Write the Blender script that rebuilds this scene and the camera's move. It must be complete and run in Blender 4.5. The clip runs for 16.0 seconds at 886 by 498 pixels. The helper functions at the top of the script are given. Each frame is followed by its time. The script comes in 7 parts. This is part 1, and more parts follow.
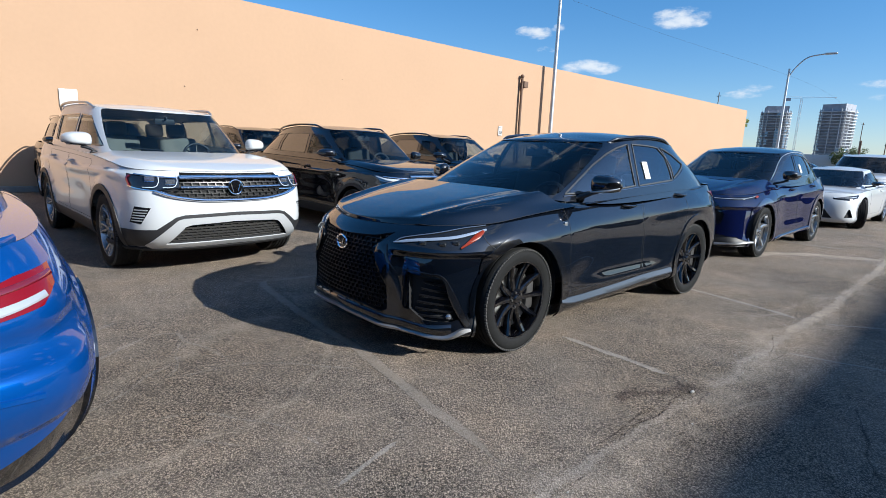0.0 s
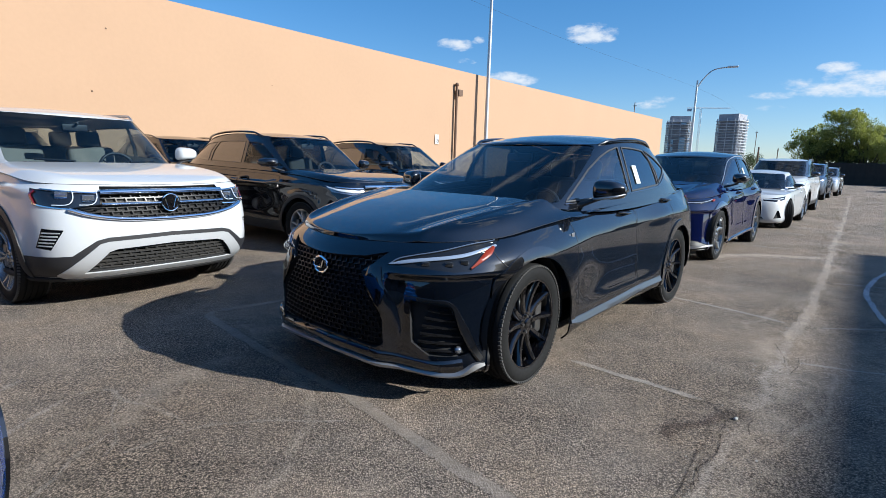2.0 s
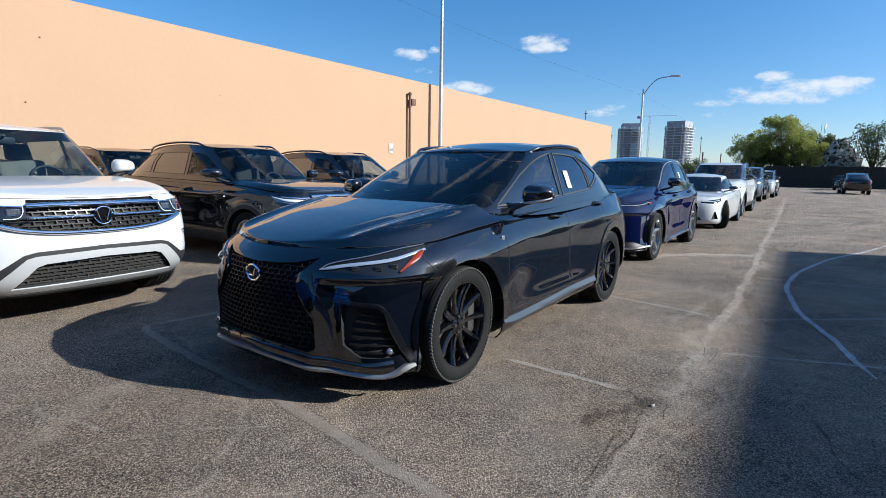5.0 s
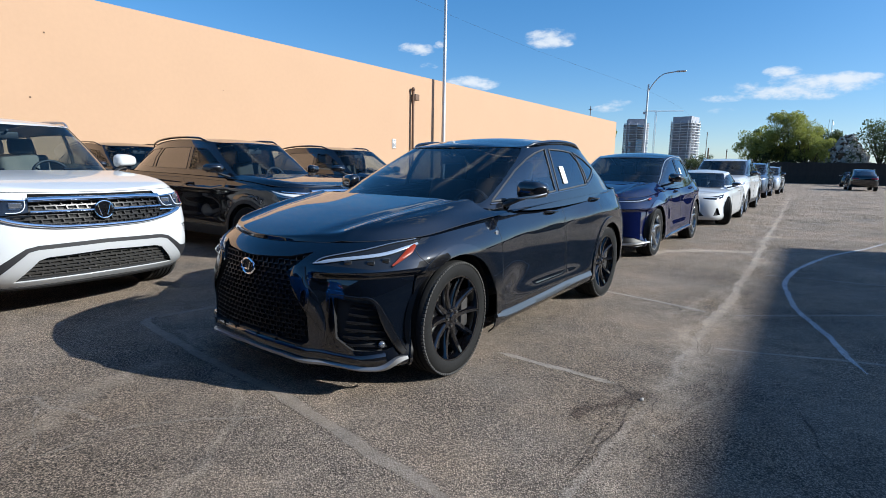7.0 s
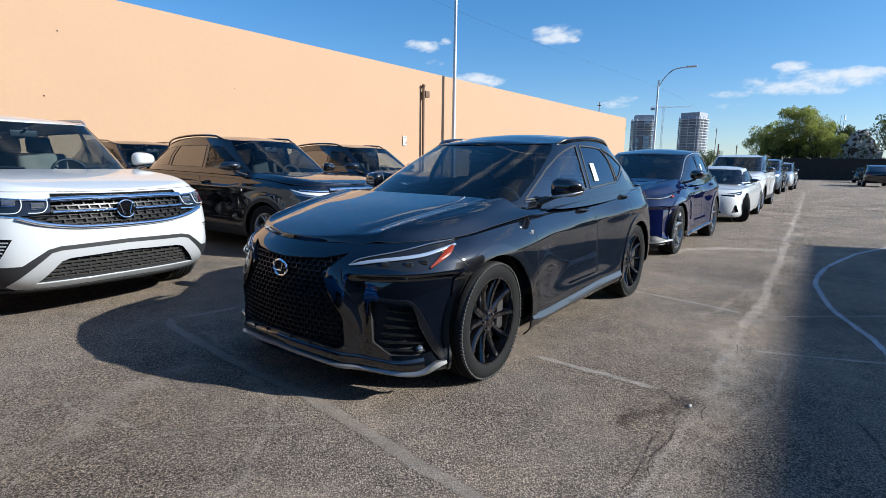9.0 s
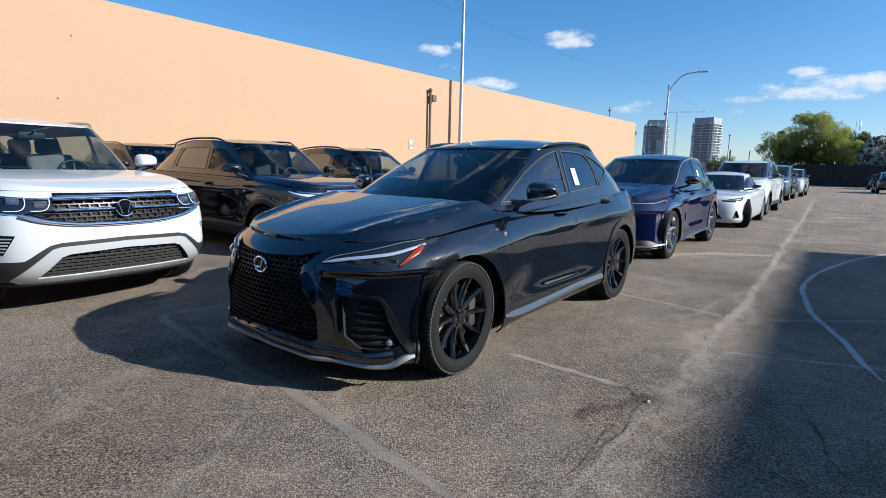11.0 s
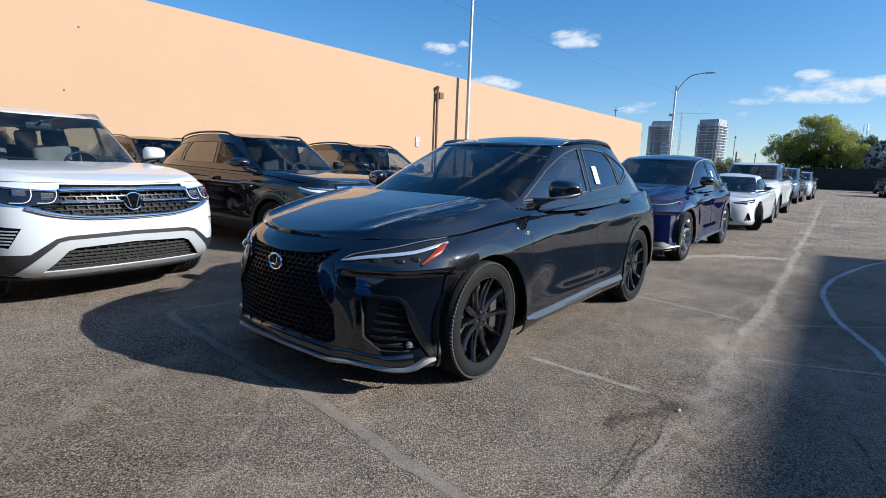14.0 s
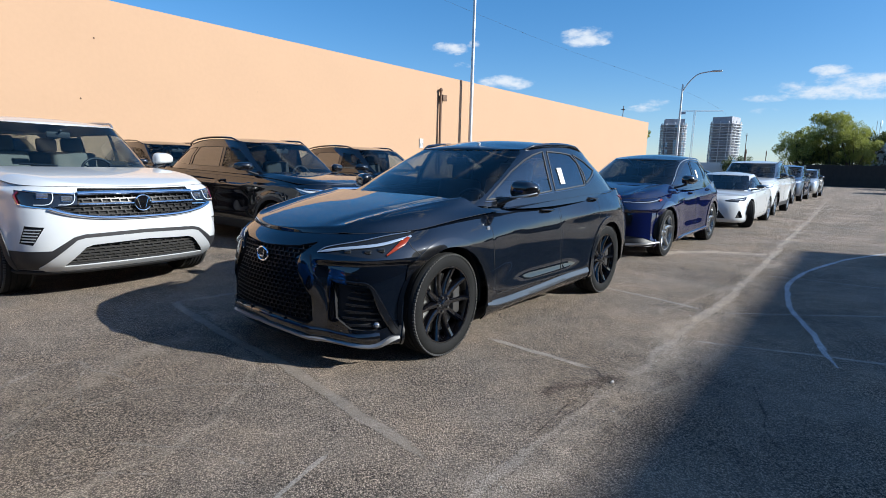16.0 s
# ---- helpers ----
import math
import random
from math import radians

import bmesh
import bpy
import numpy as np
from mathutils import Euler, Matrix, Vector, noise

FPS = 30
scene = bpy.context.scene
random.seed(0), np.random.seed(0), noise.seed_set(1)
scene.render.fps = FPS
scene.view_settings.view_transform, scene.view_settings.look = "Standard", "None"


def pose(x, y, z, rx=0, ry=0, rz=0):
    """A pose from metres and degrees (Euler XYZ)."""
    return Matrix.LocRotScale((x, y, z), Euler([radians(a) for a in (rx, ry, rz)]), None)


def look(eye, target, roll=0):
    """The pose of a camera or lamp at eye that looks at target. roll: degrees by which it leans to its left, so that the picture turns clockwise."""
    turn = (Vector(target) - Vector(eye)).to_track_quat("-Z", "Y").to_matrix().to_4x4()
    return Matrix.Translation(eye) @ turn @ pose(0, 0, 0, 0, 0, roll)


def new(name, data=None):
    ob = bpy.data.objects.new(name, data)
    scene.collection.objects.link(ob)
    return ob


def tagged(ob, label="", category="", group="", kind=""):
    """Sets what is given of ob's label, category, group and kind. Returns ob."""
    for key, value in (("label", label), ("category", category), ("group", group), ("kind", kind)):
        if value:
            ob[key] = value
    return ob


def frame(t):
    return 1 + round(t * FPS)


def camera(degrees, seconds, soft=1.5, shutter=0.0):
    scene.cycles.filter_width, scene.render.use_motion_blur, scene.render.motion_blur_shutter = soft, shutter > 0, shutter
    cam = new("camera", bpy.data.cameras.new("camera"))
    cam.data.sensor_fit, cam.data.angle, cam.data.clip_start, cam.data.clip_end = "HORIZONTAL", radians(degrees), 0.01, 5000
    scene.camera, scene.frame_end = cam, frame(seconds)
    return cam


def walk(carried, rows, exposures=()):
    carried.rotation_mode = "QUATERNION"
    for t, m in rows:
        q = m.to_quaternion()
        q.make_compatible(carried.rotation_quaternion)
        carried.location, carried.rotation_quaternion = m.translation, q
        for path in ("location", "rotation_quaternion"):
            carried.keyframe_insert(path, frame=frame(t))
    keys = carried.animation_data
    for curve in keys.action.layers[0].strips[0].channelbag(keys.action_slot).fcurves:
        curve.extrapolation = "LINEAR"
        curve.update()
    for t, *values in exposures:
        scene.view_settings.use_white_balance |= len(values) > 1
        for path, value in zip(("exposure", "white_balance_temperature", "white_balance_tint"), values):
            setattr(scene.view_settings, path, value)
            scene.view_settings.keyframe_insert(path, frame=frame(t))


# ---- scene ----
import functools

cam = camera(80.7, 16.0, 0.62)
PATH = [
    (0, (0.098, 0.077, 1.383), (0.038, 2.04, 1.004), 2.5),
    (0.5, (-0.049, 0.271, 1.349), (-0.055, 2.236, 0.975), 2.6),
    (1, (-0.147, 0.403, 1.334), (-0.112, 2.37, 0.975), 1.8),
    (1.5, (-0.268, 0.549, 1.336), (-0.148, 2.515, 0.991), 2.0),
    (2, (-0.328, 0.612, 1.33), (-0.121, 2.573, 0.997), 1.8),
    (2.5, (-0.322, 0.615, 1.327), (-0.042, 2.568, 1.003), 1.6),
    (3, (-0.245, 0.554, 1.331), (0.085, 2.501, 1.014), 1.5),
    (3.5, (-0.119, 0.455, 1.339), (0.246, 2.399, 1.038), 1.4),
    (4, (-0.115, 0.444, 1.329), (0.255, 2.386, 1.028), 1.7),
    (4.2, (-0.139, 0.463, 1.323), (0.227, 2.407, 1.022), 1.5),
    (6.3, (-0.169, 0.497, 1.329), (0.181, 2.444, 1.035), 0.8),
    (6.5, (-0.12, 0.462, 1.328), (0.232, 2.409, 1.033), 0.9),
    (7, (-0.098, 0.442, 1.326), (0.239, 2.389, 1.011), 1.1),
    (7.5, (-0.132, 0.475, 1.341), (0.171, 2.424, 1.012), 0.9),
    (8, (-0.187, 0.557, 1.331), (0.122, 2.505, 1.003), 1.0),
    (8.5, (-0.246, 0.575, 1.313), (0.07, 2.523, 0.991), 0.9),
    (9, (-0.262, 0.578, 1.326), (0.051, 2.527, 1.0), 0.9),
    (9.2, (-0.267, 0.571, 1.318), (0.047, 2.521, 1.003), 0.8),
    (11.3, (-0.036, 0.388, 1.333), (0.233, 2.345, 1.02), 1.4),
    (11.5, (-0.059, 0.417, 1.311), (0.212, 2.375, 1.002), 1.5),
    (12, (-0.146, 0.509, 1.317), (0.119, 2.466, 1.002), 1.8),
    (12.5, (-0.201, 0.548, 1.314), (0.06, 2.506, 1.001), 1.8),
    (13, (-0.21, 0.554, 1.3), (0.051, 2.512, 0.988), 1.7),
    (13.5, (-0.206, 0.553, 1.297), (0.054, 2.512, 0.985), 1.9),
    (14, (-0.15, 0.535, 1.311), (0.114, 2.492, 0.991), 2.1),
    (14.5, (0.006, 0.476, 1.315), (0.266, 2.433, 0.998), 1.9),
    (15, (0.088, 0.405, 1.317), (0.343, 2.362, 0.997), 2.0),
    (15.5, (0.084, 0.222, 1.333), (0.331, 2.181, 1.019), 1.9),
    (16, (0.102, 0.058, 1.343), (0.323, 2.02, 1.023), 1.6),
]
walk(cam, [(t, look(eye, target, roll)) for t, eye, target, roll in PATH])

# ---- the lot's own axes: X along the row of cars, Y towards the wall ----
LOT = Matrix.Rotation(radians(45), 4, "Z")


def lot(x, y, z=0.0, turn=0.0):
    return LOT @ pose(x, y, z, 0, 0, turn)


# ---- world and sun ----
SUN = Vector((0.68, -1.74, 1.0)).normalized()          # towards the sun, in the lot's axes
SUNW = LOT.to_3x3() @ SUN
CLOUDS = [(42, 27, 10, 3.6, 0.75), (20, 36, 9, 2.6, 0.6), (26, 52, 12, 3, 0.6), (43, 47, 7, 2, 0.6), (5, 64, 14, 4, 0.5), (12, 44, 9, 2.4, 0.8), (60, 62, 12, 4, 0.45), (-30, 66, 14, 5, 0.5), (75, 24, 9, 2.5, 0.5), (-25, 30, 9, 3, 0.5), (-50, 45, 12, 4, 0.5), (24.54, 12.87, 3.3, 1.25, 0.85), (38.34, 11.84, 2.35, 0.84, 0.9), (35.86, 12.31, 0.83, 0.58, 0.6), (37.13, 10.23, 1.53, 0.51, 0.55), (32.52, 8.61, 3.88, 0.95, 0.8), (3.54, 8.95, 1.86, 0.53, 0.75), (2.14, 7.43, 7.56, 1.5, 0.62), (8.43, 6.71, 2.49, 0.51, 0.45), (-1.67, 8.1, 2.43, 0.55, 0.5), (17.25, 6.68, 1.94, 0.49, 0.5), (18.57, 6.05, 2.47, 0.58, 0.5), (7.62, 5.56, 2.92, 0.58, 0.3)]
world = bpy.data.worlds.new("world")
scene.world = world
world.use_nodes = True
wn, wl = world.node_tree.nodes, world.node_tree.links
sky = wn.new("ShaderNodeTexSky")
sky.sky_type, sky.sun_disc = "NISHITA", False
sky.sun_elevation = math.asin(SUNW.z)
sky.sun_rotation = math.atan2(SUNW.x, SUNW.y)
sky.air_density, sky.dust_density, sky.ozone_density = 1.0, 0.25, 2.0
bg = wn["Background"]
bg.inputs["Strength"].default_value = 0.085
hue = wn.new("ShaderNodeHueSaturation")
hue.inputs["Saturation"].default_value = 1.32
tone = wn.new("ShaderNodeVectorMath")
tone.operation = "MULTIPLY"
tone.inputs[1].default_value = (1.06, 1.25, 1.52)
flat = wn.new("ShaderNodeGamma")
flat.inputs["Gamma"].default_value = 0.75
wl.new(sky.outputs[0], flat.inputs["Color"])
wl.new(flat.outputs[0], tone.inputs[0])
wl.new(tone.outputs[0], hue.inputs["Color"])
# fair-weather clouds: soft ovals of noise in the sky, by direction in the lot's axes, half-width, half-height, density
coord = wn.new("ShaderNodeTexCoord")
puff = wn.new("ShaderNodeTexNoise")
puff.inputs["Scale"].default_value, puff.inputs["Detail"].default_value, puff.inputs["Roughness"].default_value = 26, 7, 0.62
stretch = wn.new("ShaderNodeVectorMath")
stretch.operation = "MULTIPLY"
stretch.inputs[1].default_value = (1, 1, 2.2)
wl.new(coord.outputs["Generated"], stretch.inputs[0])
wl.new(stretch.outputs[0], puff.inputs["Vector"])


def sky_node(op, x, y):
    q = wn.new("ShaderNodeMath")
    q.operation = op
    for i, v in enumerate((x, y)):
        if isinstance(v, (int, float)):
            q.inputs[i].default_value = v
        else:
            wl.new(v, q.inputs[i])
    return q.outputs[0]


def cloud(azimuth, height, wide, tall, dense):
    """The mask of one cloud; azimuth and height in degrees, seen from the lot's X axis."""
    a, h = radians(azimuth + 45), radians(height)
    mid = Vector((math.cos(a) * math.cos(h), math.sin(a) * math.cos(h), math.sin(h)))
    side = Vector((-math.sin(a), math.cos(a), 0))
    up = mid.cross(side)
    vals = []
    for axis, size in ((side, wide), (up, tall)):
        d = wn.new("ShaderNodeVectorMath")
        d.operation = "DOT_PRODUCT"
        d.inputs[1].default_value = axis
        wl.new(coord.outputs["Generated"], d.inputs[0])
        vals.append(sky_node("DIVIDE", d.outputs["Value"], math.sin(radians(size))))
    r = sky_node("ADD", sky_node("MULTIPLY", vals[0], vals[0]), sky_node("MULTIPLY", vals[1], vals[1]))
    front = wn.new("ShaderNodeVectorMath")
    front.operation = "DOT_PRODUCT"
    front.inputs[1].default_value = mid
    wl.new(coord.outputs["Generated"], front.inputs[0])
    near = sky_node("GREATER_THAN", front.outputs["Value"], 0.3)
    return sky_node("MULTIPLY", sky_node("MULTIPLY", sky_node("MAXIMUM", sky_node("SUBTRACT", 1.0, r), 0.0), near), dense)


total = 0.0
for spec in CLOUDS:
    total = sky_node("ADD", cloud(*spec), total)
thick = sky_node("ADD", sky_node("MULTIPLY", total, 0.75), sky_node("MULTIPLY", sky_node("SUBTRACT", puff.outputs[0], 0.5), 1.6))
cover = wn.new("ShaderNodeMapRange")
cover.interpolation_type = "SMOOTHSTEP"
for i, v in enumerate((0.12, 0.75, 0.0, 0.92)):
    cover.inputs[i + 1].default_value = v
wl.new(sky_node("MULTIPLY", thick, sky_node("MINIMUM", sky_node("MULTIPLY", total, 3.0), 1.0)), cover.inputs[0])
mixc = wn.new("ShaderNodeMix")
mixc.data_type = "RGBA"
mixc.inputs["B"].default_value = (5.5, 6.0, 6.6, 1)
wl.new(cover.outputs[0], mixc.inputs["Factor"])
# bright haze round the sun
toward = wn.new("ShaderNodeVectorMath")
toward.operation = "DOT_PRODUCT"
toward.inputs[1].default_value = SUNW
wl.new(coord.outputs["Generated"], toward.inputs[0])
haze = wn.new("ShaderNodeVectorMath")
haze.operation = "SCALE"
haze.inputs[0].default_value = (2.8, 3.6, 5.5)
wl.new(sky_node("POWER", sky_node("MAXIMUM", toward.outputs["Value"], 0.0), 4.0), haze.inputs["Scale"])
lit = wn.new("ShaderNodeVectorMath")
lit.operation = "ADD"
# air-light: the sky is a cooler blue towards the horizon
rise = wn.new("ShaderNodeSeparateXYZ")
wl.new(coord.outputs["Generated"], rise.inputs[0])
cool = wn.new("ShaderNodeMix")
cool.data_type = "RGBA"
cool.blend_type = "MULTIPLY"
cool.inputs["B"].default_value = (1.08, 1.05, 1.08, 1)
wl.new(sky_node("POWER", sky_node("SUBTRACT", 1.0, sky_node("ABSOLUTE", rise.outputs["Z"], 0.0)), 5.0), cool.inputs["Factor"])
wl.new(hue.outputs[0], cool.inputs["A"])
wl.new(cool.outputs["Result"], lit.inputs[0])
wl.new(haze.outputs[0], lit.inputs[1])
wl.new(lit.outputs[0], mixc.inputs["A"])
wl.new(mixc.outputs["Result"], bg.inputs["Color"])
sun = new("sun", bpy.data.lights.new("sun", "SUN"))
sun.data.energy, sun.data.angle, sun.data.color = 5.0, radians(0.53), (0.97, 0.985, 0.95)
sun.matrix_world = look(SUNW * 50, (0, 0, 0))
scene.view_settings.exposure = 0.83


# ---- materials ----
def mat(name, col, rough=0.5, metal=0.0, coat=0.0, spec=0.5, grain=0.0, scale=20.0, bump=0.0, emit=0.0, ior=1.75):
    m = bpy.data.materials.new(name)
    m.use_nodes = True
    n, l = m.node_tree.nodes, m.node_tree.links
    b = n["Principled BSDF"]
    b.inputs["Base Color"].default_value = (*col, 1)
    b.inputs["Roughness"].default_value = rough
    b.inputs["Metallic"].default_value = metal
    b.inputs["Coat Weight"].default_value = coat
    b.inputs["Coat Roughness"].default_value = 0.015
    b.inputs["Coat IOR"].default_value = ior
    b.inputs["Specular IOR Level"].default_value = spec
    if emit:
        b.inputs["Emission Color"].default_value = (*col, 1)
        b.inputs["Emission Strength"].default_value = emit
    if grain or bump:
        tc = n.new("ShaderNodeTexCoord")
        fine = n.new("ShaderNodeTexNoise")
        fine.inputs["Scale"].default_value, fine.inputs["Detail"].default_value = scale, 6
        wide = n.new("ShaderNodeTexNoise")
        wide.inputs["Scale"].default_value, wide.inputs["Detail"].default_value = scale * 0.06, 4
        for t in (fine, wide):
            l.new(tc.outputs["Object"], t.inputs["Vector"])
        add = n.new("ShaderNodeMath")
        add.operation = "ADD"
        l.new(fine.outputs[0], add.inputs[0])
        l.new(wide.outputs[0], add.inputs[1])
        rng = n.new("ShaderNodeMapRange")
        rng.inputs[1].default_value, rng.inputs[2].default_value = 0.6, 1.4
        rng.inputs[3].default_value, rng.inputs[4].default_value = 1 - grain, 1 + grain
        l.new(add.outputs[0], rng.inputs[0])
        mul = n.new("ShaderNodeVectorMath")
        mul.operation = "SCALE"
        mul.inputs[0].default_value = col
        l.new(rng.outputs[0], mul.inputs["Scale"])
        l.new(mul.outputs[0], b.inputs["Base Color"])
        if bump:
            bp = n.new("ShaderNodeBump")
            bp.inputs["Strength"].default_value, bp.inputs["Distance"].default_value = 1.0, bump
            l.new(fine.outputs[0], bp.inputs["Height"])
            l.new(bp.outputs[0], b.inputs["Normal"])
    return m


def glass_mat(name, tint, gloss=(1, 1, 1), ior=1.95):
    m = bpy.data.materials.new(name)
    m.use_nodes = True
    n, l = m.node_tree.nodes, m.node_tree.links
    n.remove(n["Principled BSDF"])
    out = n["Material Output"]
    tr, gl, lw, mx = (n.new(k) for k in ("ShaderNodeBsdfTransparent", "ShaderNodeBsdfGlossy", "ShaderNodeLayerWeight", "ShaderNodeMixShader"))
    tr.inputs["Color"].default_value = (*tint, 1)
    gl.inputs["Color"].default_value = (*gloss, 1)
    gl.inputs["Roughness"].default_value = 0.005
    # gloss of a thin pane, the same from both sides
    r0 = ((ior - 1) / (ior + 1)) ** 2
    lw.inputs["Blend"].default_value = 0.5
    steep, gloss_part = n.new("ShaderNodeMath"), n.new("ShaderNodeMath")
    steep.operation, gloss_part.operation = "POWER", "MULTIPLY_ADD"
    l.new(lw.outputs["Facing"], steep.inputs[0])
    steep.inputs[1].default_value = 5.0
    l.new(steep.outputs[0], gloss_part.inputs[0])
    gloss_part.inputs[1].default_value, gloss_part.inputs[2].default_value = 1 - r0, r0
    l.new(gloss_part.outputs[0], mx.inputs[0])
    l.new(tr.outputs[0], mx.inputs[1])
    l.new(gl.outputs[0], mx.inputs[2])
    l.new(mx.outputs[0], out.inputs["Surface"])
    return m


M = dict(
    black_paint=mat("black_paint", (0.0014, 0.0024, 0.0050), 0.30, 0.0, 1.0, 0.03, ior=1.78),
    white_paint=mat("white_paint", (0.465, 0.478, 0.485), 0.35, 0.0, 0.9, 0.3, ior=1.5),
    navy_paint=mat("navy_paint", (0.002, 0.004, 0.026), 0.35, 0.0, 1.0, 0.0),
    blue_paint=mat("blue_paint", (0.0006, 0.050, 0.225), 0.42, 0.35, 1.0, 0.0, ior=1.5),
    brown_paint=mat("brown_paint", (0.006, 0.004, 0.004), 0.4, 0.0, 1.0, 0.0),
    silver_paint=mat("silver_paint", (0.45, 0.46, 0.47), 0.3, 0.6, 1.0),
    grey_paint=mat("grey_paint", (0.16, 0.18, 0.20), 0.3, 0.5, 1.0),
    slate_paint=mat("slate_paint", (0.03, 0.045, 0.075), 0.3, 0.4, 1.0),
    red_paint=mat("red_paint", (0.35, 0.02, 0.02), 0.3, 0.2, 1.0),
    gloss_black=mat("gloss_black", (0.004, 0.004, 0.005), 0.2, 0.0, 1.0, 0.2),
    plastic=mat("plastic", (0.016, 0.016, 0.018), 0.55, grain=0.15, scale=300, bump=0.0004),
    grille_black=mat("grille_black", (0.006, 0.006, 0.007), 0.35, spec=0.35),
    dark=mat("dark", (0.006, 0.006, 0.007), 0.8),
    rubber=mat("rubber", (0.013, 0.013, 0.013), 0.75, spec=0.10, grain=0.3, scale=60),
    rim_black=mat("rim_black", (0.002, 0.002, 0.003), 0.2, 0.0, 1.0, 0.1, ior=1.7),
    rim_dark=mat("rim_dark", (0.13, 0.125, 0.12), 0.3, 0.7),
    rim_mid=mat("rim_mid", (0.30, 0.31, 0.32), 0.25, 0.85),
    rim_silver=mat("rim_silver", (0.55, 0.56, 0.58), 0.28, 0.9),
    disc=mat("disc", (0.45, 0.44, 0.42), 0.35, 0.9, grain=0.2, scale=60),
    chrome=mat("chrome", (0.85, 0.86, 0.88), 0.06, 1.0),
    satin=mat("satin", (0.48, 0.48, 0.49), 0.32, 0.85),
    silver_trim=mat("silver_trim", (0.50, 0.51, 0.52), 0.38, 0.4),
    lens=mat("lens", (0.010, 0.011, 0.013), 0.1, 0.0, 0.6, 0.3, ior=1.45),
    lamp_white=mat("lamp_white", (0.62, 0.65, 0.70), 0.15, 0.1, 1.0),
    amber=mat("amber", (0.20, 0.020, 0.003), 0.3, 0.0, 0.25, 0.2),
    red_lens=mat("red_lens", (0.15, 0.002, 0.005), 0.10, 0.0, 0.5, 0.3, ior=1.4),
    cloth=mat("cloth", (0.035, 0.034, 0.034), 0.8, grain=0.3, scale=80),
    beige_cloth=mat("beige_cloth", (0.20, 0.18, 0.155), 0.8, grain=0.2, scale=80),
    paper=mat("paper", (0.62, 0.62, 0.60), 0.7),
    glass=glass_mat("glass", (0.66, 0.71, 0.70), ior=1.5),
    privacy=glass_mat("privacy", (0.05, 0.055, 0.06), ior=2.6),
    smoke=glass_mat("smoke", (0.52, 0.62, 0.66), ior=1.55),
    film_light=glass_mat("film_light", (0.62, 0.67, 0.68), (0.85, 0.95, 1.0), ior=2.3),
    film=glass_mat("film", (0.10, 0.13, 0.15), (0.8, 0.92, 1.0), ior=2.3),
    # lighter than the tyre: sunlit tone and dust put into the colour
    tread=mat("tread", (0.045, 0.044, 0.042), 0.85, grain=0.3, scale=60),
)


# ---- mesh helpers ----
def mesh_object(name, verts, faces, material, parent=None, label="", normals=None, smooth=40):
    me = bpy.data.meshes.new(name)
    me.from_pydata([tuple(v) for v in verts], [], [tuple(f) for f in faces])
    me.materials.append(material)
    if normals is not None:
        me.shade_smooth()
        me.normals_split_custom_set_from_vertices([tuple(v) for v in normals])
    elif smooth:
        me.shade_smooth()
        me.set_sharp_from_angle(angle=radians(smooth))
    ob = new(name, me)
    if parent is not None:
        ob.parent = parent
    if label:
        ob["label"] = label
    return ob


def part(name, bm, material, parent=None, label="", smooth=40):
    me = bpy.data.meshes.new(name)
    bmesh.ops.recalc_face_normals(bm, faces=bm.faces)
    bm.to_mesh(me)
    bm.free()
    me.materials.append(material)
    if smooth:
        me.shade_smooth()
        me.set_sharp_from_angle(angle=radians(smooth))
    ob = new(name, me)
    if parent is not None:
        ob.parent = parent
    if label:
        ob["label"] = label
    return ob


def box(bm, size, m, bevel=0.0, segs=2):
    r = bmesh.ops.create_cube(bm, size=1.0)
    vs = r["verts"]
    bmesh.ops.scale(bm, vec=size, verts=vs)
    if bevel:
        es = list({e for v in vs for e in v.link_edges})
        r = bmesh.ops.bevel(bm, geom=es, offset=bevel, segments=segs, affect="EDGES", profile=0.6)
        vs = list({v for f in r["faces"] for v in f.verts} | {v for v in vs if v.is_valid})
    bmesh.ops.transform(bm, matrix=m, verts=vs)
    return vs


def tube(bm, pts, radius, sides=8, squash=1.0):
    """A round bar along the points; radius may be a list."""
    pts = [Vector(p) for p in pts]
    rads = radius if isinstance(radius, (list, tuple)) else [radius] * len(pts)
    rings = []
    for i, p in enumerate(pts):
        d = (pts[min(i + 1, len(pts) - 1)] - pts[max(i - 1, 0)]).normalized()
        up = Vector((0, 0, 1)) if abs(d.z) < 0.95 else Vector((1, 0, 0))
        a = d.cross(up).normalized()
        b = a.cross(d)
        rings.append([bm.verts.new(p + (a * math.cos(k * math.tau / sides) + b * math.sin(k * math.tau / sides) * squash) * rads[i]) for k in range(sides)])
    for r0, r1 in zip(rings, rings[1:]):
        for k in range(sides):
            bm.faces.new((r0[k], r0[(k + 1) % sides], r1[(k + 1) % sides], r1[k]))
    bm.faces.new(rings[0][::-1])
    bm.faces.new(rings[-1])


def revolve(bm, profile, sides=48, axis="Y"):
    """Turns (radius, offset) points round the Y axis."""
    rings = []
    for r, o in profile:
        rings.append([bm.verts.new((r * math.cos(k * math.tau / sides), o, r * math.sin(k * math.tau / sides))) for k in range(sides)])
    for r0, r1 in zip(rings, rings[1:]):
        for k in range(sides):
            bm.faces.new((r0[k], r0[(k + 1) % sides], r1[(k + 1) % sides], r1[k]))
    return rings


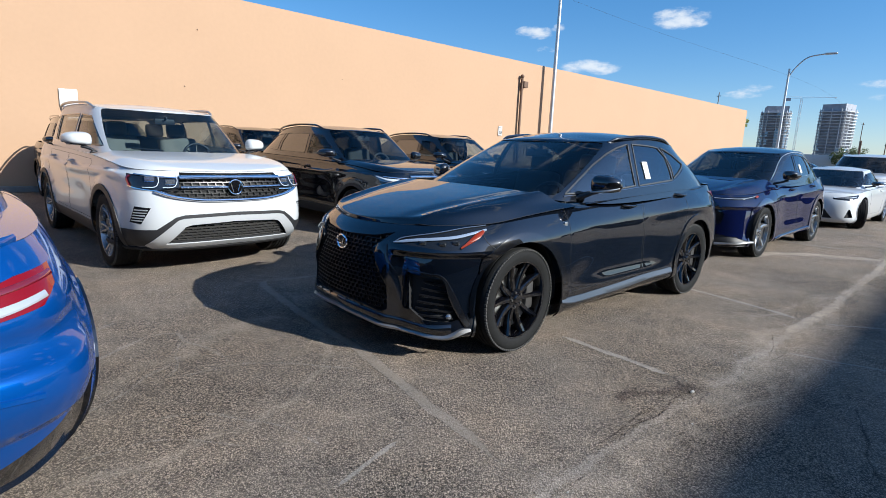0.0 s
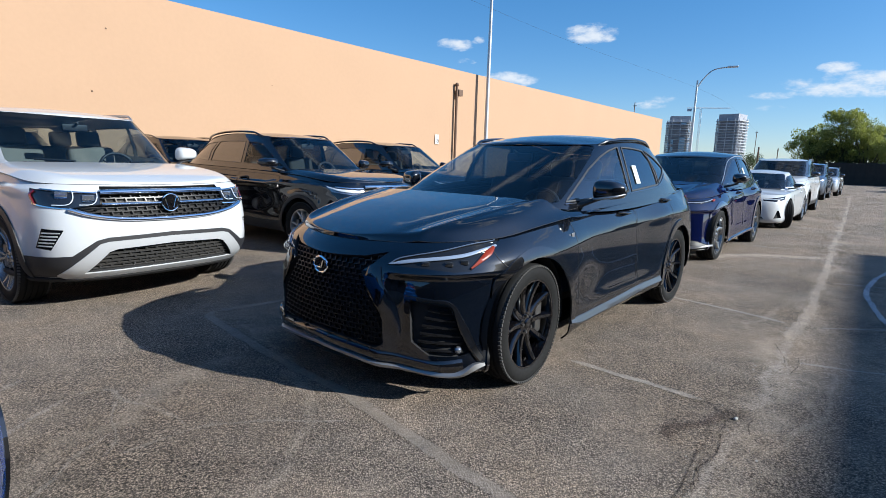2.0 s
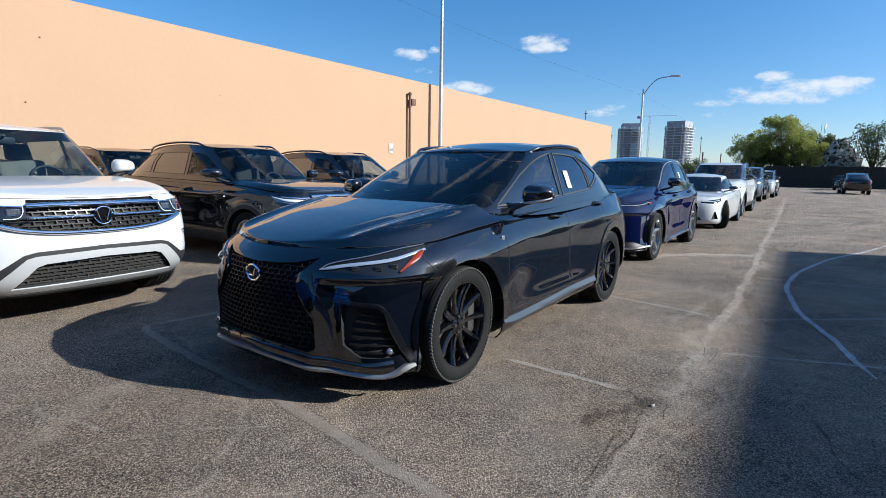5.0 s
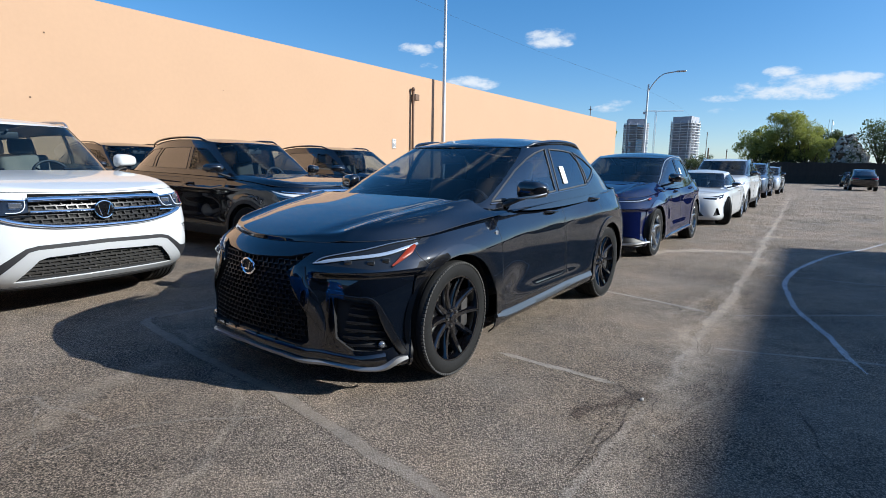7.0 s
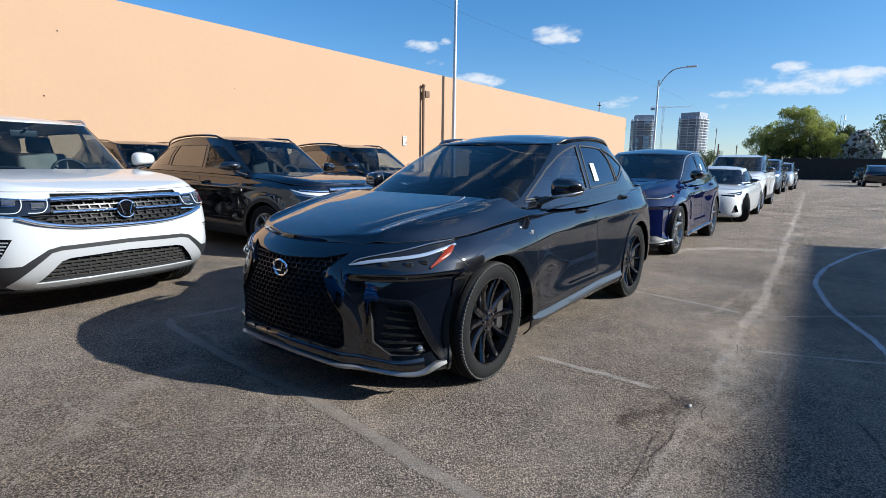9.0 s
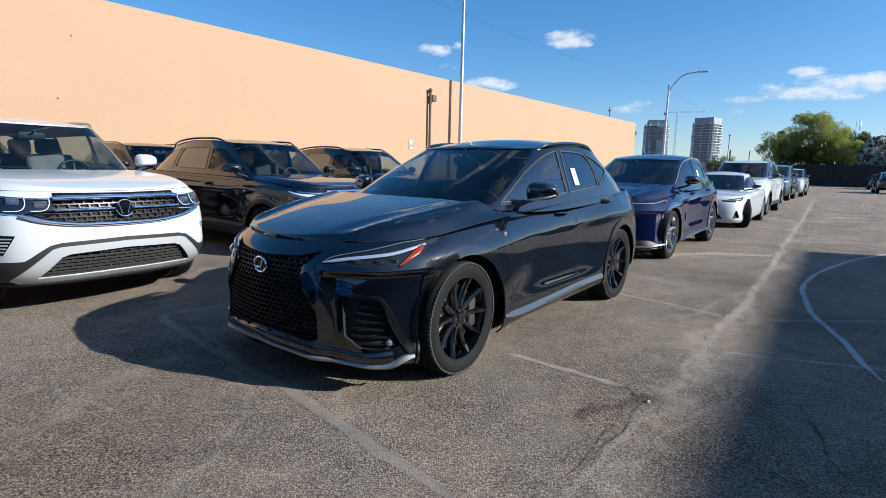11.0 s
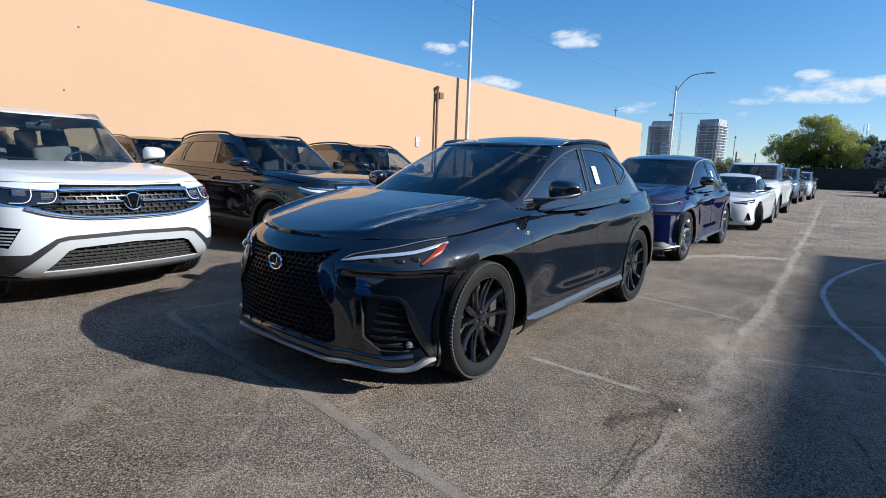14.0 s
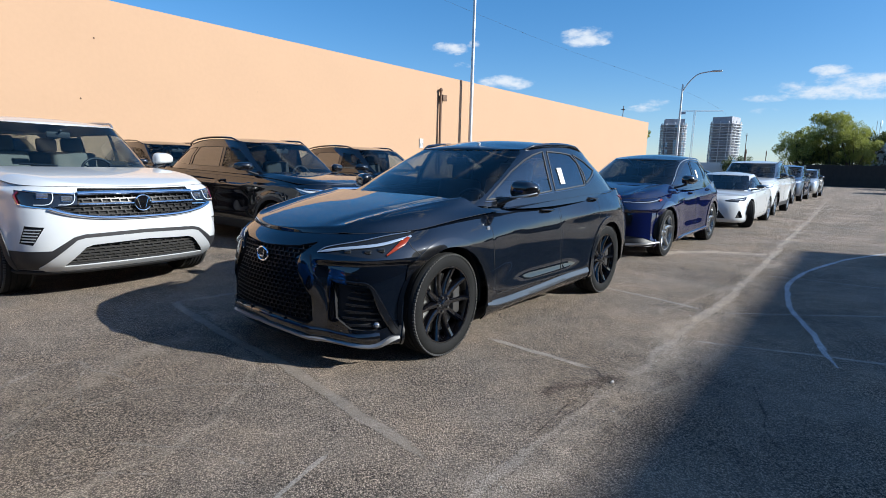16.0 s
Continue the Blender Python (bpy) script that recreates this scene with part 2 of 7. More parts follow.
def spline(pts, n):
    """n points on a smooth curve through pts."""
    p = np.array(pts, float)
    q = np.vstack([2 * p[0] - p[1], p, 2 * p[-1] - p[-2]])
    t = np.linspace(0, len(p) - 1 - 1e-9, n)
    i = t.astype(int)
    f = (t - i)[:, None]
    a, b, c, d = q[i], q[i + 1], q[i + 2], q[i + 3]
    return 0.5 * (2 * b + (c - a) * f + (2 * a - 5 * b + 4 * c - d) * f ** 2 + (3 * b - a - 3 * c + d) * f ** 3)


# ---- smooth car surfaces ----
class Surf:
    """A cubic B-spline sheet over a net of rows (v, from below up) and columns (u, from the front's middle round the left side to the rear's middle); press: moves its points for pressed forms."""

    def __init__(self, net, cap=False, press=None):
        self.press = press
        net = np.array(net, float)
        flip = np.array([1, -1, 1.0])
        net = np.concatenate([net[:, 1:2] * flip, net, net[:, -2:-1] * flip], axis=1)
        low = 2 * net[:1] - net[1:2]
        high = net[-2:-1] * flip if cap else 2 * net[-1:] - net[-2:-1]
        self.net = np.concatenate([low, net, high])
        self.nv, self.nu = self.net.shape[0] - 2, self.net.shape[1] - 2
        self.sign = 1.0
        p, n = self.at([5.0], [self.nv * 0.5 - 0.5]), self.nrm([5.0], [self.nv * 0.5 - 0.5])
        if n[0][2 if cap else 1] < 0:
            self.sign = -1.0

    def at(self, u, v):
        u, v = np.asarray(u, float), np.asarray(v, float)
        i = np.clip(np.floor(u).astype(int), 0, self.nu - 2)
        j = np.clip(np.floor(v).astype(int), 0, self.nv - 2)
        out = np.zeros((len(u), 3))

        def basis(f):
            return ((1 - f) ** 3 / 6, (3 * f ** 3 - 6 * f ** 2 + 4) / 6, (-3 * f ** 3 + 3 * f ** 2 + 3 * f + 1) / 6, f ** 3 / 6)
        bu, bv = basis(u - i), basis(v - j)
        for b in range(4):
            for a in range(4):
                out += (bv[b] * bu[a])[:, None] * self.net[j + b, i + a]
        return out if self.press is None else out + self.press(out)

    def nrm(self, u, v):
        u, v, e = np.asarray(u, float), np.asarray(v, float), 2e-3
        du = self.at(u + e, v) - self.at(u - e, v)
        dv = self.at(u, v + e) - self.at(u, v - e)
        n = np.cross(du, dv)
        ln = np.linalg.norm(n, axis=1, keepdims=True)
        return self.sign * np.where(ln > 1e-12, n / np.maximum(ln, 1e-12), (0, 0, self.sign))

    def inv(self, pts, axes, u0, u1):
        """(u, v) of the places whose two coordinates are given, among columns u0 to u1."""
        pts = np.array(pts, float)
        if pts.shape[1] == 3:
            return self.near(pts, u0, u1)
        gu, gv = (g.ravel() for g in np.meshgrid(np.linspace(u0, u1, 90), np.linspace(0, self.nv - 1, 60)))
        g = self.at(gu, gv)[:, axes]
        k = ((g[None] - pts[:, None]) ** 2).sum(2).argmin(1)
        u, v, e = gu[k], gv[k], 1e-3
        for _ in range(5):
            p = self.at(u, v)[:, axes]
            a = (self.at(u + e, v)[:, axes] - p) / e
            b = (self.at(u, v + e)[:, axes] - p) / e
            d = pts - p
            det = a[:, 0] * b[:, 1] - a[:, 1] * b[:, 0]
            det = np.where(abs(det) < 1e-7, 1e-7, det)
            u = np.clip(u + np.clip((d[:, 0] * b[:, 1] - d[:, 1] * b[:, 0]) / det, -0.3, 0.3), u0, u1)
            v = np.clip(v + np.clip((a[:, 0] * d[:, 1] - a[:, 1] * d[:, 0]) / det, -0.3, 0.3), -0.3, self.nv - 0.7)
        return np.stack([u, v], 1)


    def near(self, pts, u0, u1):
        """(u, v) of the sheet's points nearest to places in space."""
        gu, gv = (g.ravel() for g in np.meshgrid(np.linspace(u0, u1, 110), np.linspace(0, self.nv - 1, 70)))
        g = self.at(gu, gv)
        k = ((g[None] - pts[:, None]) ** 2).sum(2).argmin(1)
        u, v, e = gu[k], gv[k], 1e-3
        for _ in range(3):
            p = self.at(u, v)
            a, b, d = (self.at(u + e, v) - p) / e, (self.at(u, v + e) - p) / e, pts - p
            aa, bb, ab, ad, bd = (a * a).sum(1), (b * b).sum(1), (a * b).sum(1), (a * d).sum(1), (b * d).sum(1)
            det = aa * bb - ab * ab + 1e-9
            u = np.clip(u + np.clip((bb * ad - ab * bd) / det, -.1, .1), u0, u1)
            v = np.clip(v + np.clip((aa * bd - ab * ad) / det, -.2, .2), 0, self.nv - 1)
        return np.stack([u, v], 1)


def inside(poly, pts):
    x, y = pts[:, 0], pts[:, 1]
    hit = np.zeros(len(pts), bool)
    for (x0, y0), (x1, y1) in zip(poly, np.roll(poly, -1, 0)):
        c = (y0 > y) != (y1 > y)
        hit ^= c & (x < (x1 - x0) * (y - y0) / (y1 - y0 if y1 != y0 else 1e-9) + x0)
    return hit


def cut(surf, regions, nu, nv):
    """Splits a sheet along outlines in (u, v). Gives the (u, v) points and the triangles of each region and of the rest ('body')."""
    from mathutils.geometry import delaunay_2d_cdt
    U, V = np.linspace(0, surf.nu - 1, nu), np.linspace(0, surf.nv - 1, nv)
    sv = 0.25
    pts = [(u, v * sv) for v in V for u in U]
    edges = []
    for j in range(nu - 1):
        edges += [(j, j + 1), ((nv - 1) * nu + j, (nv - 1) * nu + j + 1)]
    for i in range(nv - 1):
        edges += [(i * nu, (i + 1) * nu), (i * nu + nu - 1, (i + 1) * nu + nu - 1)]
    polys = []
    for name, poly in regions:
        poly = np.array(poly, float)
        fine = []
        for a, b in zip(poly, np.roll(poly, -1, 0)):
            n = max(1, int(max(abs(b[0] - a[0]) / 0.12, abs(b[1] - a[1]) / 0.3)))
            fine += [a + (b - a) * k / n for k in range(n)]
        polys.append((name, np.array(fine)))
        o = len(pts)
        pts += [(p[0], p[1] * sv) for p in fine]
        edges += [(o + k, o + (k + 1) % len(fine)) for k in range(len(fine))]
    vs, _, fs, *_ = delaunay_2d_cdt([Vector(p) for p in pts], edges, [], 0, 1e-5)
    uv = np.array([(p[0], p[1] / sv) for p in vs])
    fs = np.array([f for f in fs if len(f) == 3])
    mid = uv[fs].mean(1)
    ok = (mid[:, 0] > 0) & (mid[:, 0] < surf.nu - 1) & (mid[:, 1] > 0) & (mid[:, 1] < surf.nv - 1)
    fs, mid = fs[ok], mid[ok]
    name_of = np.array(["body"] * len(fs), dtype=object)
    for name, poly in reversed(polys):
        name_of[inside(poly, mid)] = name
    return uv, {n: fs[name_of == n] for n in set(name_of)}


def skin(name, surf, uv, tris, material, parent, off=0.0, wall=False, side="both", label="", group=None):
    """A mesh of some triangles of a sheet. off: metres proud of it; wall: closes the step with a rim; side: both halves in one, or 'pair', 'left'."""
    if len(tris) == 0:
        return []
    used = np.unique(tris)
    index = -np.ones(len(uv), int)
    index[used] = np.arange(len(used))
    u, v = uv[used].T
    n = surf.nrm(u, v)
    base = surf.at(u, v)
    p = base + n * off
    f = index[tris]
    a, b, c = (p[f[:, k]] for k in range(3))
    fn = np.cross(b - a, c - a)
    wrong = (fn * n[f[:, 0]]).sum(1) < 0
    f[wrong] = f[wrong][:, ::-1]
    if wall:
        count = {}
        for t in f:
            for i, j in ((t[0], t[1]), (t[1], t[2]), (t[2], t[0])):
                count[(i, j)] = 1
        rim = [(i, j) for i, j in count if (j, i) not in count and not (abs(base[i][1]) < 1e-4 and abs(base[j][1]) < 1e-4)]
        extra, en, ef = [], [], []
        for i, j in rim:
            k = len(p) + len(extra)
            m = np.cross(base[j] - base[i], n[i])
            m = -m / (np.linalg.norm(m) + 1e-9) * (1 if off < 0 else -1)
            extra += [p[i], p[j], base[j], base[i]]
            en += [m] * 4
            ef += [(k, k + 3, k + 2), (k, k + 2, k + 1)]
        if extra:
            p, n, f = np.vstack([p, extra]), np.vstack([n, en]), np.vstack([f, ef])
    flip = np.array([1, -1, 1.0])
    if side == "both":
        o = len(p)
        return [mesh_object(name, np.vstack([p, p * flip]), np.vstack([f, f[:, ::-1] + o]), material, parent, label, np.vstack([n, n * flip]))]
    made = [mesh_object(name, p, f, material, parent, label, n)]
    if side == "pair":
        made.append(mesh_object(name, p * flip, f[:, ::-1], material, parent, label, n * flip))
    return made


def ribbon(name, pts, nrm, width, thick, material, parent, label="", side="left", lift=0.0, closed=False, across=None):
    """A raised bar along points of a surface. width and thick may change along it; side 'pair' adds its mirror image, 'both' joins them."""
    p, n = np.array(pts, float), np.array(nrm, float)
    w = np.broadcast_to(np.asarray(width, float), (len(p),))[:, None]
    h = np.broadcast_to(np.asarray(thick, float), (len(p),))[:, None]
    d = np.gradient(p, axis=0)
    if closed:
        d = np.roll(p, -1, 0) - np.roll(p, 1, 0)
    s = np.cross(d, n) if across is None else np.broadcast_to(np.array(across, float), p.shape)
    s = s / (np.linalg.norm(s, axis=1, keepdims=True) + 1e-9)
    p = p + n * lift
    prof = [(-0.5, -0.4), (-0.5, 0.6), (-0.36, 1.0), (0.36, 1.0), (0.5, 0.6), (0.5, -0.4)]
    rows = [p + s * w * a + n * h * b for a, b in prof]
    k, m = len(prof), len(p)
    vs = np.stack(rows, 1).reshape(-1, 3)
    fs = []
    for i in range(m if closed else m - 1):
        j = (i + 1) % m
        for a in range(k):
            b = (a + 1) % k
            fs.append((i * k + a, i * k + b, j * k + b, j * k + a))
    if not closed:
        fs += [tuple(range(k))[::-1], tuple((m - 1) * k + a for a in range(k))]
    flip = np.array([1, -1, 1.0])
    vm, fm = vs * flip, [tuple(reversed(f)) for f in fs]
    if side == "both":
        o = len(vs)
        return [mesh_object(name, np.vstack([vs, vm]), fs + [tuple(a + o for a in f) for f in fm], material, parent, label)]
    made = [mesh_object(name, vs, fs, material, parent, label)]
    if side == "pair":
        made.append(mesh_object(name, vm, fm, material, parent, label))
    return made


def on(surf, uv, n=None):
    """Points and normals of a sheet along a path in (u, v), smoothed to n points."""
    q = spline(uv, n) if n else np.array(uv, float)
    return surf.at(q[:, 0], q[:, 1]), surf.nrm(q[:, 0], q[:, 1])


def row(xf, b, yf, ya, ym, yr, yb, xr, c, z, wb, xs=None):
    """One row of a car's net: the front's middle, three points out to its corner, three along the side, three round the rear corner, the rear's middle."""
    xa = (wb / 2, 0.0, -wb / 2) if xs is None else xs
    xy = [(xf, 0), (xf - b[0], 0.45 * yf), (xf - b[1], 0.82 * yf), (xf - b[2], yf), (xa[0], ya), (xa[1], ym), (xa[2], yr), (xr + c[2], yb), (xr + c[1], 0.82 * yb), (xr + c[0], 0.45 * yb), (xr, 0)]
    zz = np.interp(range(11), (0, 3, 4, 5, 6, 7, 10), z)
    return [(x, y, h) for (x, y), h in zip(xy, zz)]


def cap_of(edge, crown, rows=4):
    """A net that closes a row towards the car's middle; crown: the rise at the middle at the eleven columns."""
    e = np.array(edge)
    crown = np.array(crown, float)
    out = []
    for k in range(rows):
        w = 1 - k / (rows - 1)
        q = e.copy()
        q[:, 1] *= w
        q[:, 2] += crown * (1 - w ** 2)
        out.append(q)
    return out


def flat_top(edge, top):
    """A net that closes a row with a flat-topped bonnet: steep at its sides, level with the belt beside the cabin."""
    out = []
    for w, g in ((1, 0), (.965, .32), (.925, .68), (.87, .92), (.78, .99), (.6, 1.02), (.3, 1.05), (0, 1.06)):
        q = edge.copy()
        q[:, 1] *= w
        rise = (top - edge[:, 2]) * g
        if w > .9:
            rise = np.where(edge[:, 0] > .7, rise, g * -.015)
        q[:, 2] += rise
        out.append(q)
    return out


# ---- wheels ----
def wheel(parent, x, y, radius, rim, width, spokes, style, mats, left, steer=0.0, name="wheel", nuts=True):
    """A wheel whose outer face looks to +Y (left) or -Y."""
    face = mats[0]
    sgn = 1 if left else -1
    w = width / 2
    bm = bmesh.new()
    revolve(bm, [(rim * 0.99, w * 0.86), (rim * 1.01, w * 0.92), (rim * 0.97, w * 0.90), (rim * 0.94, w * 0.55), (rim * 0.90, -w * 0.5), (rim * 1.0, -w * 0.9)], 56)
    revolve(bm, [(0.0005, w * 0.74), (0.026, w * 0.74), (0.031, w * 0.70), (0.033, w * 0.66), (0.072, w * 0.62), (0.078, w * 0.5), (0.078, w * 0.1)], 28)
    ob = part(name, bm, face, parent)
    m = pose(x, y, radius, 0, 0, (0 if left else 180) + steer)
    rr = rim * 0.955
    leans = (-1, 1) if style in ("split", "twin") else (0,)
    for lean in leans:
        bm = bmesh.new()
        da = lean * (math.pi / spokes) * (0.42 if style == "split" else 0.3)
        pr = []
        for s in (0.0, 0.25, 0.5, 0.75, 1.0):
            r = 0.055 + (rr - 0.055) * s
            ang = da * s ** 0.8 + (0.30 * s if style == "swirl" else 0)
            half = (0.022 * (1 - s) + (0.011 if style != "single" else 0.017) * s) * (1.0 if style != "swirl" else 2.0)
            depth = w * (0.62 + 0.24 * s - 0.12 * math.sin(s * math.pi))
            c, t = Vector((math.cos(ang), 0, math.sin(ang))), Vector((-math.sin(ang), 0, math.cos(ang)))
            pr.append([c * r + t * q * half + Vector((0, d, 0)) for q, d in ((-1.3, depth - 0.045), (-1, depth - 0.010), (-0.55, depth), (0.55, depth), (1, depth - 0.010), (1.3, depth - 0.045))])
        vs = [[bm.verts.new(p) for p in q] for q in pr]
        for q0, q1 in zip(vs, vs[1:]):
            for i in range(5):
                bm.faces.new((q0[i], q0[i + 1], q1[i + 1], q1[i]))
            bm.faces.new((q0[5], q0[0], q1[0], q1[5]))
        bm.faces.new(vs[-1])
        one = part("spoke", bm, face, ob)
        for k in range(1, spokes):
            o = new("spoke", one.data)
            o.parent, o.matrix_local = ob, Matrix.Rotation(-k * math.tau / spokes, 4, "Y")
    if nuts:
        bm = bmesh.new()
        bmesh.ops.create_cone(bm, cap_ends=True, segments=6, radius1=0.009, radius2=0.008, depth=0.02, matrix=Matrix.Translation((0.052, w * 0.63, 0)) @ Matrix.Rotation(radians(90), 4, "X"))
        one = part("wheel_nut", bm, M["rim_dark"], ob)
        for k in range(1, 5):
            o = new("wheel_nut", one.data)
            o.parent, o.matrix_local = ob, Matrix.Rotation(-k * math.tau / 5, 4, "Y")
    bm = bmesh.new()
    revolve(bm, [(0.08, w * 0.18), (rim * 0.78, w * 0.18), (rim * 0.78, w * 0.10), (0.08, w * 0.10)], 40)
    part("brake_disc", bm, M["disc"], ob)
    bm = bmesh.new()
    box(bm, (rim * 0.30, 0.08, rim * 0.75), Matrix.Translation((-sgn * rim * 0.62, w * 0.2, 0.0)), 0.02)
    part("brake_caliper", bm, M["rim_dark"], ob)
    bm = bmesh.new()
    prof = [(rim * 0.985, w * 0.80), (rim * 1.01, w * 0.93), (rim + (radius - rim) * 0.25, w * 1.0), (rim + (radius - rim) * 0.6, w * 1.01), (radius - 0.028, w * 0.95), (radius - 0.012, w * 0.88), (radius - 0.003, w * 0.76)]
    for g in (0.52, 0.17, -0.17, -0.52):
        prof += [(radius, w * (g + 0.06)), (radius - 0.008, w * (g + 0.045)), (radius - 0.008, w * (g - 0.045)), (radius, w * (g - 0.06))]
    prof += [(radius - 0.003, -w * 0.76), (radius - 0.02, -w * 0.93), (rim + (radius - rim) * 0.5, -w * 1.0), (rim, -w * 0.9)]
    revolve(bm, prof, 72)
    part("tyre", bm, M["rubber"], ob, "black rubber tyre with tread grooves")
    bm = bmesh.new()
    for k in range(92):
        a = k * math.tau / 92
        for yy in (0.86, -0.86):
            mm = Matrix.Rotation(-a, 4, "Y") @ Matrix.Translation((radius - 0.0135, w * yy * 0.95, 0)) @ Matrix.Rotation(radians(8 if yy > 0 else -8), 4, "Y")
            box(bm, (0.010, w * 0.32, 0.017), mm)
    tagged(part("tread", bm, M["tread"], ob, "dusty grey tread blocks"), kind="stuff")
    ob.matrix_local = m
    return ob


# ---- cars: local x forward, y left, z up, the middle between the axles on the ground ----
def cabin_net(g0, g3, bulge=0.02):
    """Rows between a cabin's foot and the roof's edge, slightly bowed out."""
    a, b = np.array(g0), np.array(g3)
    out = []
    for f in (0, .36, .72, 1.0):
        q = a + (b - a) * f
        q[:, 1] += bulge * math.sin(f * math.pi) * np.minimum(1, q[:, 1] * 3)
        out.append(q)
    return out


def circle_uv(surf, x, z, r, u0, u1, n=26):
    pts = [(x + r * math.cos(a), z + r * math.sin(a)) for a in np.linspace(radians(-14), radians(194), n)]
    uv = surf.inv(pts, [0, 2], u0, u1)
    pts = np.array(pts)
    uv[:, 1] = np.where(surf.at(uv[:, 0], np.zeros(n))[:, 2] > pts[:, 1], -0.3, uv[:, 1])
    return np.vstack([uv, [(uv[-1, 0], -0.4), (uv[0, 0], -0.4)]])


def car(name, label, sh, wb, paint, place, radius=0.365, rim=0.26, tyre=0.235, track=0.80, spokes=5, style="split", rim_mat="rim_black", arch=0.05, arch_mat="gloss_black",
        doors=(), windows=(), front=(), screen=(2.74, 2.9), back=(7.75, 0.9, 2.8), steer=0.0, detail=1.0, privacy=True, roof_mat=None, pillar_mat="gloss_black", seats="cloth", tint="glass", screen_mat="smoke", rear_tint="privacy", group="", gap=0.004, trim="gloss_black"):
    """A car with its body, doors, glass, wheels and cabin. Gives the parent and the sheets."""
    root = new(name)
    tagged(root, label, "car", group)
    low, deck, cabin, roof = sh["low"], sh["deck"], sh["cabin"], sh["roof"]
    nu, nv = int(110 * detail), int(34 * detail)
    regions = []
    for k, (x, u0, u1) in enumerate(((wb / 2, 2.9, 5.0), (-wb / 2, 5.0, 7.3))):
        regions.append(("hole", circle_uv(low, x, radius, radius + 0.045, u0, u1)))
        regions.append(("arch" + str(k), circle_uv(low, x, radius, radius + 0.045 + arch, u0, u1)))
    mats = {}
    for nm, axes, u0, u1, poly, material, off, wall in front:
        q = low.inv(poly, axes, u0, u1)
        q[q[:, 0] < 0.03, 0] = -0.1
        q[q[:, 0] > low.nu - 1.03, 0] = low.nu - 0.9
        regions.append((nm, q))
        mats[nm] = (material, off, wall)
    for k, poly in enumerate(doors):
        regions.append(("door" + str(k), low.inv(poly, [0, 2], 3.3, 7.0)))
    uv, tri = cut(low, regions, nu, nv)
    tri.pop("hole", None)
    out = dict(root=root, low=low, deck=deck, cabin=cabin, roof=roof, doors=[], uv=dict(regions))
    skin("body", low, uv, tri.pop("body"), paint, root)
    for k in range(2):
        if "arch" + str(k) in tri:
            skin("wheel_arch", low, uv, tri.pop("arch" + str(k)), M[arch_mat], root, 0.010, True, "pair")
    for k in range(len(doors)):
        made = skin("door", low, uv, tri.pop("door" + str(k), ()), paint, root, side="pair")
        out["doors"].append(made)
        q = np.array(dict(regions)["door" + str(k)])
        fine = []
        for a, b in zip(q, np.roll(q, -1, 0)):
            fine += [a + (b - a) * t for t in np.linspace(0, 1, 10, endpoint=False)]
        p, n = on(low, fine)
        ribbon("door_seam", p, n, gap, 0.0012, M["dark"], root, side="pair", closed=True)
    for nm, t in tri.items():
        material, off, wall = mats[nm]
        plain = nm.split("-")[0]
        side = "both" if nm.endswith("-c") else "pair"
        out[nm] = skin(plain, low, uv, t, M[material] if isinstance(material, str) else material, root, off, wall, side)
    # bonnet and boot, open under the cabin
    foot = cabin.at(np.linspace(0, 10, 60), np.full(60, 0.15))
    e = deck.at(np.linspace(0, 10, 200), np.zeros(200))
    uu = np.interp(-foot[:, 0], -e[:, 0], np.linspace(0, 10, 200))
    ye = np.interp(-foot[:, 0], -e[:, 0], e[:, 1])
    vv = (deck.nv - 1) * (1 - np.clip(foot[:, 1] * 0.98 / np.maximum(ye, 0.05), 0, 1))
    hole = np.vstack([np.stack([uu, vv], 1), [(uu[-1], deck.nv), (uu[0], deck.nv)]])
    uv, tri = cut(deck, [("hole", hole)], nu, max(10, int(18 * detail)))
    body = tri["body"]
    ahead = uv[body][:, :, 0].mean(1) < 5
    skin("bonnet", deck, uv, body[ahead], paint, root, 0.002)
    skin("boot_lid", deck, uv, body[~ahead], paint, root, 0.002)
    p, n = on(deck, [(u, .06) for u in np.linspace(0.0, 4.3, 60)])
    ribbon("bonnet_seam", p, n, gap * .8, .0008, M["dark"], root, side="both", lift=.002)
    # cabin
    su, sv = screen
    bu, b0, b1 = back
    regs = [("screen", [(-.2, .16), (su - .45, .16), (su - .08, .20), (su, .34), (su + .12, sv - .2), (su + .02, sv), (su - .3, sv + .06), (-.2, sv + .08)]),
            ("back", [(10.2, b0), (bu + .5, b0), (bu + .12, b0 + .05), (bu, b0 + .3), (bu + .1, b1 - .2), (bu + .3, b1), (10.2, b1 + .05)])]
    for k, poly in enumerate(windows):
        regs.append(("win" + str(k), cabin.inv(poly, [0, 2], 2.75, 7.9)))
    uv, tri = cut(cabin, regs, nu, int(24 * detail))
    skin("pillar_frame", cabin, uv, tri.pop("body"), M[pillar_mat] if pillar_mat else paint, root)
    glass = skin("windscreen", cabin, uv, tri.pop("screen"), M[screen_mat], root, -0.004, True)
    glass += skin("rear_window", cabin, uv, tri.pop("back", ()), M["privacy" if privacy else "glass"], root, -0.004, True)
    out["glass"] = []
    for k in range(len(windows)):
        g = skin("side_window", cabin, uv, tri.pop("win" + str(k), ()), M[rear_tint if privacy and k > 0 else tint], root, -0.003, True, "pair")
        out["glass"].append(g)
        glass += g
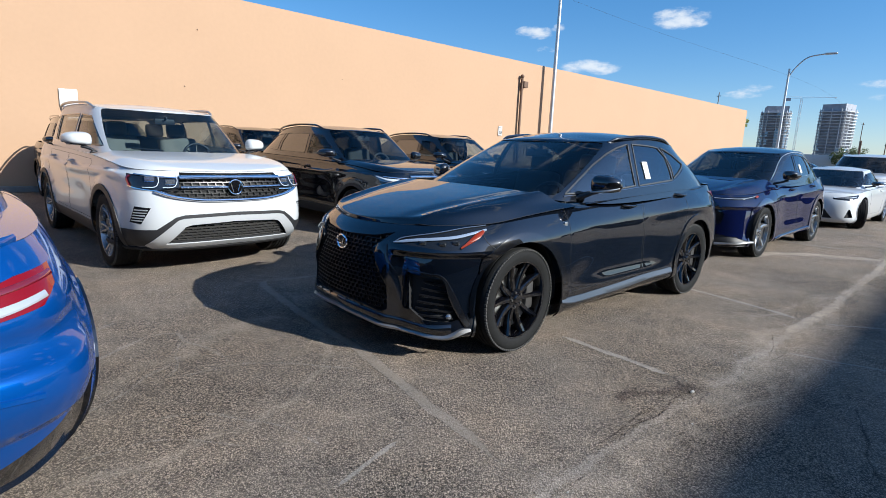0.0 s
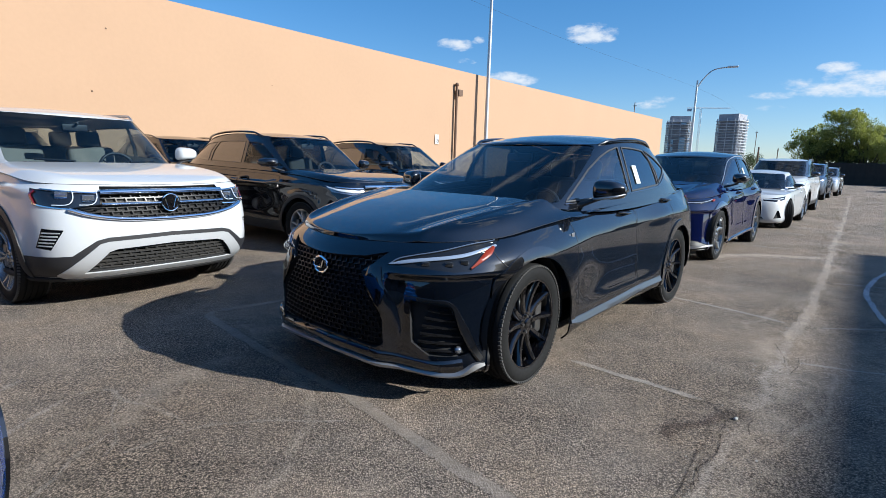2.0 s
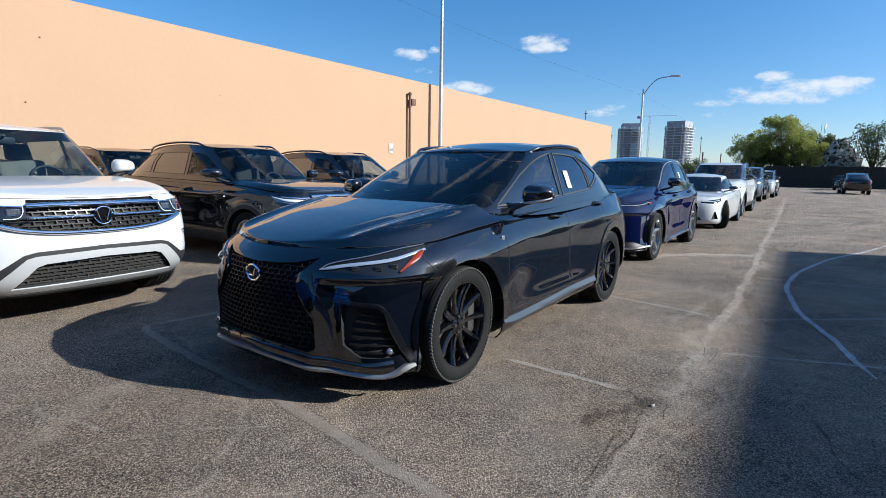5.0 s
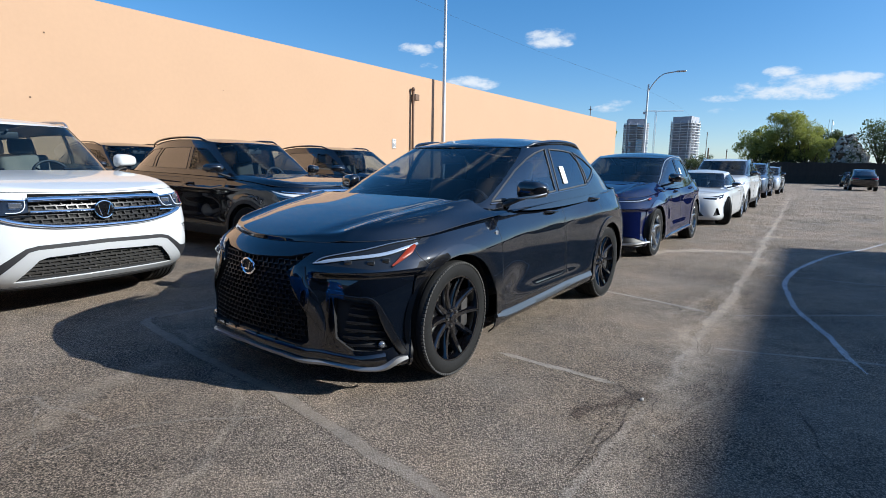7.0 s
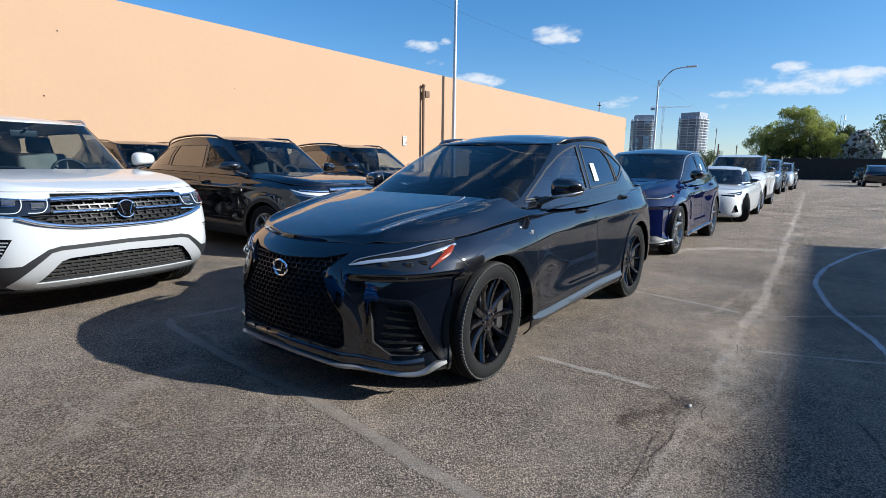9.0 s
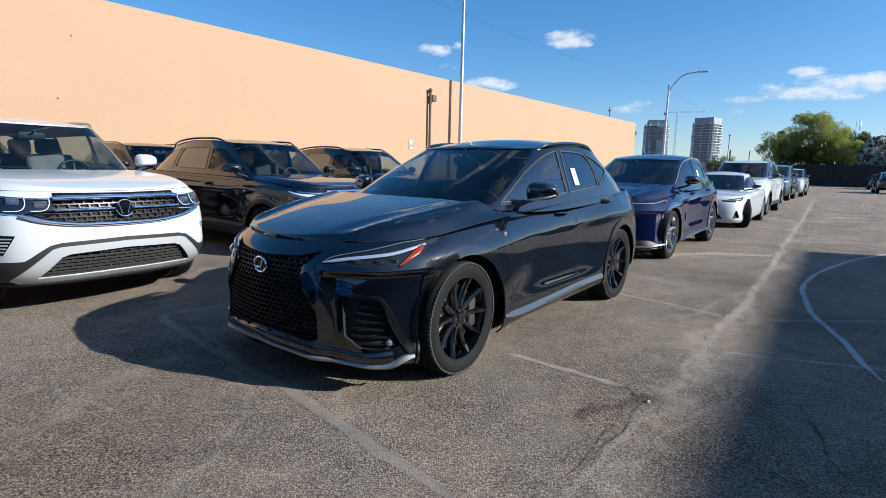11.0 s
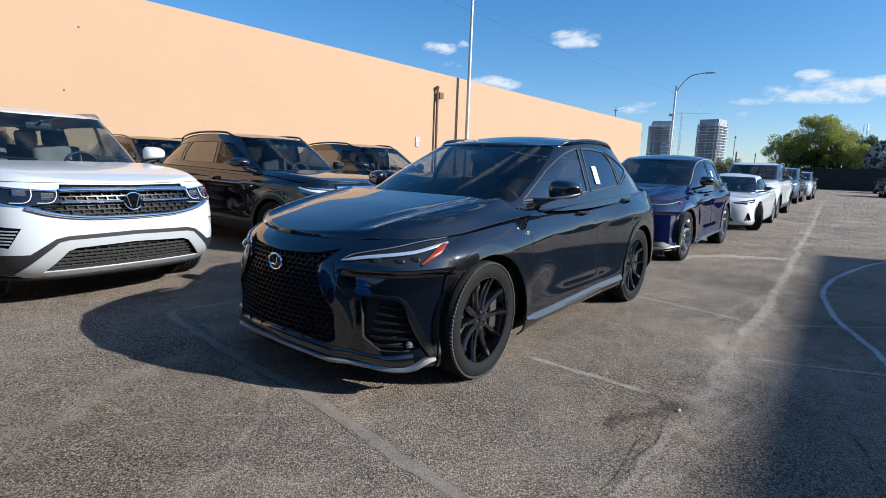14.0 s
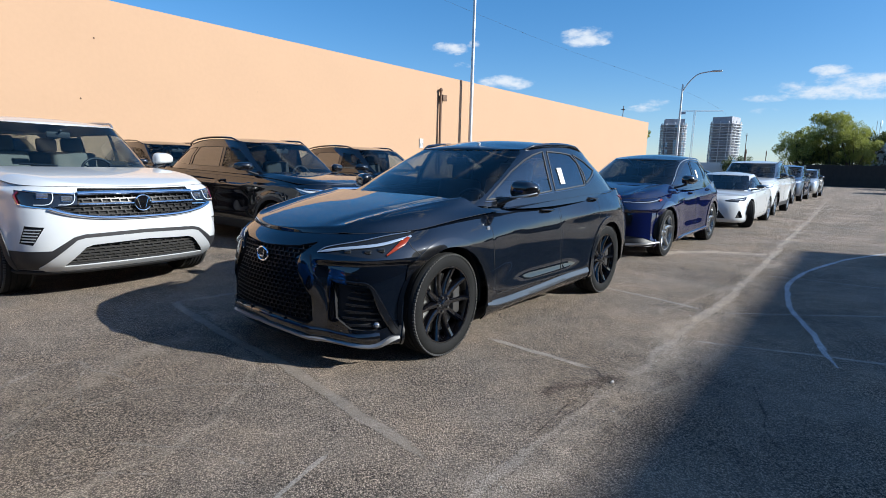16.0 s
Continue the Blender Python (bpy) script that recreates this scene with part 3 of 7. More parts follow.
    for nm, q in regs[2:]:
        q = np.array(q)
        fine = np.array([a + (b - a) * t for a, b in zip(q, np.roll(q, -1, 0)) for t in np.linspace(0, 1, 7, endpoint=False)])
        p, n = on(cabin, fine)
        ribbon("window_seal", p, n, .014, .005, M[trim], root, side="pair", closed=True)
    uv, tri = cut(roof, [], nu, max(8, int(14 * detail)))
    skin("roof", roof, uv, tri["body"], roof_mat or paint, root, 0.001)
    # wheels, arches, floor
    for x in (wb / 2, -wb / 2):
        for left in (True, False):
            wheel(root, x, (1 if left else -1) * track, radius, rim, tyre, spokes, style, (M[rim_mat],), left, steer if x > 0 else 0.0, nuts=detail > 0.55)
            bm = bmesh.new()
            r = radius + 0.06
            ys = (track - 0.2, track + 0.085) if left else (-track + 0.2, -track - 0.085)
            rings = [[bm.verts.new((x + r * math.cos(a), y, radius + r * math.sin(a))) for a in np.linspace(radians(-8), radians(188), 24)] for y in ys]
            for i in range(23):
                bm.faces.new((rings[0][i], rings[0][i + 1], rings[1][i + 1], rings[1][i]))
            bm.faces.new(rings[0])
            part("arch_liner", bm, M["dark"], root)
    lowp = low.at(np.linspace(0, 10, 40), np.full(40, 0.05))
    bm = bmesh.new()
    z0 = float(lowp[:, 2].min()) + 0.04
    ring = [bm.verts.new((p[0] * 0.97, p[1] * 0.86, z0)) for p in lowp] + [bm.verts.new((p[0] * 0.97, -p[1] * 0.86, z0)) for p in lowp[-2:0:-1]]
    bm.faces.new(ring)
    part("underbody", bm, M["dark"], root)
    c0 = cabin.at([0.0, 5.0, 10.0], [0.0, 0.0, 0.0])
    xa, xb, yb, zb = c0[0][0], c0[2][0], c0[1][1], c0[1][2]
    bm = bmesh.new()
    box(bm, (xa - xb - 0.1, yb * 1.7, 0.05), Matrix.Translation(((xa + xb) / 2, 0, z0 + 0.18)))
    box(bm, (0.05, yb * 1.75, zb - z0 - 0.1), Matrix.Translation((xb + 0.28, 0, (zb + z0) / 2 - 0.04)))
    part("cabin_floor", bm, M["dark"], root)
    bm = bmesh.new()
    xd = xa - 0.28
    box(bm, (0.55, yb * 1.80, 0.22), Matrix.Translation((xd - 0.06, 0, zb - 0.17)), 0.06, 3)
    box(bm, (0.30, 0.36, 0.10), Matrix.Translation((xd - 0.20, 0.36, zb - 0.06)), 0.04, 3)
    part("dashboard", bm, M["cloth"], root)
    bm = bmesh.new()
    cen, tilt = Vector((xd - 0.45, 0.36, zb - 0.05)), Matrix.Rotation(radians(68), 4, "Y")
    ringp = [cen + tilt @ Vector((0.185 * math.cos(a), 0.185 * math.sin(a), 0)) for a in np.linspace(0, math.tau, 25)]
    tube(bm, ringp, 0.016, 8)
    for a in (0.0, 2.2, -2.2):
        tube(bm, [cen, cen + tilt @ Vector((0.18 * math.cos(a), 0.18 * math.sin(a), 0))], 0.02, 6, 0.5)
    part("steering_wheel", bm, M["plastic"], root)
    for xs_, wide in ((xd - 1.02, 0.25), (xd - 1.92, 0.27)):
        for y in (0.37, -0.37):
            bm = bmesh.new()
            box(bm, (0.52, wide * 2, 0.16), Matrix.Translation((xs_ + 0.16, y, z0 + 0.42)), 0.06, 3)
            box(bm, (0.16, wide * 2, 0.62), Matrix.Translation((xs_ - 0.16, y, zb - 0.12)) @ Matrix.Rotation(radians(-14), 4, "Y"), 0.065, 3)
            box(bm, (0.10, 0.24, 0.19), Matrix.Translation((xs_ - 0.26, y, zb + 0.28)) @ Matrix.Rotation(radians(-10), 4, "Y"), 0.045, 3)
            tube(bm, [(xs_ - 0.22, y - 0.05, zb + 0.1), (xs_ - 0.25, y - 0.05, zb + 0.25)], 0.008, 6)
            tube(bm, [(xs_ - 0.22, y + 0.05, zb + 0.1), (xs_ - 0.25, y + 0.05, zb + 0.25)], 0.008, 6)
            part("seat", bm, M[seats], root)
    p, n = on(cabin, [(u, .10) for u in np.linspace(0, 2.2, 24)])
    ribbon("cowl_panel", p, n, .07, .006, M["plastic"], root, side="both")
    top = cabin.at([0.0], [2.55])[0]
    bm = bmesh.new()
    box(bm, (0.03, 0.24, 0.07), Matrix.Translation((top[0] - 0.14, 0, top[2] - 0.05)), 0.012, 2)
    tube(bm, [(top[0] - 0.12, 0, top[2] - 0.03), (top[0] - 0.05, 0, top[2] + 0.0)], 0.012, 6)
    part("rear_view_mirror", bm, M["plastic"], root)
    root.matrix_world = place
    return out


def door_mirror(c, x, y, z, paint, size=(0.13, 0.26, 0.17), arm=0.1, edge="satin"):
    """A pair of door mirrors: a rounded shell tapering outwards, its glass, an arm and a bright lower edge."""
    w, h = size[1] / 2, size[2] / 2
    for s in (1, -1):
        bm = bmesh.new()
        bmesh.ops.create_uvsphere(bm, u_segments=28, v_segments=18, radius=1.0)
        for v in bm.verts:
            a, b, d = v.co
            k = (b + 1) / 2                                   # 0 at the door, 1 outside
            squeeze = 1.0 - 0.45 * k ** 2.2
            px = a * size[0] * 0.9 if a > 0 else a * size[0] * 0.22
            pz = math.copysign(abs(d) ** 0.6, d) * h * squeeze * (1.0 if d > 0 else 0.72)
            py = math.copysign(abs(b) ** 0.65, b) * w
            v.co = (x + px - 0.09 * k ** 1.6, s * (y - w + py), z + pz + 0.012 * k)
        shell = part("door_mirror", bm, paint, c["root"])
        bm = bmesh.new()
        tube(bm, spline([(x + 0.06, s * (y - size[1] - arm), z - h * 1.35), (x + 0.05, s * (y - size[1] * 0.95), z - h * 1.0), (x + 0.03, s * (y - size[1] * 0.6), z - h * 0.62)], 8), [.04, .036, .032, .03, .03, .03, .034, .04], 10, 0.55)
        part("mirror_arm", bm, M["plastic"], shell)
        bm = bmesh.new()
        box(bm, (0.006, size[1] * 0.72, size[2] * 0.60), Matrix.Translation((x - 0.055, s * (y - w * 1.08), z + 0.004)) @ Matrix.Rotation(radians(s * 12), 4, "Z"), 0.002, 1)
        part("mirror_glass", bm, M["chrome"], shell)
        bm = bmesh.new()
        tube(bm, spline([(x + 0.085, s * (y - size[1] * 0.72), z - h * 0.52), (x + 0.05, s * (y - size[1] * 0.3), z - h * 0.42), (x - 0.06, s * (y - 0.01), z - h * 0.18)], 10), .006, 6)
        part("mirror_trim", bm, M[edge], shell)


def roof_rails(c, v=2.7, u0=3.4, u1=6.9, rise=0.045, material="gloss_black"):
    """Two bars along the roof's edges on feet."""
    uv = [(a, v) for a in np.linspace(u0, u1, 9)]
    p, n = on(c["cabin"], uv, 40)
    up = np.tile([0, 0.25, 1.0], (40, 1))
    h = rise * np.minimum(1, np.sin(np.linspace(0.0, math.pi, 40)) * 2.2) - 0.004
    q = p + up * h[:, None]
    for s in (1, -1):
        bm = bmesh.new()
        tube(bm, [(a[0], s * a[1], a[2]) for a in q], [min(.012, .006 + rise * .2) + 0.006 * math.sin(k / 39 * math.pi) for k in range(40)], 8)
        part("roof_rail", bm, M[material], c["root"])


def handles(c, spots, material, size=(0.20, 0.03, 0.032)):
    """Door handles: a bar over a shallow cup, at (x, z) of the side."""
    for k, (x, z) in enumerate(spots):
        uv = c["low"].inv([(x, z)], [0, 2], 3.3, 7.2)
        p, n = on(c["low"], uv)
        for i, s in enumerate((1, -1)):
            bm = bmesh.new()
            pts = [(p[0][0] + a * size[0], s * (p[0][1] + o), p[0][2] + 0.01 * a) for a, o in ((-.5, -.004), (-.42, .022), (-.2, .032), (.2, .032), (.42, .022), (.5, -.004))]
            tube(bm, pts, [size[2] * 0.45] * 6, 8, 0.8)
            d = c["doors"][k][i] if k < len(c["doors"]) and c["doors"][k] else c["root"]
            part("door_handle", bm, material, d)


# ---- the ground ----
def asphalt(name, col, tone=1.0, strip=False, wear=0.5, stony=1.0):
    """Old asphalt: stones, fine grit, wide stains. strip: a worn layer whose edges break up."""
    m = bpy.data.materials.new(name)
    m.use_nodes = True
    n, l = m.node_tree.nodes, m.node_tree.links
    b = n["Principled BSDF"]
    geo = n.new("ShaderNodeNewGeometry")
    pos = geo.outputs["Position"]

    def noise_tex(scale, detail=4, rough=0.6):
        t = n.new("ShaderNodeTexNoise")
        t.inputs["Scale"].default_value, t.inputs["Detail"].default_value, t.inputs["Roughness"].default_value = scale, detail, rough
        l.new(pos, t.inputs["Vector"])
        return t.outputs[0]

    def rng(x, a, c, lo, hi):
        r = n.new("ShaderNodeMapRange")
        for i, v in enumerate((a, c, lo, hi)):
            r.inputs[i + 1].default_value = v
        l.new(x, r.inputs[0])
        return r.outputs[0]

    def math_node(op, x, y):
        q = n.new("ShaderNodeMath")
        q.operation = op
        for i, v in enumerate((x, y)):
            if isinstance(v, (int, float)):
                q.inputs[i].default_value = v
            else:
                l.new(v, q.inputs[i])
        return q.outputs[0]
    # stones of two sizes, their cells bent by noise so that no pattern shows
    bend = n.new("ShaderNodeTexNoise")
    bend.inputs["Scale"].default_value, bend.inputs["Detail"].default_value = 70, 3
    l.new(pos, bend.inputs["Vector"])
    bent = n.new("ShaderNodeVectorMath")
    bent.operation = "MULTIPLY_ADD"
    bent.inputs[1].default_value = (0.020, 0.020, 0.020)
    l.new(bend.outputs["Color"], bent.inputs[0])
    l.new(pos, bent.inputs[2])

    def cells_tex(scale):
        t = n.new("ShaderNodeTexVoronoi")
        t.inputs["Scale"].default_value = scale
        l.new(bent.outputs[0], t.inputs["Vector"])
        c = n.new("ShaderNodeSeparateColor")
        l.new(t.outputs["Color"], c.inputs[0])
        return t.outputs["Distance"], c.outputs
    big, tint = cells_tex(120)
    small, tint2 = cells_tex(280)
    grit = noise_tex(230, 3, 0.7)
    lump = noise_tex(60, 4, 0.65)
    mid = noise_tex(6, 6, 0.7)
    wide = noise_tex(0.55, 5, 0.6)
    zone = rng(noise_tex(0.9, 4, 0.65), 0.36, 0.60, 0.65, 1.1)
    k = math_node("MULTIPLY", rng(tint[0], 0, 1, 1 - 0.17 * stony, 1 + 0.17 * stony), rng(tint2[0], 0, 1, 1 - 0.13 * stony, 1 + 0.13 * stony))
    k = math_node("MULTIPLY", k, rng(grit, 0.3, 0.7, 0.86, 1.14))
    # gaps between stones and pits: small shadows darkened into the colour
    k = math_node("MULTIPLY", k, rng(big, 0.30, 0.60, 1 + 0.16 * stony, 1 - 0.70 * stony))
    k = math_node("MULTIPLY", k, rng(lump, 0.36, 0.52, 1 - 0.75 * stony, 1 + 0.09 * stony))
    k = math_node("ADD", math_node("MULTIPLY", math_node("SUBTRACT", k, 0.92), zone), 0.92)
    k = math_node("MULTIPLY", k, rng(mid, 0.28, 0.72, 0.76, 1.24))
    k = math_node("MULTIPLY", k, rng(wide, 0.32, 0.68, 0.78, 1.20))
    k = math_node("MULTIPLY", k, tone)
    pale = math_node("MULTIPLY", math_node("GREATER_THAN", tint2[1], 0.985), math_node("LESS_THAN", small, 0.45))
    k = math_node("ADD", k, math_node("MULTIPLY", pale, 0.6 * stony))
    sc = n.new("ShaderNodeVectorMath")
    sc.operation = "SCALE"
    hue = n.new("ShaderNodeMix")
    hue.data_type = "RGBA"
    hue.inputs["A"].default_value = (col[0] * .98, col[1] * 1.0, col[2] * 1.05, 1)
    hue.inputs["B"].default_value = (col[0] * 1.04, col[1] * .99, col[2] * .95, 1)
    l.new(rng(noise_tex(1.1, 4, 0.6), 0.35, 0.65, 0, 1), hue.inputs["Factor"])
    l.new(hue.outputs["Result"], sc.inputs[0])
    l.new(k, sc.inputs["Scale"])
    l.new(sc.outputs[0], b.inputs["Base Color"])
    b.inputs["Roughness"].default_value = 0.88
    b.inputs["Specular IOR Level"].default_value = 0.35
    h = math_node("ADD", math_node("MULTIPLY", math_node("ADD", math_node("MULTIPLY", big, -0.9), math_node("MULTIPLY", small, -0.3)), zone), math_node("ADD", math_node("MULTIPLY", grit, 0.22), math_node("MULTIPLY", lump, 1.1)))
    bp = n.new("ShaderNodeBump")
    bp.inputs["Strength"].default_value, bp.inputs["Distance"].default_value = 1.0, 0.012 * stony
    l.new(h, bp.inputs["Height"])
    l.new(bp.outputs[0], b.inputs["Normal"])
    if strip:
        uvm = n.new("ShaderNodeUVMap")
        sep = n.new("ShaderNodeSeparateXYZ")
        l.new(uvm.outputs[0], sep.inputs[0])
        edge = math_node("MULTIPLY", math_node("ABSOLUTE", math_node("SUBTRACT", sep.outputs[1], 0.5), 0), 2.0)
        ends = math_node("MULTIPLY", math_node("ABSOLUTE", math_node("SUBTRACT", sep.outputs[0], 0.5), 0), 2.0)
        ends = rng(ends, 0.8, 1.0, 0.0, 0.6)
        solid = math_node("SUBTRACT", rng(edge, 0.0, 1.0, 1.0, 0.0), ends)
        worn = math_node("ADD", math_node("MULTIPLY", noise_tex(9, 7, 0.8), 0.55), math_node("MULTIPLY", noise_tex(170, 2, 0.6), 0.45))
        a = rng(math_node("SUBTRACT", math_node("ADD", solid, wear), math_node("MULTIPLY", worn, 2.0)), -0.02, 0.03, 0.0, 1.0)
        l.new(a, b.inputs["Alpha"])
    return m


M["asphalt"] = asphalt("asphalt", (0.318, 0.255, 0.196))
M["sediment"] = asphalt("sediment", (0.340, 0.284, 0.226), 1.0, True, 0.44, 0.5)
M["scuff"] = asphalt("scuff", (0.320, 0.272, 0.224), 1.0, True, 0.16, 0.6)
M["dust"] = asphalt("dust", (0.320, 0.262, 0.205), 1.0, True, 0.20, 0.7)
M["tar"] = asphalt("tar", (0.125, 0.098, 0.080), 1.0, True, 0.08)
M["crumble"] = asphalt("crumble", (0.325, 0.272, 0.219), 1.0, True, 0.25, 0.6)
M["stain"] = asphalt("stain", (0.165, 0.122, 0.094), 1.0, True, 0.10)
M["seal"] = asphalt("seal", (0.225, 0.187, 0.150), 1.0, True, 0.62, 0.35)
M["faded_paint"] = asphalt("faded_paint", (0.305, 0.268, 0.225), 1.0, True, 0.55, 0.4)
M["line_paint"] = asphalt("line_paint", (0.47, 0.47, 0.48), 1.0, True, 0.70, 0.5)
bm = bmesh.new()
bmesh.ops.create_grid(bm, x_segments=30, y_segments=30, size=2500)
ground = part("ground", bm, M["asphalt"], smooth=0)
tagged(ground, "worn grey-brown asphalt of a car park", "ground", kind="structure")
LAYER = {"dust": .0010, "stain": .0012, "scuff": .0013, "seal": .0014, "crumble": .0015, "sediment": .0016, "tar": .0022, "faded_paint": .0028, "line_paint": .0034}
laid = [0]


def stripe(name, pts, width, material, label, n=60, wander=0.0, seed=1):
    """A thin worn layer along a path on the ground."""
    p = spline([(x, y, 0) for x, y in pts], n)
    d = np.gradient(p, axis=0)
    s = np.stack([-d[:, 1], d[:, 0], 0 * d[:, 0]], 1)
    s /= np.linalg.norm(s, axis=1, keepdims=True)
    along = np.concatenate([[0], np.cumsum(np.linalg.norm(np.diff(p, axis=0), axis=1))])
    wave = lambda f, o: np.array([noise.noise(Vector((a * f, seed * 7.3 + o, 0))) for a in along])
    w = width * (1 + wander * (wave(1.5, 0) + .6 * wave(5, 1)))[:, None]
    c = p + s * (wander * width * (wave(1.1, 2) + .4 * wave(4, 3)))[:, None]
    vs = np.concatenate([c - s * w / 2, c + s * w / 2])
    laid[0] += 1
    vs[:, 2] = LAYER[material] + 0.00005 * (laid[0] % 9)
    me = bpy.data.meshes.new(name)
    me.from_pydata([tuple(v) for v in vs], [], [(i, i + 1, n + i + 1, n + i) for i in range(n - 1)])
    uv = me.uv_layers.new(name="UVMap")
    for lp in me.loops:
        i = lp.vertex_index
        uv.data[lp.index].uv = ((i % n) / (n - 1), 0.0 if i < n else 1.0)
    me.materials.append(M[material])
    ob = new(name, me)
    ob.matrix_world = LOT
    return tagged(ob, label, "pavement mark", kind="structure")


stripe("pavement_dust", [(-2, 1.0), (2, 1.02), (4.5, 1.0), (8.2, 1.0), (13, 1.1), (30, 1.4), (50, 1.7)], 1.3, "dust", "pale dusty band along the drainage joint", 160, 0.25, 3)
stripe("pavement_joint", [(5.0, 1.0), (5.3, 1.01), (6.06, 1.01), (7.05, .985), (8.2, .98), (10, 1.02), (13, 1.08), (20.6, 1.18), (50, 1.7)], 0.22, "sediment", "pale joint running along the aisle", 400, 0.22, 5)
stripe("pavement_joint", [(3.3, 1.03), (3.7, 1.02), (4.1, 1.04), (4.5, .98), (4.85, .99), (5.2, 1.01)], 0.30, "crumble", "crumbled pale joint spreading over the aisle", 120, 0.30, 6)
stripe("pavement_joint", [(-2, 1.06), (1.0, 1.06), (1.9, 1.06), (2.25, 1.06), (2.6, 1.05), (2.95, 1.05), (3.25, 1.04)], 0.22, "crumble", "crumbled pale joint near the shadow", 160, 0.28, 7)
for k, (pts, w) in enumerate((([(2.2, .90), (2.7, .86), (3.3, .84), (4.0, .80)], .26), ([(3.4, .78), (4.1, .74), (4.6, .80)], .24), ([(5.0, 1.2), (5.8, 1.25), (7.0, 1.2)], .3), ([(1.4, .84), (2.0, .88), (2.5, .84)], .2))):
    stripe("pavement_dust", pts, w, "dust", "pale silt beside the joint", 60, 0.7, 70 + k)
stripe("pavement_stain", [(2.75, 1.32), (3.0, 1.28), (3.2, 1.16), (3.42, 1.12)], .55, "stain", "rusty brown stain round the joint", 40, 0.5, 88)
for k, (pts, w) in enumerate((([(3.42, 1.27), (3.28, 1.14), (3.16, 1.10), (3.06, 1.12)], .14), ([(3.32, .99), (3.22, 1.0), (3.1, .97)], .09), ([(3.1, 1.10), (2.85, 1.07), (2.6, 1.09), (2.42, 1.06)], .06), ([(2.95, 1.13), (2.7, 1.14), (2.45, 1.13), (2.2, 1.15)], .05), ([(4.95, 1.10), (4.75, 1.03), (4.6, 1.0), (4.4, .97)], .05), ([(4.72, .93), (4.45, .90), (4.2, .92)], .035), ([(3.95, .4), (3.58, .31), (3.38, .25), (3.19, .22), (2.9, .1)], .07), ([(2.05, 1.02), (1.7, 1.05), (1.3, 1.02)], .05))):
    stripe("pavement_crack", pts, w, "tar", "dark broken crack beside the joint", 50, 0.8, 90 + k)
stripe("pavement_crack", [(8.7, 2.1), (9.3, 1.9), (9.8, 1.75), (10.2, 1.3), (10.6, 1.1)], 0.10, "tar", "dark patch seam beside the joint", 50, 0.6, 7)
stripe("pavement_patch", [(8.6, 2.6), (9.3, 2.2), (10.0, 1.5), (10.4, 1.1)], 0.5, "sediment", "pale patched strip across the aisle", 60, 0.3, 8)
stripe("pavement_patch", [(2.35, 4.9), (2.23, 4.76), (2.16, 4.15), (2.10, 3.6), (2.04, 2.9), (1.96, 2.4), (1.91, 2.06), (1.86, 1.7), (1.80, 1.3)], 0.13, "seal", "smooth sealed seam across the aisle", 120, 0.25, 9)
stripe("pavement_patch", [(2.35, 4.87), (2.87, 4.8), (3.6, 4.7)], 0.12, "seal", "smooth sealed seam under the crossover", 40, 0.2, 12)
stripe("pavement_dust", [(-0.6, 2.6), (1.0, 3.4), (2.1, 3.9)], 0.9, "dust", "scuffed paler asphalt", 50, 0.4, 10)
for k, (pts, w) in enumerate((([(.98, 3.92), (1.16, 3.85), (1.18, 3.55), (1.24, 3.38), (1.28, 3.05)], .14), ([(.9, 3.1), (1.0, 3.3), (1.17, 3.72)], .12), ([(.55, 3.6), (.8, 3.75), (1.0, 3.9)], .14), ([(.55, 2.75), (.95, 2.55), (1.2, 2.2), (1.25, 1.9)], .10), ([(.35, 2.5), (.7, 2.45), (1.0, 2.1)], .09), ([(.2, 2.2), (.5, 2.05), (.75, 1.75)], .10), ([(.9, 3.1), (1.4, 3.0), (1.9, 2.5)], .11), ([(.0, 2.9), (.5, 3.0), (1.1, 3.4)], .11), ([(.1, 3.5), (.5, 3.9), (1.0, 4.4)], .13))):
    stripe("pavement_scuff", pts, w, "scuff", "pale scuffed streak on the asphalt", 60, 0.8, 110 + k)
stripe("pavement_dust", [(-1.2, 1.9), (0.4, 2.3), (1.8, 2.9), (2.4, 5.0)], 0.35, "dust", "scuffed paler asphalt", 60, 0.5, 11)
for k, (pts, w) in enumerate((([(3.43, 2.15), (3.41, 1.65), (3.39, 1.25)], .10), ([(4.50, .93), (4.62, .57), (4.82, .06), (5.1, -.8)], .08), ([(5.88, 2.3), (5.73, 1.55), (5.59, 1.06)], .08), ([(5.59, .93), (5.94, .5), (6.4, -.05), (7.2, -1.0)], .07), ([(8.06, .92), (8.22, .39), (8.28, -.18), (8.4, -1.2)], .09), ([(1.15, 1.64), (1.55, 1.76)], .05))):
    stripe("bay_line", pts, w, "faded_paint", "worn white bay line on the asphalt", 40, 0.3, 20 + k)
for k in range(9):
    x = 11.6 + 2.75 * k
    stripe("bay_line", [(x, 0.9 - .05 * k), (x + .3, -1.5), (x + .5, -4.6)], .11, "faded_paint", "worn white bay line on the asphalt", 30, 0.2, 40 + k)
    stripe("bay_line", [(x - .6, 1.6), (x - .7, 2.6)], .10, "faded_paint", "worn white bay line on the asphalt", 14, 0.2, 60 + k)
stripe("curved_line", [(14.5, -1.2), (12.1, -.46), (10.8, .02), (9.5, .34), (8.64, .49), (7.62, .55), (6.89, .49), (6.21, .38), (5.76, .25), (5.38, .14), (4.94, .05), (4.6, -.03)], .075, "line_paint", "curved hand-painted white line on the asphalt", 260, 0.30, 80)

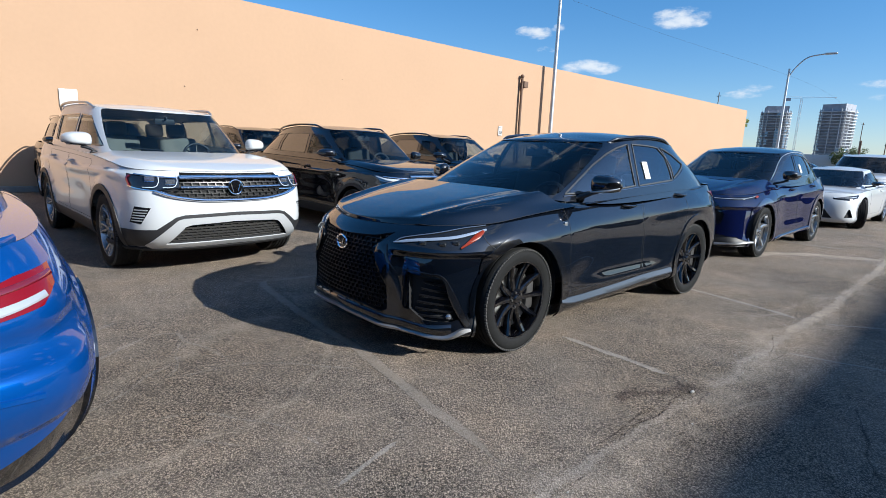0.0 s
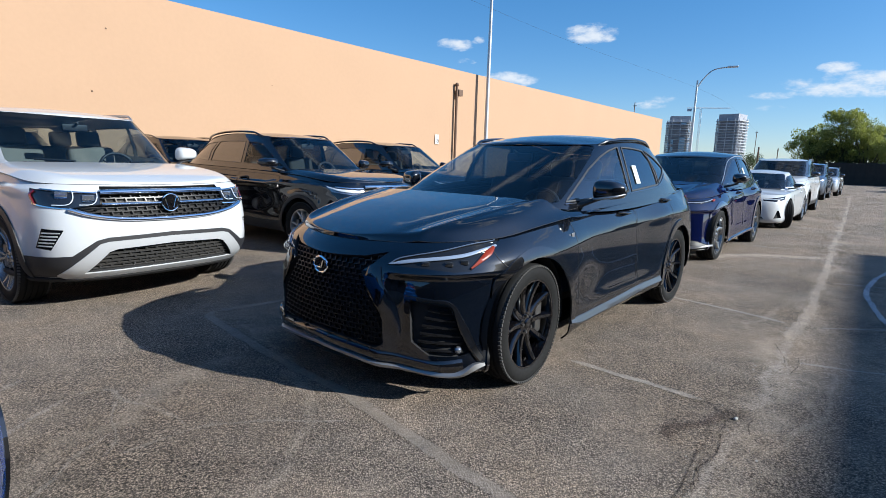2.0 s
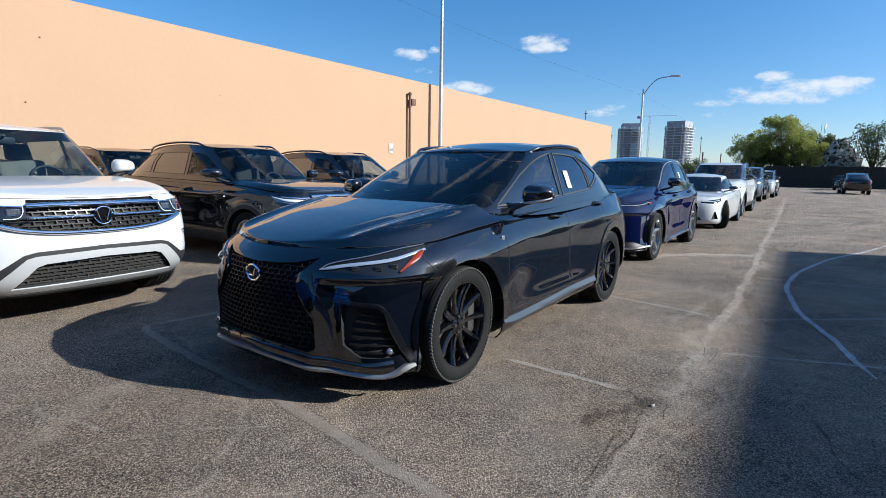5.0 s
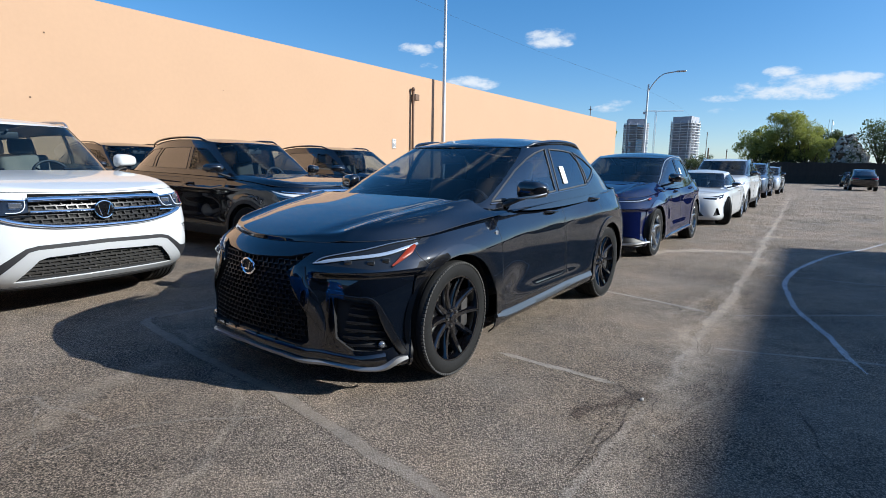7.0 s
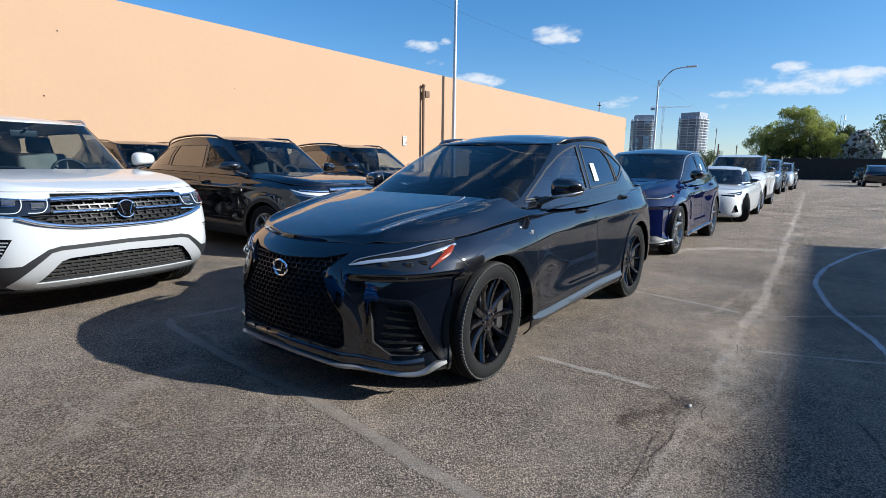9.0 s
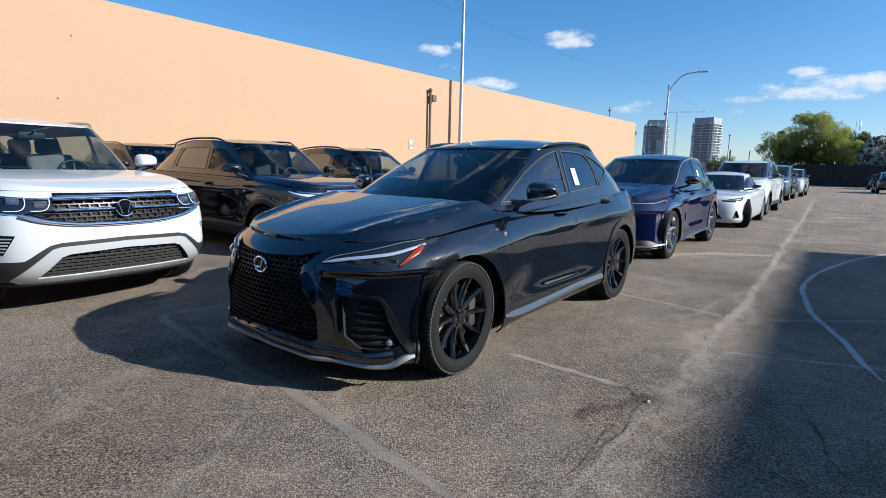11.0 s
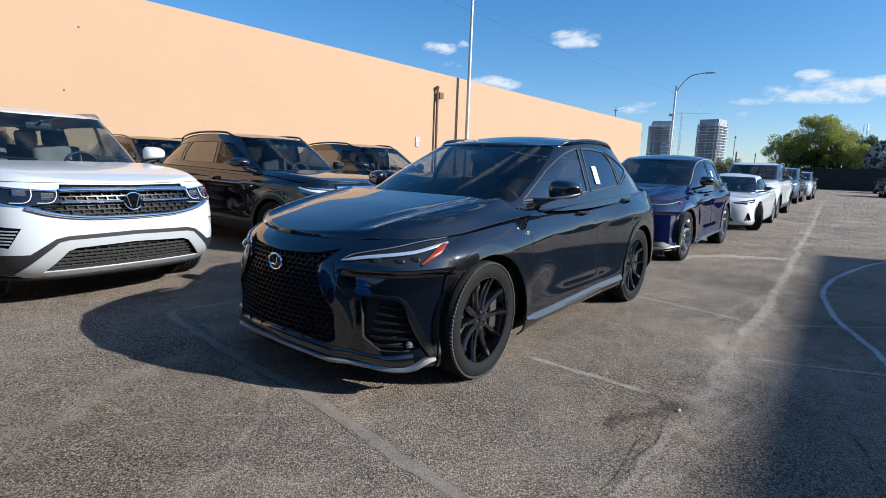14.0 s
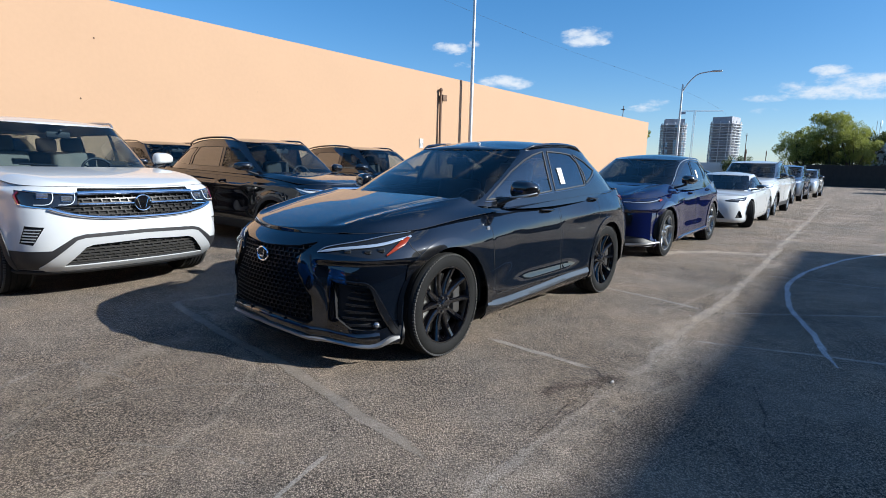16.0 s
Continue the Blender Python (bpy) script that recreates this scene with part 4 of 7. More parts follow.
bm = bmesh.new()
bmesh.ops.create_icosphere(bm, subdivisions=2, radius=.014)
for v in bm.verts:
    v.co *= 1 + .25 * noise.noise(v.co * 60)
    v.co.z *= .55
stone = part("pebble", bm, mat("pebble", (0.33, 0.31, 0.28), 0.8, grain=0.2, scale=60), smooth=60)
tagged(stone, "small pale pebble lying on the asphalt", "pebble", "loose pebbles")
rnd = random.Random(12)
spots = [(3.26, 1.07, 1.2)] + [(rnd.uniform(.6, 6.5), rnd.choice((rnd.uniform(.9, 1.3), rnd.uniform(.4, 2.6))), rnd.uniform(.2, .55)) for _ in range(26)]
for k, (x, y, s) in enumerate(spots):
    m = lot(x, y, .006 * s, rnd.uniform(0, 360)) @ Matrix.Diagonal((s, s * rnd.uniform(.6, 1), s, 1))
    if k == 0:
        stone.matrix_world = m
    else:
        o = new("pebble", stone.data)
        o.matrix_world = m
        tagged(o, "small pale pebble lying on the asphalt", "pebble", "loose pebbles")

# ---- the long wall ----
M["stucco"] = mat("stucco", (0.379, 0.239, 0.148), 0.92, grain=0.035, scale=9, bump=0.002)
# dark copy of the stucco: shade is put into its base colour
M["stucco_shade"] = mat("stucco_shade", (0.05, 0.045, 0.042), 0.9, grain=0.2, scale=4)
M["concrete"] = mat("concrete", (0.212, 0.201, 0.184), 0.9, grain=0.2, scale=8)
M["rust"] = mat("rust", (0.12, 0.07, 0.045), 0.75, 0.2, grain=0.4, scale=20)
M["galvanised"] = mat("galvanised", (0.45, 0.46, 0.47), 0.45, 0.7, grain=0.15, scale=15)
M["sign_white"] = mat("sign_white", (0.473, 0.473, 0.473), 0.5)
M["sign_black"] = mat("sign_black", (0.03, 0.03, 0.03), 0.6)
WA, WB = Vector((-40, 16.2, 0)), Vector((44.0, 14.15, 0))
WD = (WB - WA).normalized()
WT = math.degrees(math.atan2(WD.y, WD.x))


def on_wall(x, z, proud=0.0):
    k = (x - WA.x) / WD.x
    p = WA + WD * k
    return LOT @ pose(p.x + WD.y * proud, p.y - WD.x * proud, z, 0, 0, WT)


bm = bmesh.new()
ln = (WB - WA).length
box(bm, (ln, 0.4, 5.12), Matrix.Translation((ln / 2, 0.2, 2.56)))
wall = part("wall_north", bm, M["stucco"], smooth=0)
wall.matrix_world = LOT @ pose(*WA, 0, 0, WT)
tagged(wall, "peach-painted stucco wall of a long building", "wall", kind="structure")
bm = bmesh.new()
box(bm, (ln, 0.14, 0.13), Matrix.Translation((ln / 2, -0.07, 0.065)), 0.02)
ob = part("wall_kerb", bm, M["concrete"], smooth=0)
ob.matrix_world = LOT @ pose(*WA, 0, 0, WT)
tagged(ob, "low concrete kerb along the wall", "kerb", kind="structure")
for x, z, r in ((5.16, 4.16, .022), (4.78, 2.69, .022), (9.5, 3.4, .012)):
    bm = bmesh.new()
    bmesh.ops.create_cone(bm, cap_ends=True, segments=10, radius1=r, radius2=r * .7, depth=.02, matrix=on_wall(x, z, .008) @ Matrix.Rotation(radians(90), 4, "X"))
    tagged(part("wall_bolt", bm, M["rust"]), "small rusty bolt end in the stucco wall", "bolt")
for x, z, w, h, text in ((2.24, 2.16, .36, .40, ""), (17.02, 2.20, .22, .38, "10")):
    post = new("wall_sign")
    post.matrix_world = on_wall(x, z, .03)
    tagged(post, "small white sign fixed to the peach wall", "sign")
    bm = bmesh.new()
    box(bm, (w, .012, h), Matrix.Identity(4), .01, 2)
    part("sign_plate", bm, M["sign_white"], post)
    if text:
        cu = bpy.data.curves.new("sign_text", "FONT")
        cu.body, cu.size, cu.align_x, cu.align_y, cu.extrude = text, .20, "CENTER", "CENTER", .002
        tmp = new("sign_text", cu)
        me = bpy.data.meshes.new_from_object(tmp)
        bpy.data.objects.remove(tmp)
        me.materials.append(M["sign_black"])
        o = new("sign_text", me)
        o.parent, o.matrix_local = post, pose(0, -.010, -.07, 90, 0, 0)
        bm = bmesh.new()
        box(bm, (.14, .004, .02), Matrix.Translation((0, -.009, .13)))
        part("sign_bar", bm, M["sign_black"], post)
# conduit with a box, thin mast and the tall pole before the wall
for x, top, r, boxed in ((18.1, 4.5, .055, True),):
    root = new("wall_mast")
    root.matrix_world = on_wall(x, 0, .12)
    tagged(root, "rusty steel conduit mast with a meter box on the wall" if boxed else "slim rusty mast against the wall", "mast")
    bm = bmesh.new()
    tube(bm, [(0, 0, 0), (0, 0, top)], r, 10)
    part("mast_pipe", bm, M["rust"], root)
    if boxed:
        bm = bmesh.new()
        box(bm, (.26, .16, .26), Matrix.Translation((.17, -.02, top - .32)), .02)
        part("meter_box", bm, M["rust"], root)
        bm = bmesh.new()
        bmesh.ops.create_uvsphere(bm, u_segments=12, v_segments=8, radius=.085, matrix=Matrix.Translation((0, 0, top)))
        part("mast_cap", bm, M["rust"], root)
root = new("light_pole")
root.matrix_world = lot(19.8, 14.27)
tagged(root, "tall tapered galvanised light pole before the wall", "light pole")
bm = bmesh.new()
tube(bm, [(0, 0, .25), (0, 0, 4), (0, 0, 11.5)], [.10, .085, .05], 14)
part("pole", bm, M["galvanised"], root)
bm = bmesh.new()
box(bm, (.4, .4, .25), Matrix.Translation((0, 0, .125)), .03)
part("pole_base", bm, M["concrete"], root)
# building across the aisle, behind the camera, whose shadow falls on the ground
H = 9.5
cx, cy = 11.3 + SUN.x / SUN.z * H, 0.75 + SUN.y / SUN.z * H
bm = bmesh.new()
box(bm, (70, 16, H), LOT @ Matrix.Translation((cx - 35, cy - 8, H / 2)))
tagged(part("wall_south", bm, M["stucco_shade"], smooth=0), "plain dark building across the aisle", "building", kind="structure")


# unseen wall added to the west, in the stucco darkened for shade
bm = bmesh.new()
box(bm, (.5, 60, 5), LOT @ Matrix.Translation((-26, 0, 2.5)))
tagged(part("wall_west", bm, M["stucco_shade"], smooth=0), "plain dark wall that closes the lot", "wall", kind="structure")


# ---- far things ----
def street_lamp(x, y, h, arm, turn):
    root = new("street_lamp")
    root.matrix_world = lot(x, y, 0, turn)
    tagged(root, "grey street lamp with a curved arm beyond the car park", "street lamp")
    bm = bmesh.new()
    tube(bm, [(0, 0, 0), (0, 0, h)], [.13, .07], 10)
    part("pole", bm, M["galvanised"], root)
    bm = bmesh.new()
    tube(bm, spline([(0, 0, h - .6), (.4, 0, h + .1), (arm * .5, 0, h + .75), (arm, 0, h + .95)], 14), .045, 8)
    part("arm", bm, M["galvanised"], root)
    bm = bmesh.new()
    box(bm, (.75, .28, .12), Matrix.Translation((arm + .3, 0, h + .95)), .05, 3)
    part("lamp_head", bm, M["galvanised"], root)


street_lamp(46.5, 12.5, 8.3, 2.1, -75)
# distance haze is put into the towers' lighter, bluish base colours
M["tower_slab"] = mat("tower_slab", (0.46, 0.47, 0.49), 0.9, grain=0.2, scale=0.3)
M["tower_core"] = mat("tower_core", (0.30, 0.31, 0.345), 0.9, grain=0.4, scale=0.2)
M["tower_glass"] = mat("tower_glass", (0.17, 0.25, 0.34), 0.15, 0.4, grain=0.5, scale=0.4)


def tower(x, y, w, d, floors, turn, glazed, label):
    """A high-rise under construction: bare slabs on columns round a core, partly glazed."""
    root = new("high_rise")
    root.matrix_world = lot(x, y, 0, turn)
    tagged(root, label, "building")
    rnd = random.Random(int(x))
    step = 3.1
    bm = bmesh.new()
    outline = [(w / 2 * math.copysign(abs(math.cos(a)) ** .55, math.cos(a)), d / 2 * math.copysign(abs(math.sin(a)) ** .55, math.sin(a))) for a in np.linspace(0, math.tau, 29)[:-1]]
    lo = [bm.verts.new((px, py, 0)) for px, py in outline]
    hi = [bm.verts.new((px, py, .55)) for px, py in outline]
    bm.faces.new(lo[::-1])
    bm.faces.new(hi)
    for i in range(28):
        bm.faces.new((lo[i], lo[(i + 1) % 28], hi[(i + 1) % 28], hi[i]))
    slab = part("floor_slab", bm, M["tower_slab"], root, smooth=0)
    for k in range(1, floors):
        o = new("floor_slab", slab.data)
        o.parent, o.matrix_local = root, Matrix.Translation((0, 0, k * step))
    bm = bmesh.new()
    box(bm, (w * .72, d * .72, floors * step + 5), Matrix.Translation((0, 0, (floors * step + 5) / 2)))
    part("core", bm, M["tower_core"], root, smooth=0)
    bm = bmesh.new()
    tube(bm, [(0, 0, 0), (0, 0, floors * step)], .45, 6)
    col = part("column", bm, M["tower_slab"], root)
    for k, (px, py) in enumerate(outline[::2]):
        o = col if k == 0 else new("column", col.data)
        o.parent, o.matrix_local = root, Matrix.Translation((px * .93, py * .93, 0))
    bm = bmesh.new()
    box(bm, (w * .085, .2, step * .82), Matrix.Translation((0, 0, step / 2)))
    one = part("glass_panel", bm, M["tower_glass"], root, smooth=0)
    first = True
    for k in range(floors - 1):
        for j in range(28):
            a, b = Vector(outline[j]), Vector(outline[(j + 1) % 28])
            if (k > floors * glazed[1] and rnd.random() < .8) or rnd.random() > glazed[0]:
                continue
            mid, dirn = (a + b) / 2 * .965, b - a
            m = Matrix.Translation((mid.x, mid.y, k * step)) @ Matrix.Rotation(math.atan2(dirn.y, dirn.x), 4, "Z") @ Matrix.Diagonal((dirn.length / (w * .085), 1, 1, 1))
            if first:
                one.matrix_local, first = m, False
                continue
            if j % 2:
                continue
            o = new("glass_panel", one.data)
            o.parent, o.matrix_local = root, m
    bm = bmesh.new()
    box(bm, (w * .25, d * .2, 6), Matrix.Translation((w * .1, 0, floors * step + 3)))
    part("roof_plant", bm, M["tower_core"], root, smooth=0)


def leaf_mat(name, col):
    m = mat(name, col, 0.6, grain=0.45, scale=1.2)
    n, l = m.node_tree.nodes, m.node_tree.links
    tr, mx = n.new("ShaderNodeBsdfTranslucent"), n.new("ShaderNodeMixShader")
    tr.inputs["Color"].default_value = (*[min(1, a * 1.5) for a in col], 1)
    mx.inputs[0].default_value = 0.45
    l.new(n["Principled BSDF"].outputs[0], mx.inputs[1])
    l.new(tr.outputs[0], mx.inputs[2])
    l.new(mx.outputs[0], n["Material Output"].inputs["Surface"])
    return m


M["leaf"] = leaf_mat("leaf", (0.192, 0.211, 0.046))
M["leaf_dark"] = leaf_mat("leaf_dark", (0.048, 0.068, 0.021))
M["bark"] = mat("bark", (0.056, 0.043, 0.031), 0.9, grain=0.4, scale=12, bump=0.01)


def tree(x, y, h, spread, leaf, seed, label, leaves=5200, base=0.3, size=0.22):
    """A trunk that forks into limbs, and a crown of many small leaf clumps with gaps."""
    rnd = random.Random(seed)
    root = new("tree")
    root.matrix_world = lot(x, y)
    tagged(root, label, "tree")
    bm = bmesh.new()
    fork = h * base
    tube(bm, spline([(0, 0, 0), (.1, .05, fork * .5), (0, .1, fork)], 8), [.30 - .012 * k for k in range(8)], 9)
    clumps = []
    for k in range(9):
        a = k * math.tau / 9 + rnd.uniform(-.3, .3)
        r, z = spread * rnd.uniform(.35, .85), h * rnd.uniform(.55, .92)
        tip = Vector((r * math.cos(a), r * math.sin(a), z))
        tube(bm, spline([(0, .1, fork * .9), tuple(tip * .4 + Vector((0, 0, fork * .5))), tuple(tip)], 7), [.13, .11, .09, .07, .055, .04, .02], 6)
        for _ in range(4):
            clumps.append((tip + Vector((rnd.gauss(0, spread * .22), rnd.gauss(0, spread * .22), rnd.gauss(-.03, .10) * h)), spread * rnd.uniform(.16, .32)))
    part("trunk", bm, M["bark"], root)
    for _ in range(14):
        clumps.append((Vector((rnd.gauss(0, spread * .4), rnd.gauss(0, spread * .4), h * rnd.uniform(.35, .75))), spread * rnd.uniform(.18, .34)))
    vs, fs = [], []
    for c, _ in clumps:
        c.z = min(c.z, h * .93)
        flat = math.hypot(c.x, c.y)
        if flat > spread * .85:
            c.x, c.y = c.x * spread * .85 / flat, c.y * spread * .85 / flat
    for i in range(int(leaves * 1.7)):
        c, r = rnd.choice(clumps)
        d = Vector((rnd.gauss(0, 1), rnd.gauss(0, 1), rnd.gauss(0, 1))).normalized()
        p = c + d * r * rnd.uniform(.55, 1.08)
        if p.z < fork * .55:
            continue
        q = Euler((rnd.uniform(0, 6), rnd.uniform(0, 6), rnd.uniform(0, 6))).to_matrix()
        s = size * rnd.uniform(.5, 1.2)
        k = len(vs)
        for u, v in ((-.5, 0), (0, -.28), (.5, 0), (0, .28)):
            vs.append(p + q @ Vector((u * s, v * s, .06 * s * (1 if u == 0 else -1))))
        fs.append((k, k + 1, k + 2, k + 3))
    tagged(mesh_object("crown", vs, fs, M[leaf], root, smooth=0), kind="stuff")


M["sill_blue"] = mat("sill_blue", (0.045, 0.055, 0.068), 0.4, 0.4, 0.2)
M["lip_metal"] = mat("lip_metal", (0.30, 0.30, 0.305), 0.42, 0.85)
M["guide_white"] = mat("guide_white", (0.30, 0.36, 0.45), 0.15, 0.3, 0.6)
M["lamp_smoke"] = mat("lamp_smoke", (0.03, 0.033, 0.037), 0.2, 0.4, 0.3)
M["lamp_blue"] = mat("lamp_blue", (0.16, 0.20, 0.27), 0.12, 0.5, 1.0)
M["dark_chrome"] = mat("dark_chrome", (0.20, 0.21, 0.23), 0.18, 1.0)
M["red_dark"] = mat("red_dark", (0.12, 0.004, 0.008), 0.12, 0.0, 1.0)
M["lamp_bowl"] = mat("lamp_bowl", (0.012, 0.014, 0.018), 0.12, 0.3, 0.5)
M["projector"] = mat("projector", (0.20, 0.22, 0.26), 0.08, 0.7, 1.0)
M["clear_lamp"] = mat("clear_lamp", (0.22, 0.23, 0.25), 0.08, 0.7, 1.0)


# ---- black crossover in the aisle ----
def ramp(a, b, x):
    """A smooth step from 0 at a to 1 at b."""
    t = np.clip((x - a) / (b - a), 0, 1)
    return t * t * (3 - 2 * t)


def hump(x, mid, wide):
    return np.exp(-((x - mid) / wide) ** 2)


def crossover_side(p, k=(1.0, 1.0, 1.0)):
    """Pressed forms of the black crossover's body: flared arches, hollow doors, a leaning shoulder, haunches and the ledge under the lamps."""
    x, y, z = p[:, 0] / k[0], np.abs(p[:, 1]) / k[1], p[:, 2] / k[2]
    s, out = np.sign(p[:, 1]), np.zeros_like(p)
    side = ramp(.55, .78, y)
    dy = np.zeros(len(p))
    for xw in (1.345, -1.345):
        r = np.hypot(x - xw, z - .37)
        dy += .030 * (1 - ramp(.42, .98, r))
    along = ramp(-1.0, -.30, x) * (1 - ramp(.25, 1.0, x))
    dy -= .010 * hump(z, .52, .13) * along
    dy += .012 * hump(z, .36, .07) * along
    dy -= .07 * np.clip(z - .42, 0, .5) * along
    crest = .86 - .07 * np.clip(x, -1, 1.2)
    dy -= .060 * ramp(0, .24, z - crest) * (1 - ramp(1.5, 2.0, np.abs(x)))
    dy += .016 * hump(z, crest - .02, .055) * ramp(-.2, -.9, x) * (1 - ramp(1.6, 2.1, -x))
    out[:, 1] = s * dy * side
    nose = ramp(1.5, 1.75, x) * ramp(.44, .56, y)
    under = nose * ramp(.735, .69, z) * (1 - ramp(.40, .56, .75 - z) * ramp(.62, .8, y))
    out[:, 0] -= .040 * under
    out[:, 1] -= s * .030 * under * ramp(.7, .9, y)
    brow = nose * hump(z, .735, .022)
    out[:, 0] += .012 * brow
    return out


def crossover_bonnet(p):
    """Two raised lines from the pillars to the grille and a shallow channel inside each."""
    x, y = p[:, 0], np.abs(p[:, 1])
    out = np.zeros_like(p)
    line = .745 - .24 * np.clip((x - 1.0) / 1.05, -.2, 1.1)
    fade = ramp(.6, 1.0, x) * (1 - ramp(1.85, 2.1, x))
    out[:, 2] = fade * (.010 * hump(y, line, .030) - .009 * hump(y, line - .10, .06))
    return out


def crossover_sheets(wb=2.69, k=(1.0, 1.0, 1.0)):
    """The nets of a low crossover body; k scales it."""
    low = [row(2.17, (.05, .15, .42), .85, .885, .885, .88, .80, -2.22, (.03, .10, .35), (.17, .17, .18, .20, .22, .28, .30), wb),
           row(2.25, (.06, .18, .48), .91, .935, .925, .935, .88, -2.32, (.03, .10, .35), (.20, .20, .22, .24, .26, .34, .36), wb),
           row(2.26, (.06, .18, .49), .91, .94, .935, .94, .89, -2.33, (.03, .10, .35), (.26, .26, .28, .29, .31, .40, .42), wb),
           row(2.25, (.06, .18, .50), .895, .938, .938, .94, .90, -2.38, (.03, .10, .36), (.40, .40, .42, .42, .44, .55, .56), wb),
           row(2.25, (.06, .19, .52), .89, .936, .936, .94, .90, -2.39, (.03, .11, .37), (.58, .58, .60, .60, .62, .72, .74), wb),
           row(2.23, (.06, .20, .54), .89, .93, .932, .932, .885, -2.36, (.03, .12, .38), (.72, .73, .76, .77, .80, .86, .88), wb),
           row(2.195, (.07, .23, .57), .87, .92, .924, .92, .86, -2.33, (.03, .13, .40), (.81, .83, .87, .92, .95, .98, 1.0), wb),
           row(2.12, (.08, .24, .60), .83, .88, .905, .89, .82, -2.26, (.03, .14, .42), (.865, .90, .955, 1.05, 1.10, 1.12, 1.12), wb)]
    edge = np.array(low[-1])
    top = np.interp(-edge[:, 0], (-2.2, -2.1, -1.9, -1.7, -1.4, 0, 2.3), (.865, .89, .95, .995, 1.045, 1.25, 1.20))
    deck = flat_top(edge, top)
    g0 = row(1.14, (.04, .16, .34), .785, .876, .897, .885, .815, -2.20, (.03, .10, .40), (1.05, 1.035, .985, 1.005, 1.045, 1.05, 1.04), wb, (.35, -.45, -1.2))
    g3 = row(.15, (.02, .08, .22), .62, .665, .67, .64, .55, -1.84, (.02, .08, .36), (1.485, 1.50, 1.54, 1.565, 1.53, 1.455, 1.44), wb, (-.3, -.75, -1.2))
    low, deck, g0, g3 = (np.array(a) * np.array(k) for a in (low, deck, g0, g3))
    return dict(low=Surf(low, press=functools.partial(crossover_side, k=k)), deck=Surf(deck, True, crossover_bonnet), cabin=Surf(cabin_net(g0, g3, .028)),
                roof=Surf(cap_of(g3, (0, .015, .03, .05, .056, .058, .055, .045, .03, .012, 0)), True))


CROSSOVER_WINS = ([(.70, 1.075), (.485, 1.191), (.272, 1.301), (.048, 1.397), (-.10, 1.447), (-.28, 1.488), (-.20, 1.135), (.25, 1.10)], [(-.345, 1.487), (-.57, 1.486), (-.785, 1.473), (-.89, 1.39), (-.905, 1.26), (-.905, 1.178), (-.265, 1.135)],
            [(-.855, 1.474), (-1.08, 1.415), (-1.30, 1.325), (-1.22, 1.29), (-.95, 1.195), (-.955, 1.30)])


def wing_mirror(c, x, y, z, paint):
    """A pair of broad wedge-shaped door mirrors on a stalk, each with a bright blade along its lower edge."""
    for s in (1, -1):
        bm = bmesh.new()
        bmesh.ops.create_uvsphere(bm, u_segments=36, v_segments=22, radius=1.0)
        for v in bm.verts:
            a, b, d = v.co
            k = (b + 1) / 2                                   # 0 at the door, 1 outside
            tall = .094 - .040 * k ** 1.4
            px = math.copysign(abs(a) ** .8, a) * (.105 if a > 0 else .045) * (1 - .35 * k)
            py = math.copysign(abs(b) ** .62, b) * .108
            pz = math.copysign(abs(d) ** .62, d) * (tall if d > 0 else tall * .62 + .008)
            v.co = (x + px - .05 * k, s * (y - .012 + py), z + pz + .006 * k)
        shell = part("door_mirror", bm, paint, c["root"])
        bm = bmesh.new()
        tube(bm, spline([(x + .10, s * (y - .20), z - .105), (x + .06, s * (y - .13), z - .075), (x + .02, s * (y - .05), z - .035)], 8), [.05, .045, .04, .036, .033, .033, .036, .04], 12, .5)
        part("mirror_arm", bm, M["plastic"], shell)
        bm = bmesh.new()
        box(bm, (.006, .17, .10), Matrix.Translation((x - .062, s * (y - .015), z + .010)) @ Matrix.Rotation(radians(s * 10), 4, "Z"), .002, 1)
        part("mirror_glass", bm, M["chrome"], shell)
        bm = bmesh.new()
        tube(bm, spline([(x + .085, s * (y - .090), z - .050), (x + .080, s * (y - .05), z - .046), (x + .05, s * (y + .04), z - .030), (x - .02, s * (y + .094), z - .010)], 14), [.006 + .005 * math.sin(q / 13 * math.pi) for q in range(14)], 8, .8)
        part("mirror_trim", bm, M["satin"], shell, "bright blade along the mirror's lower edge")


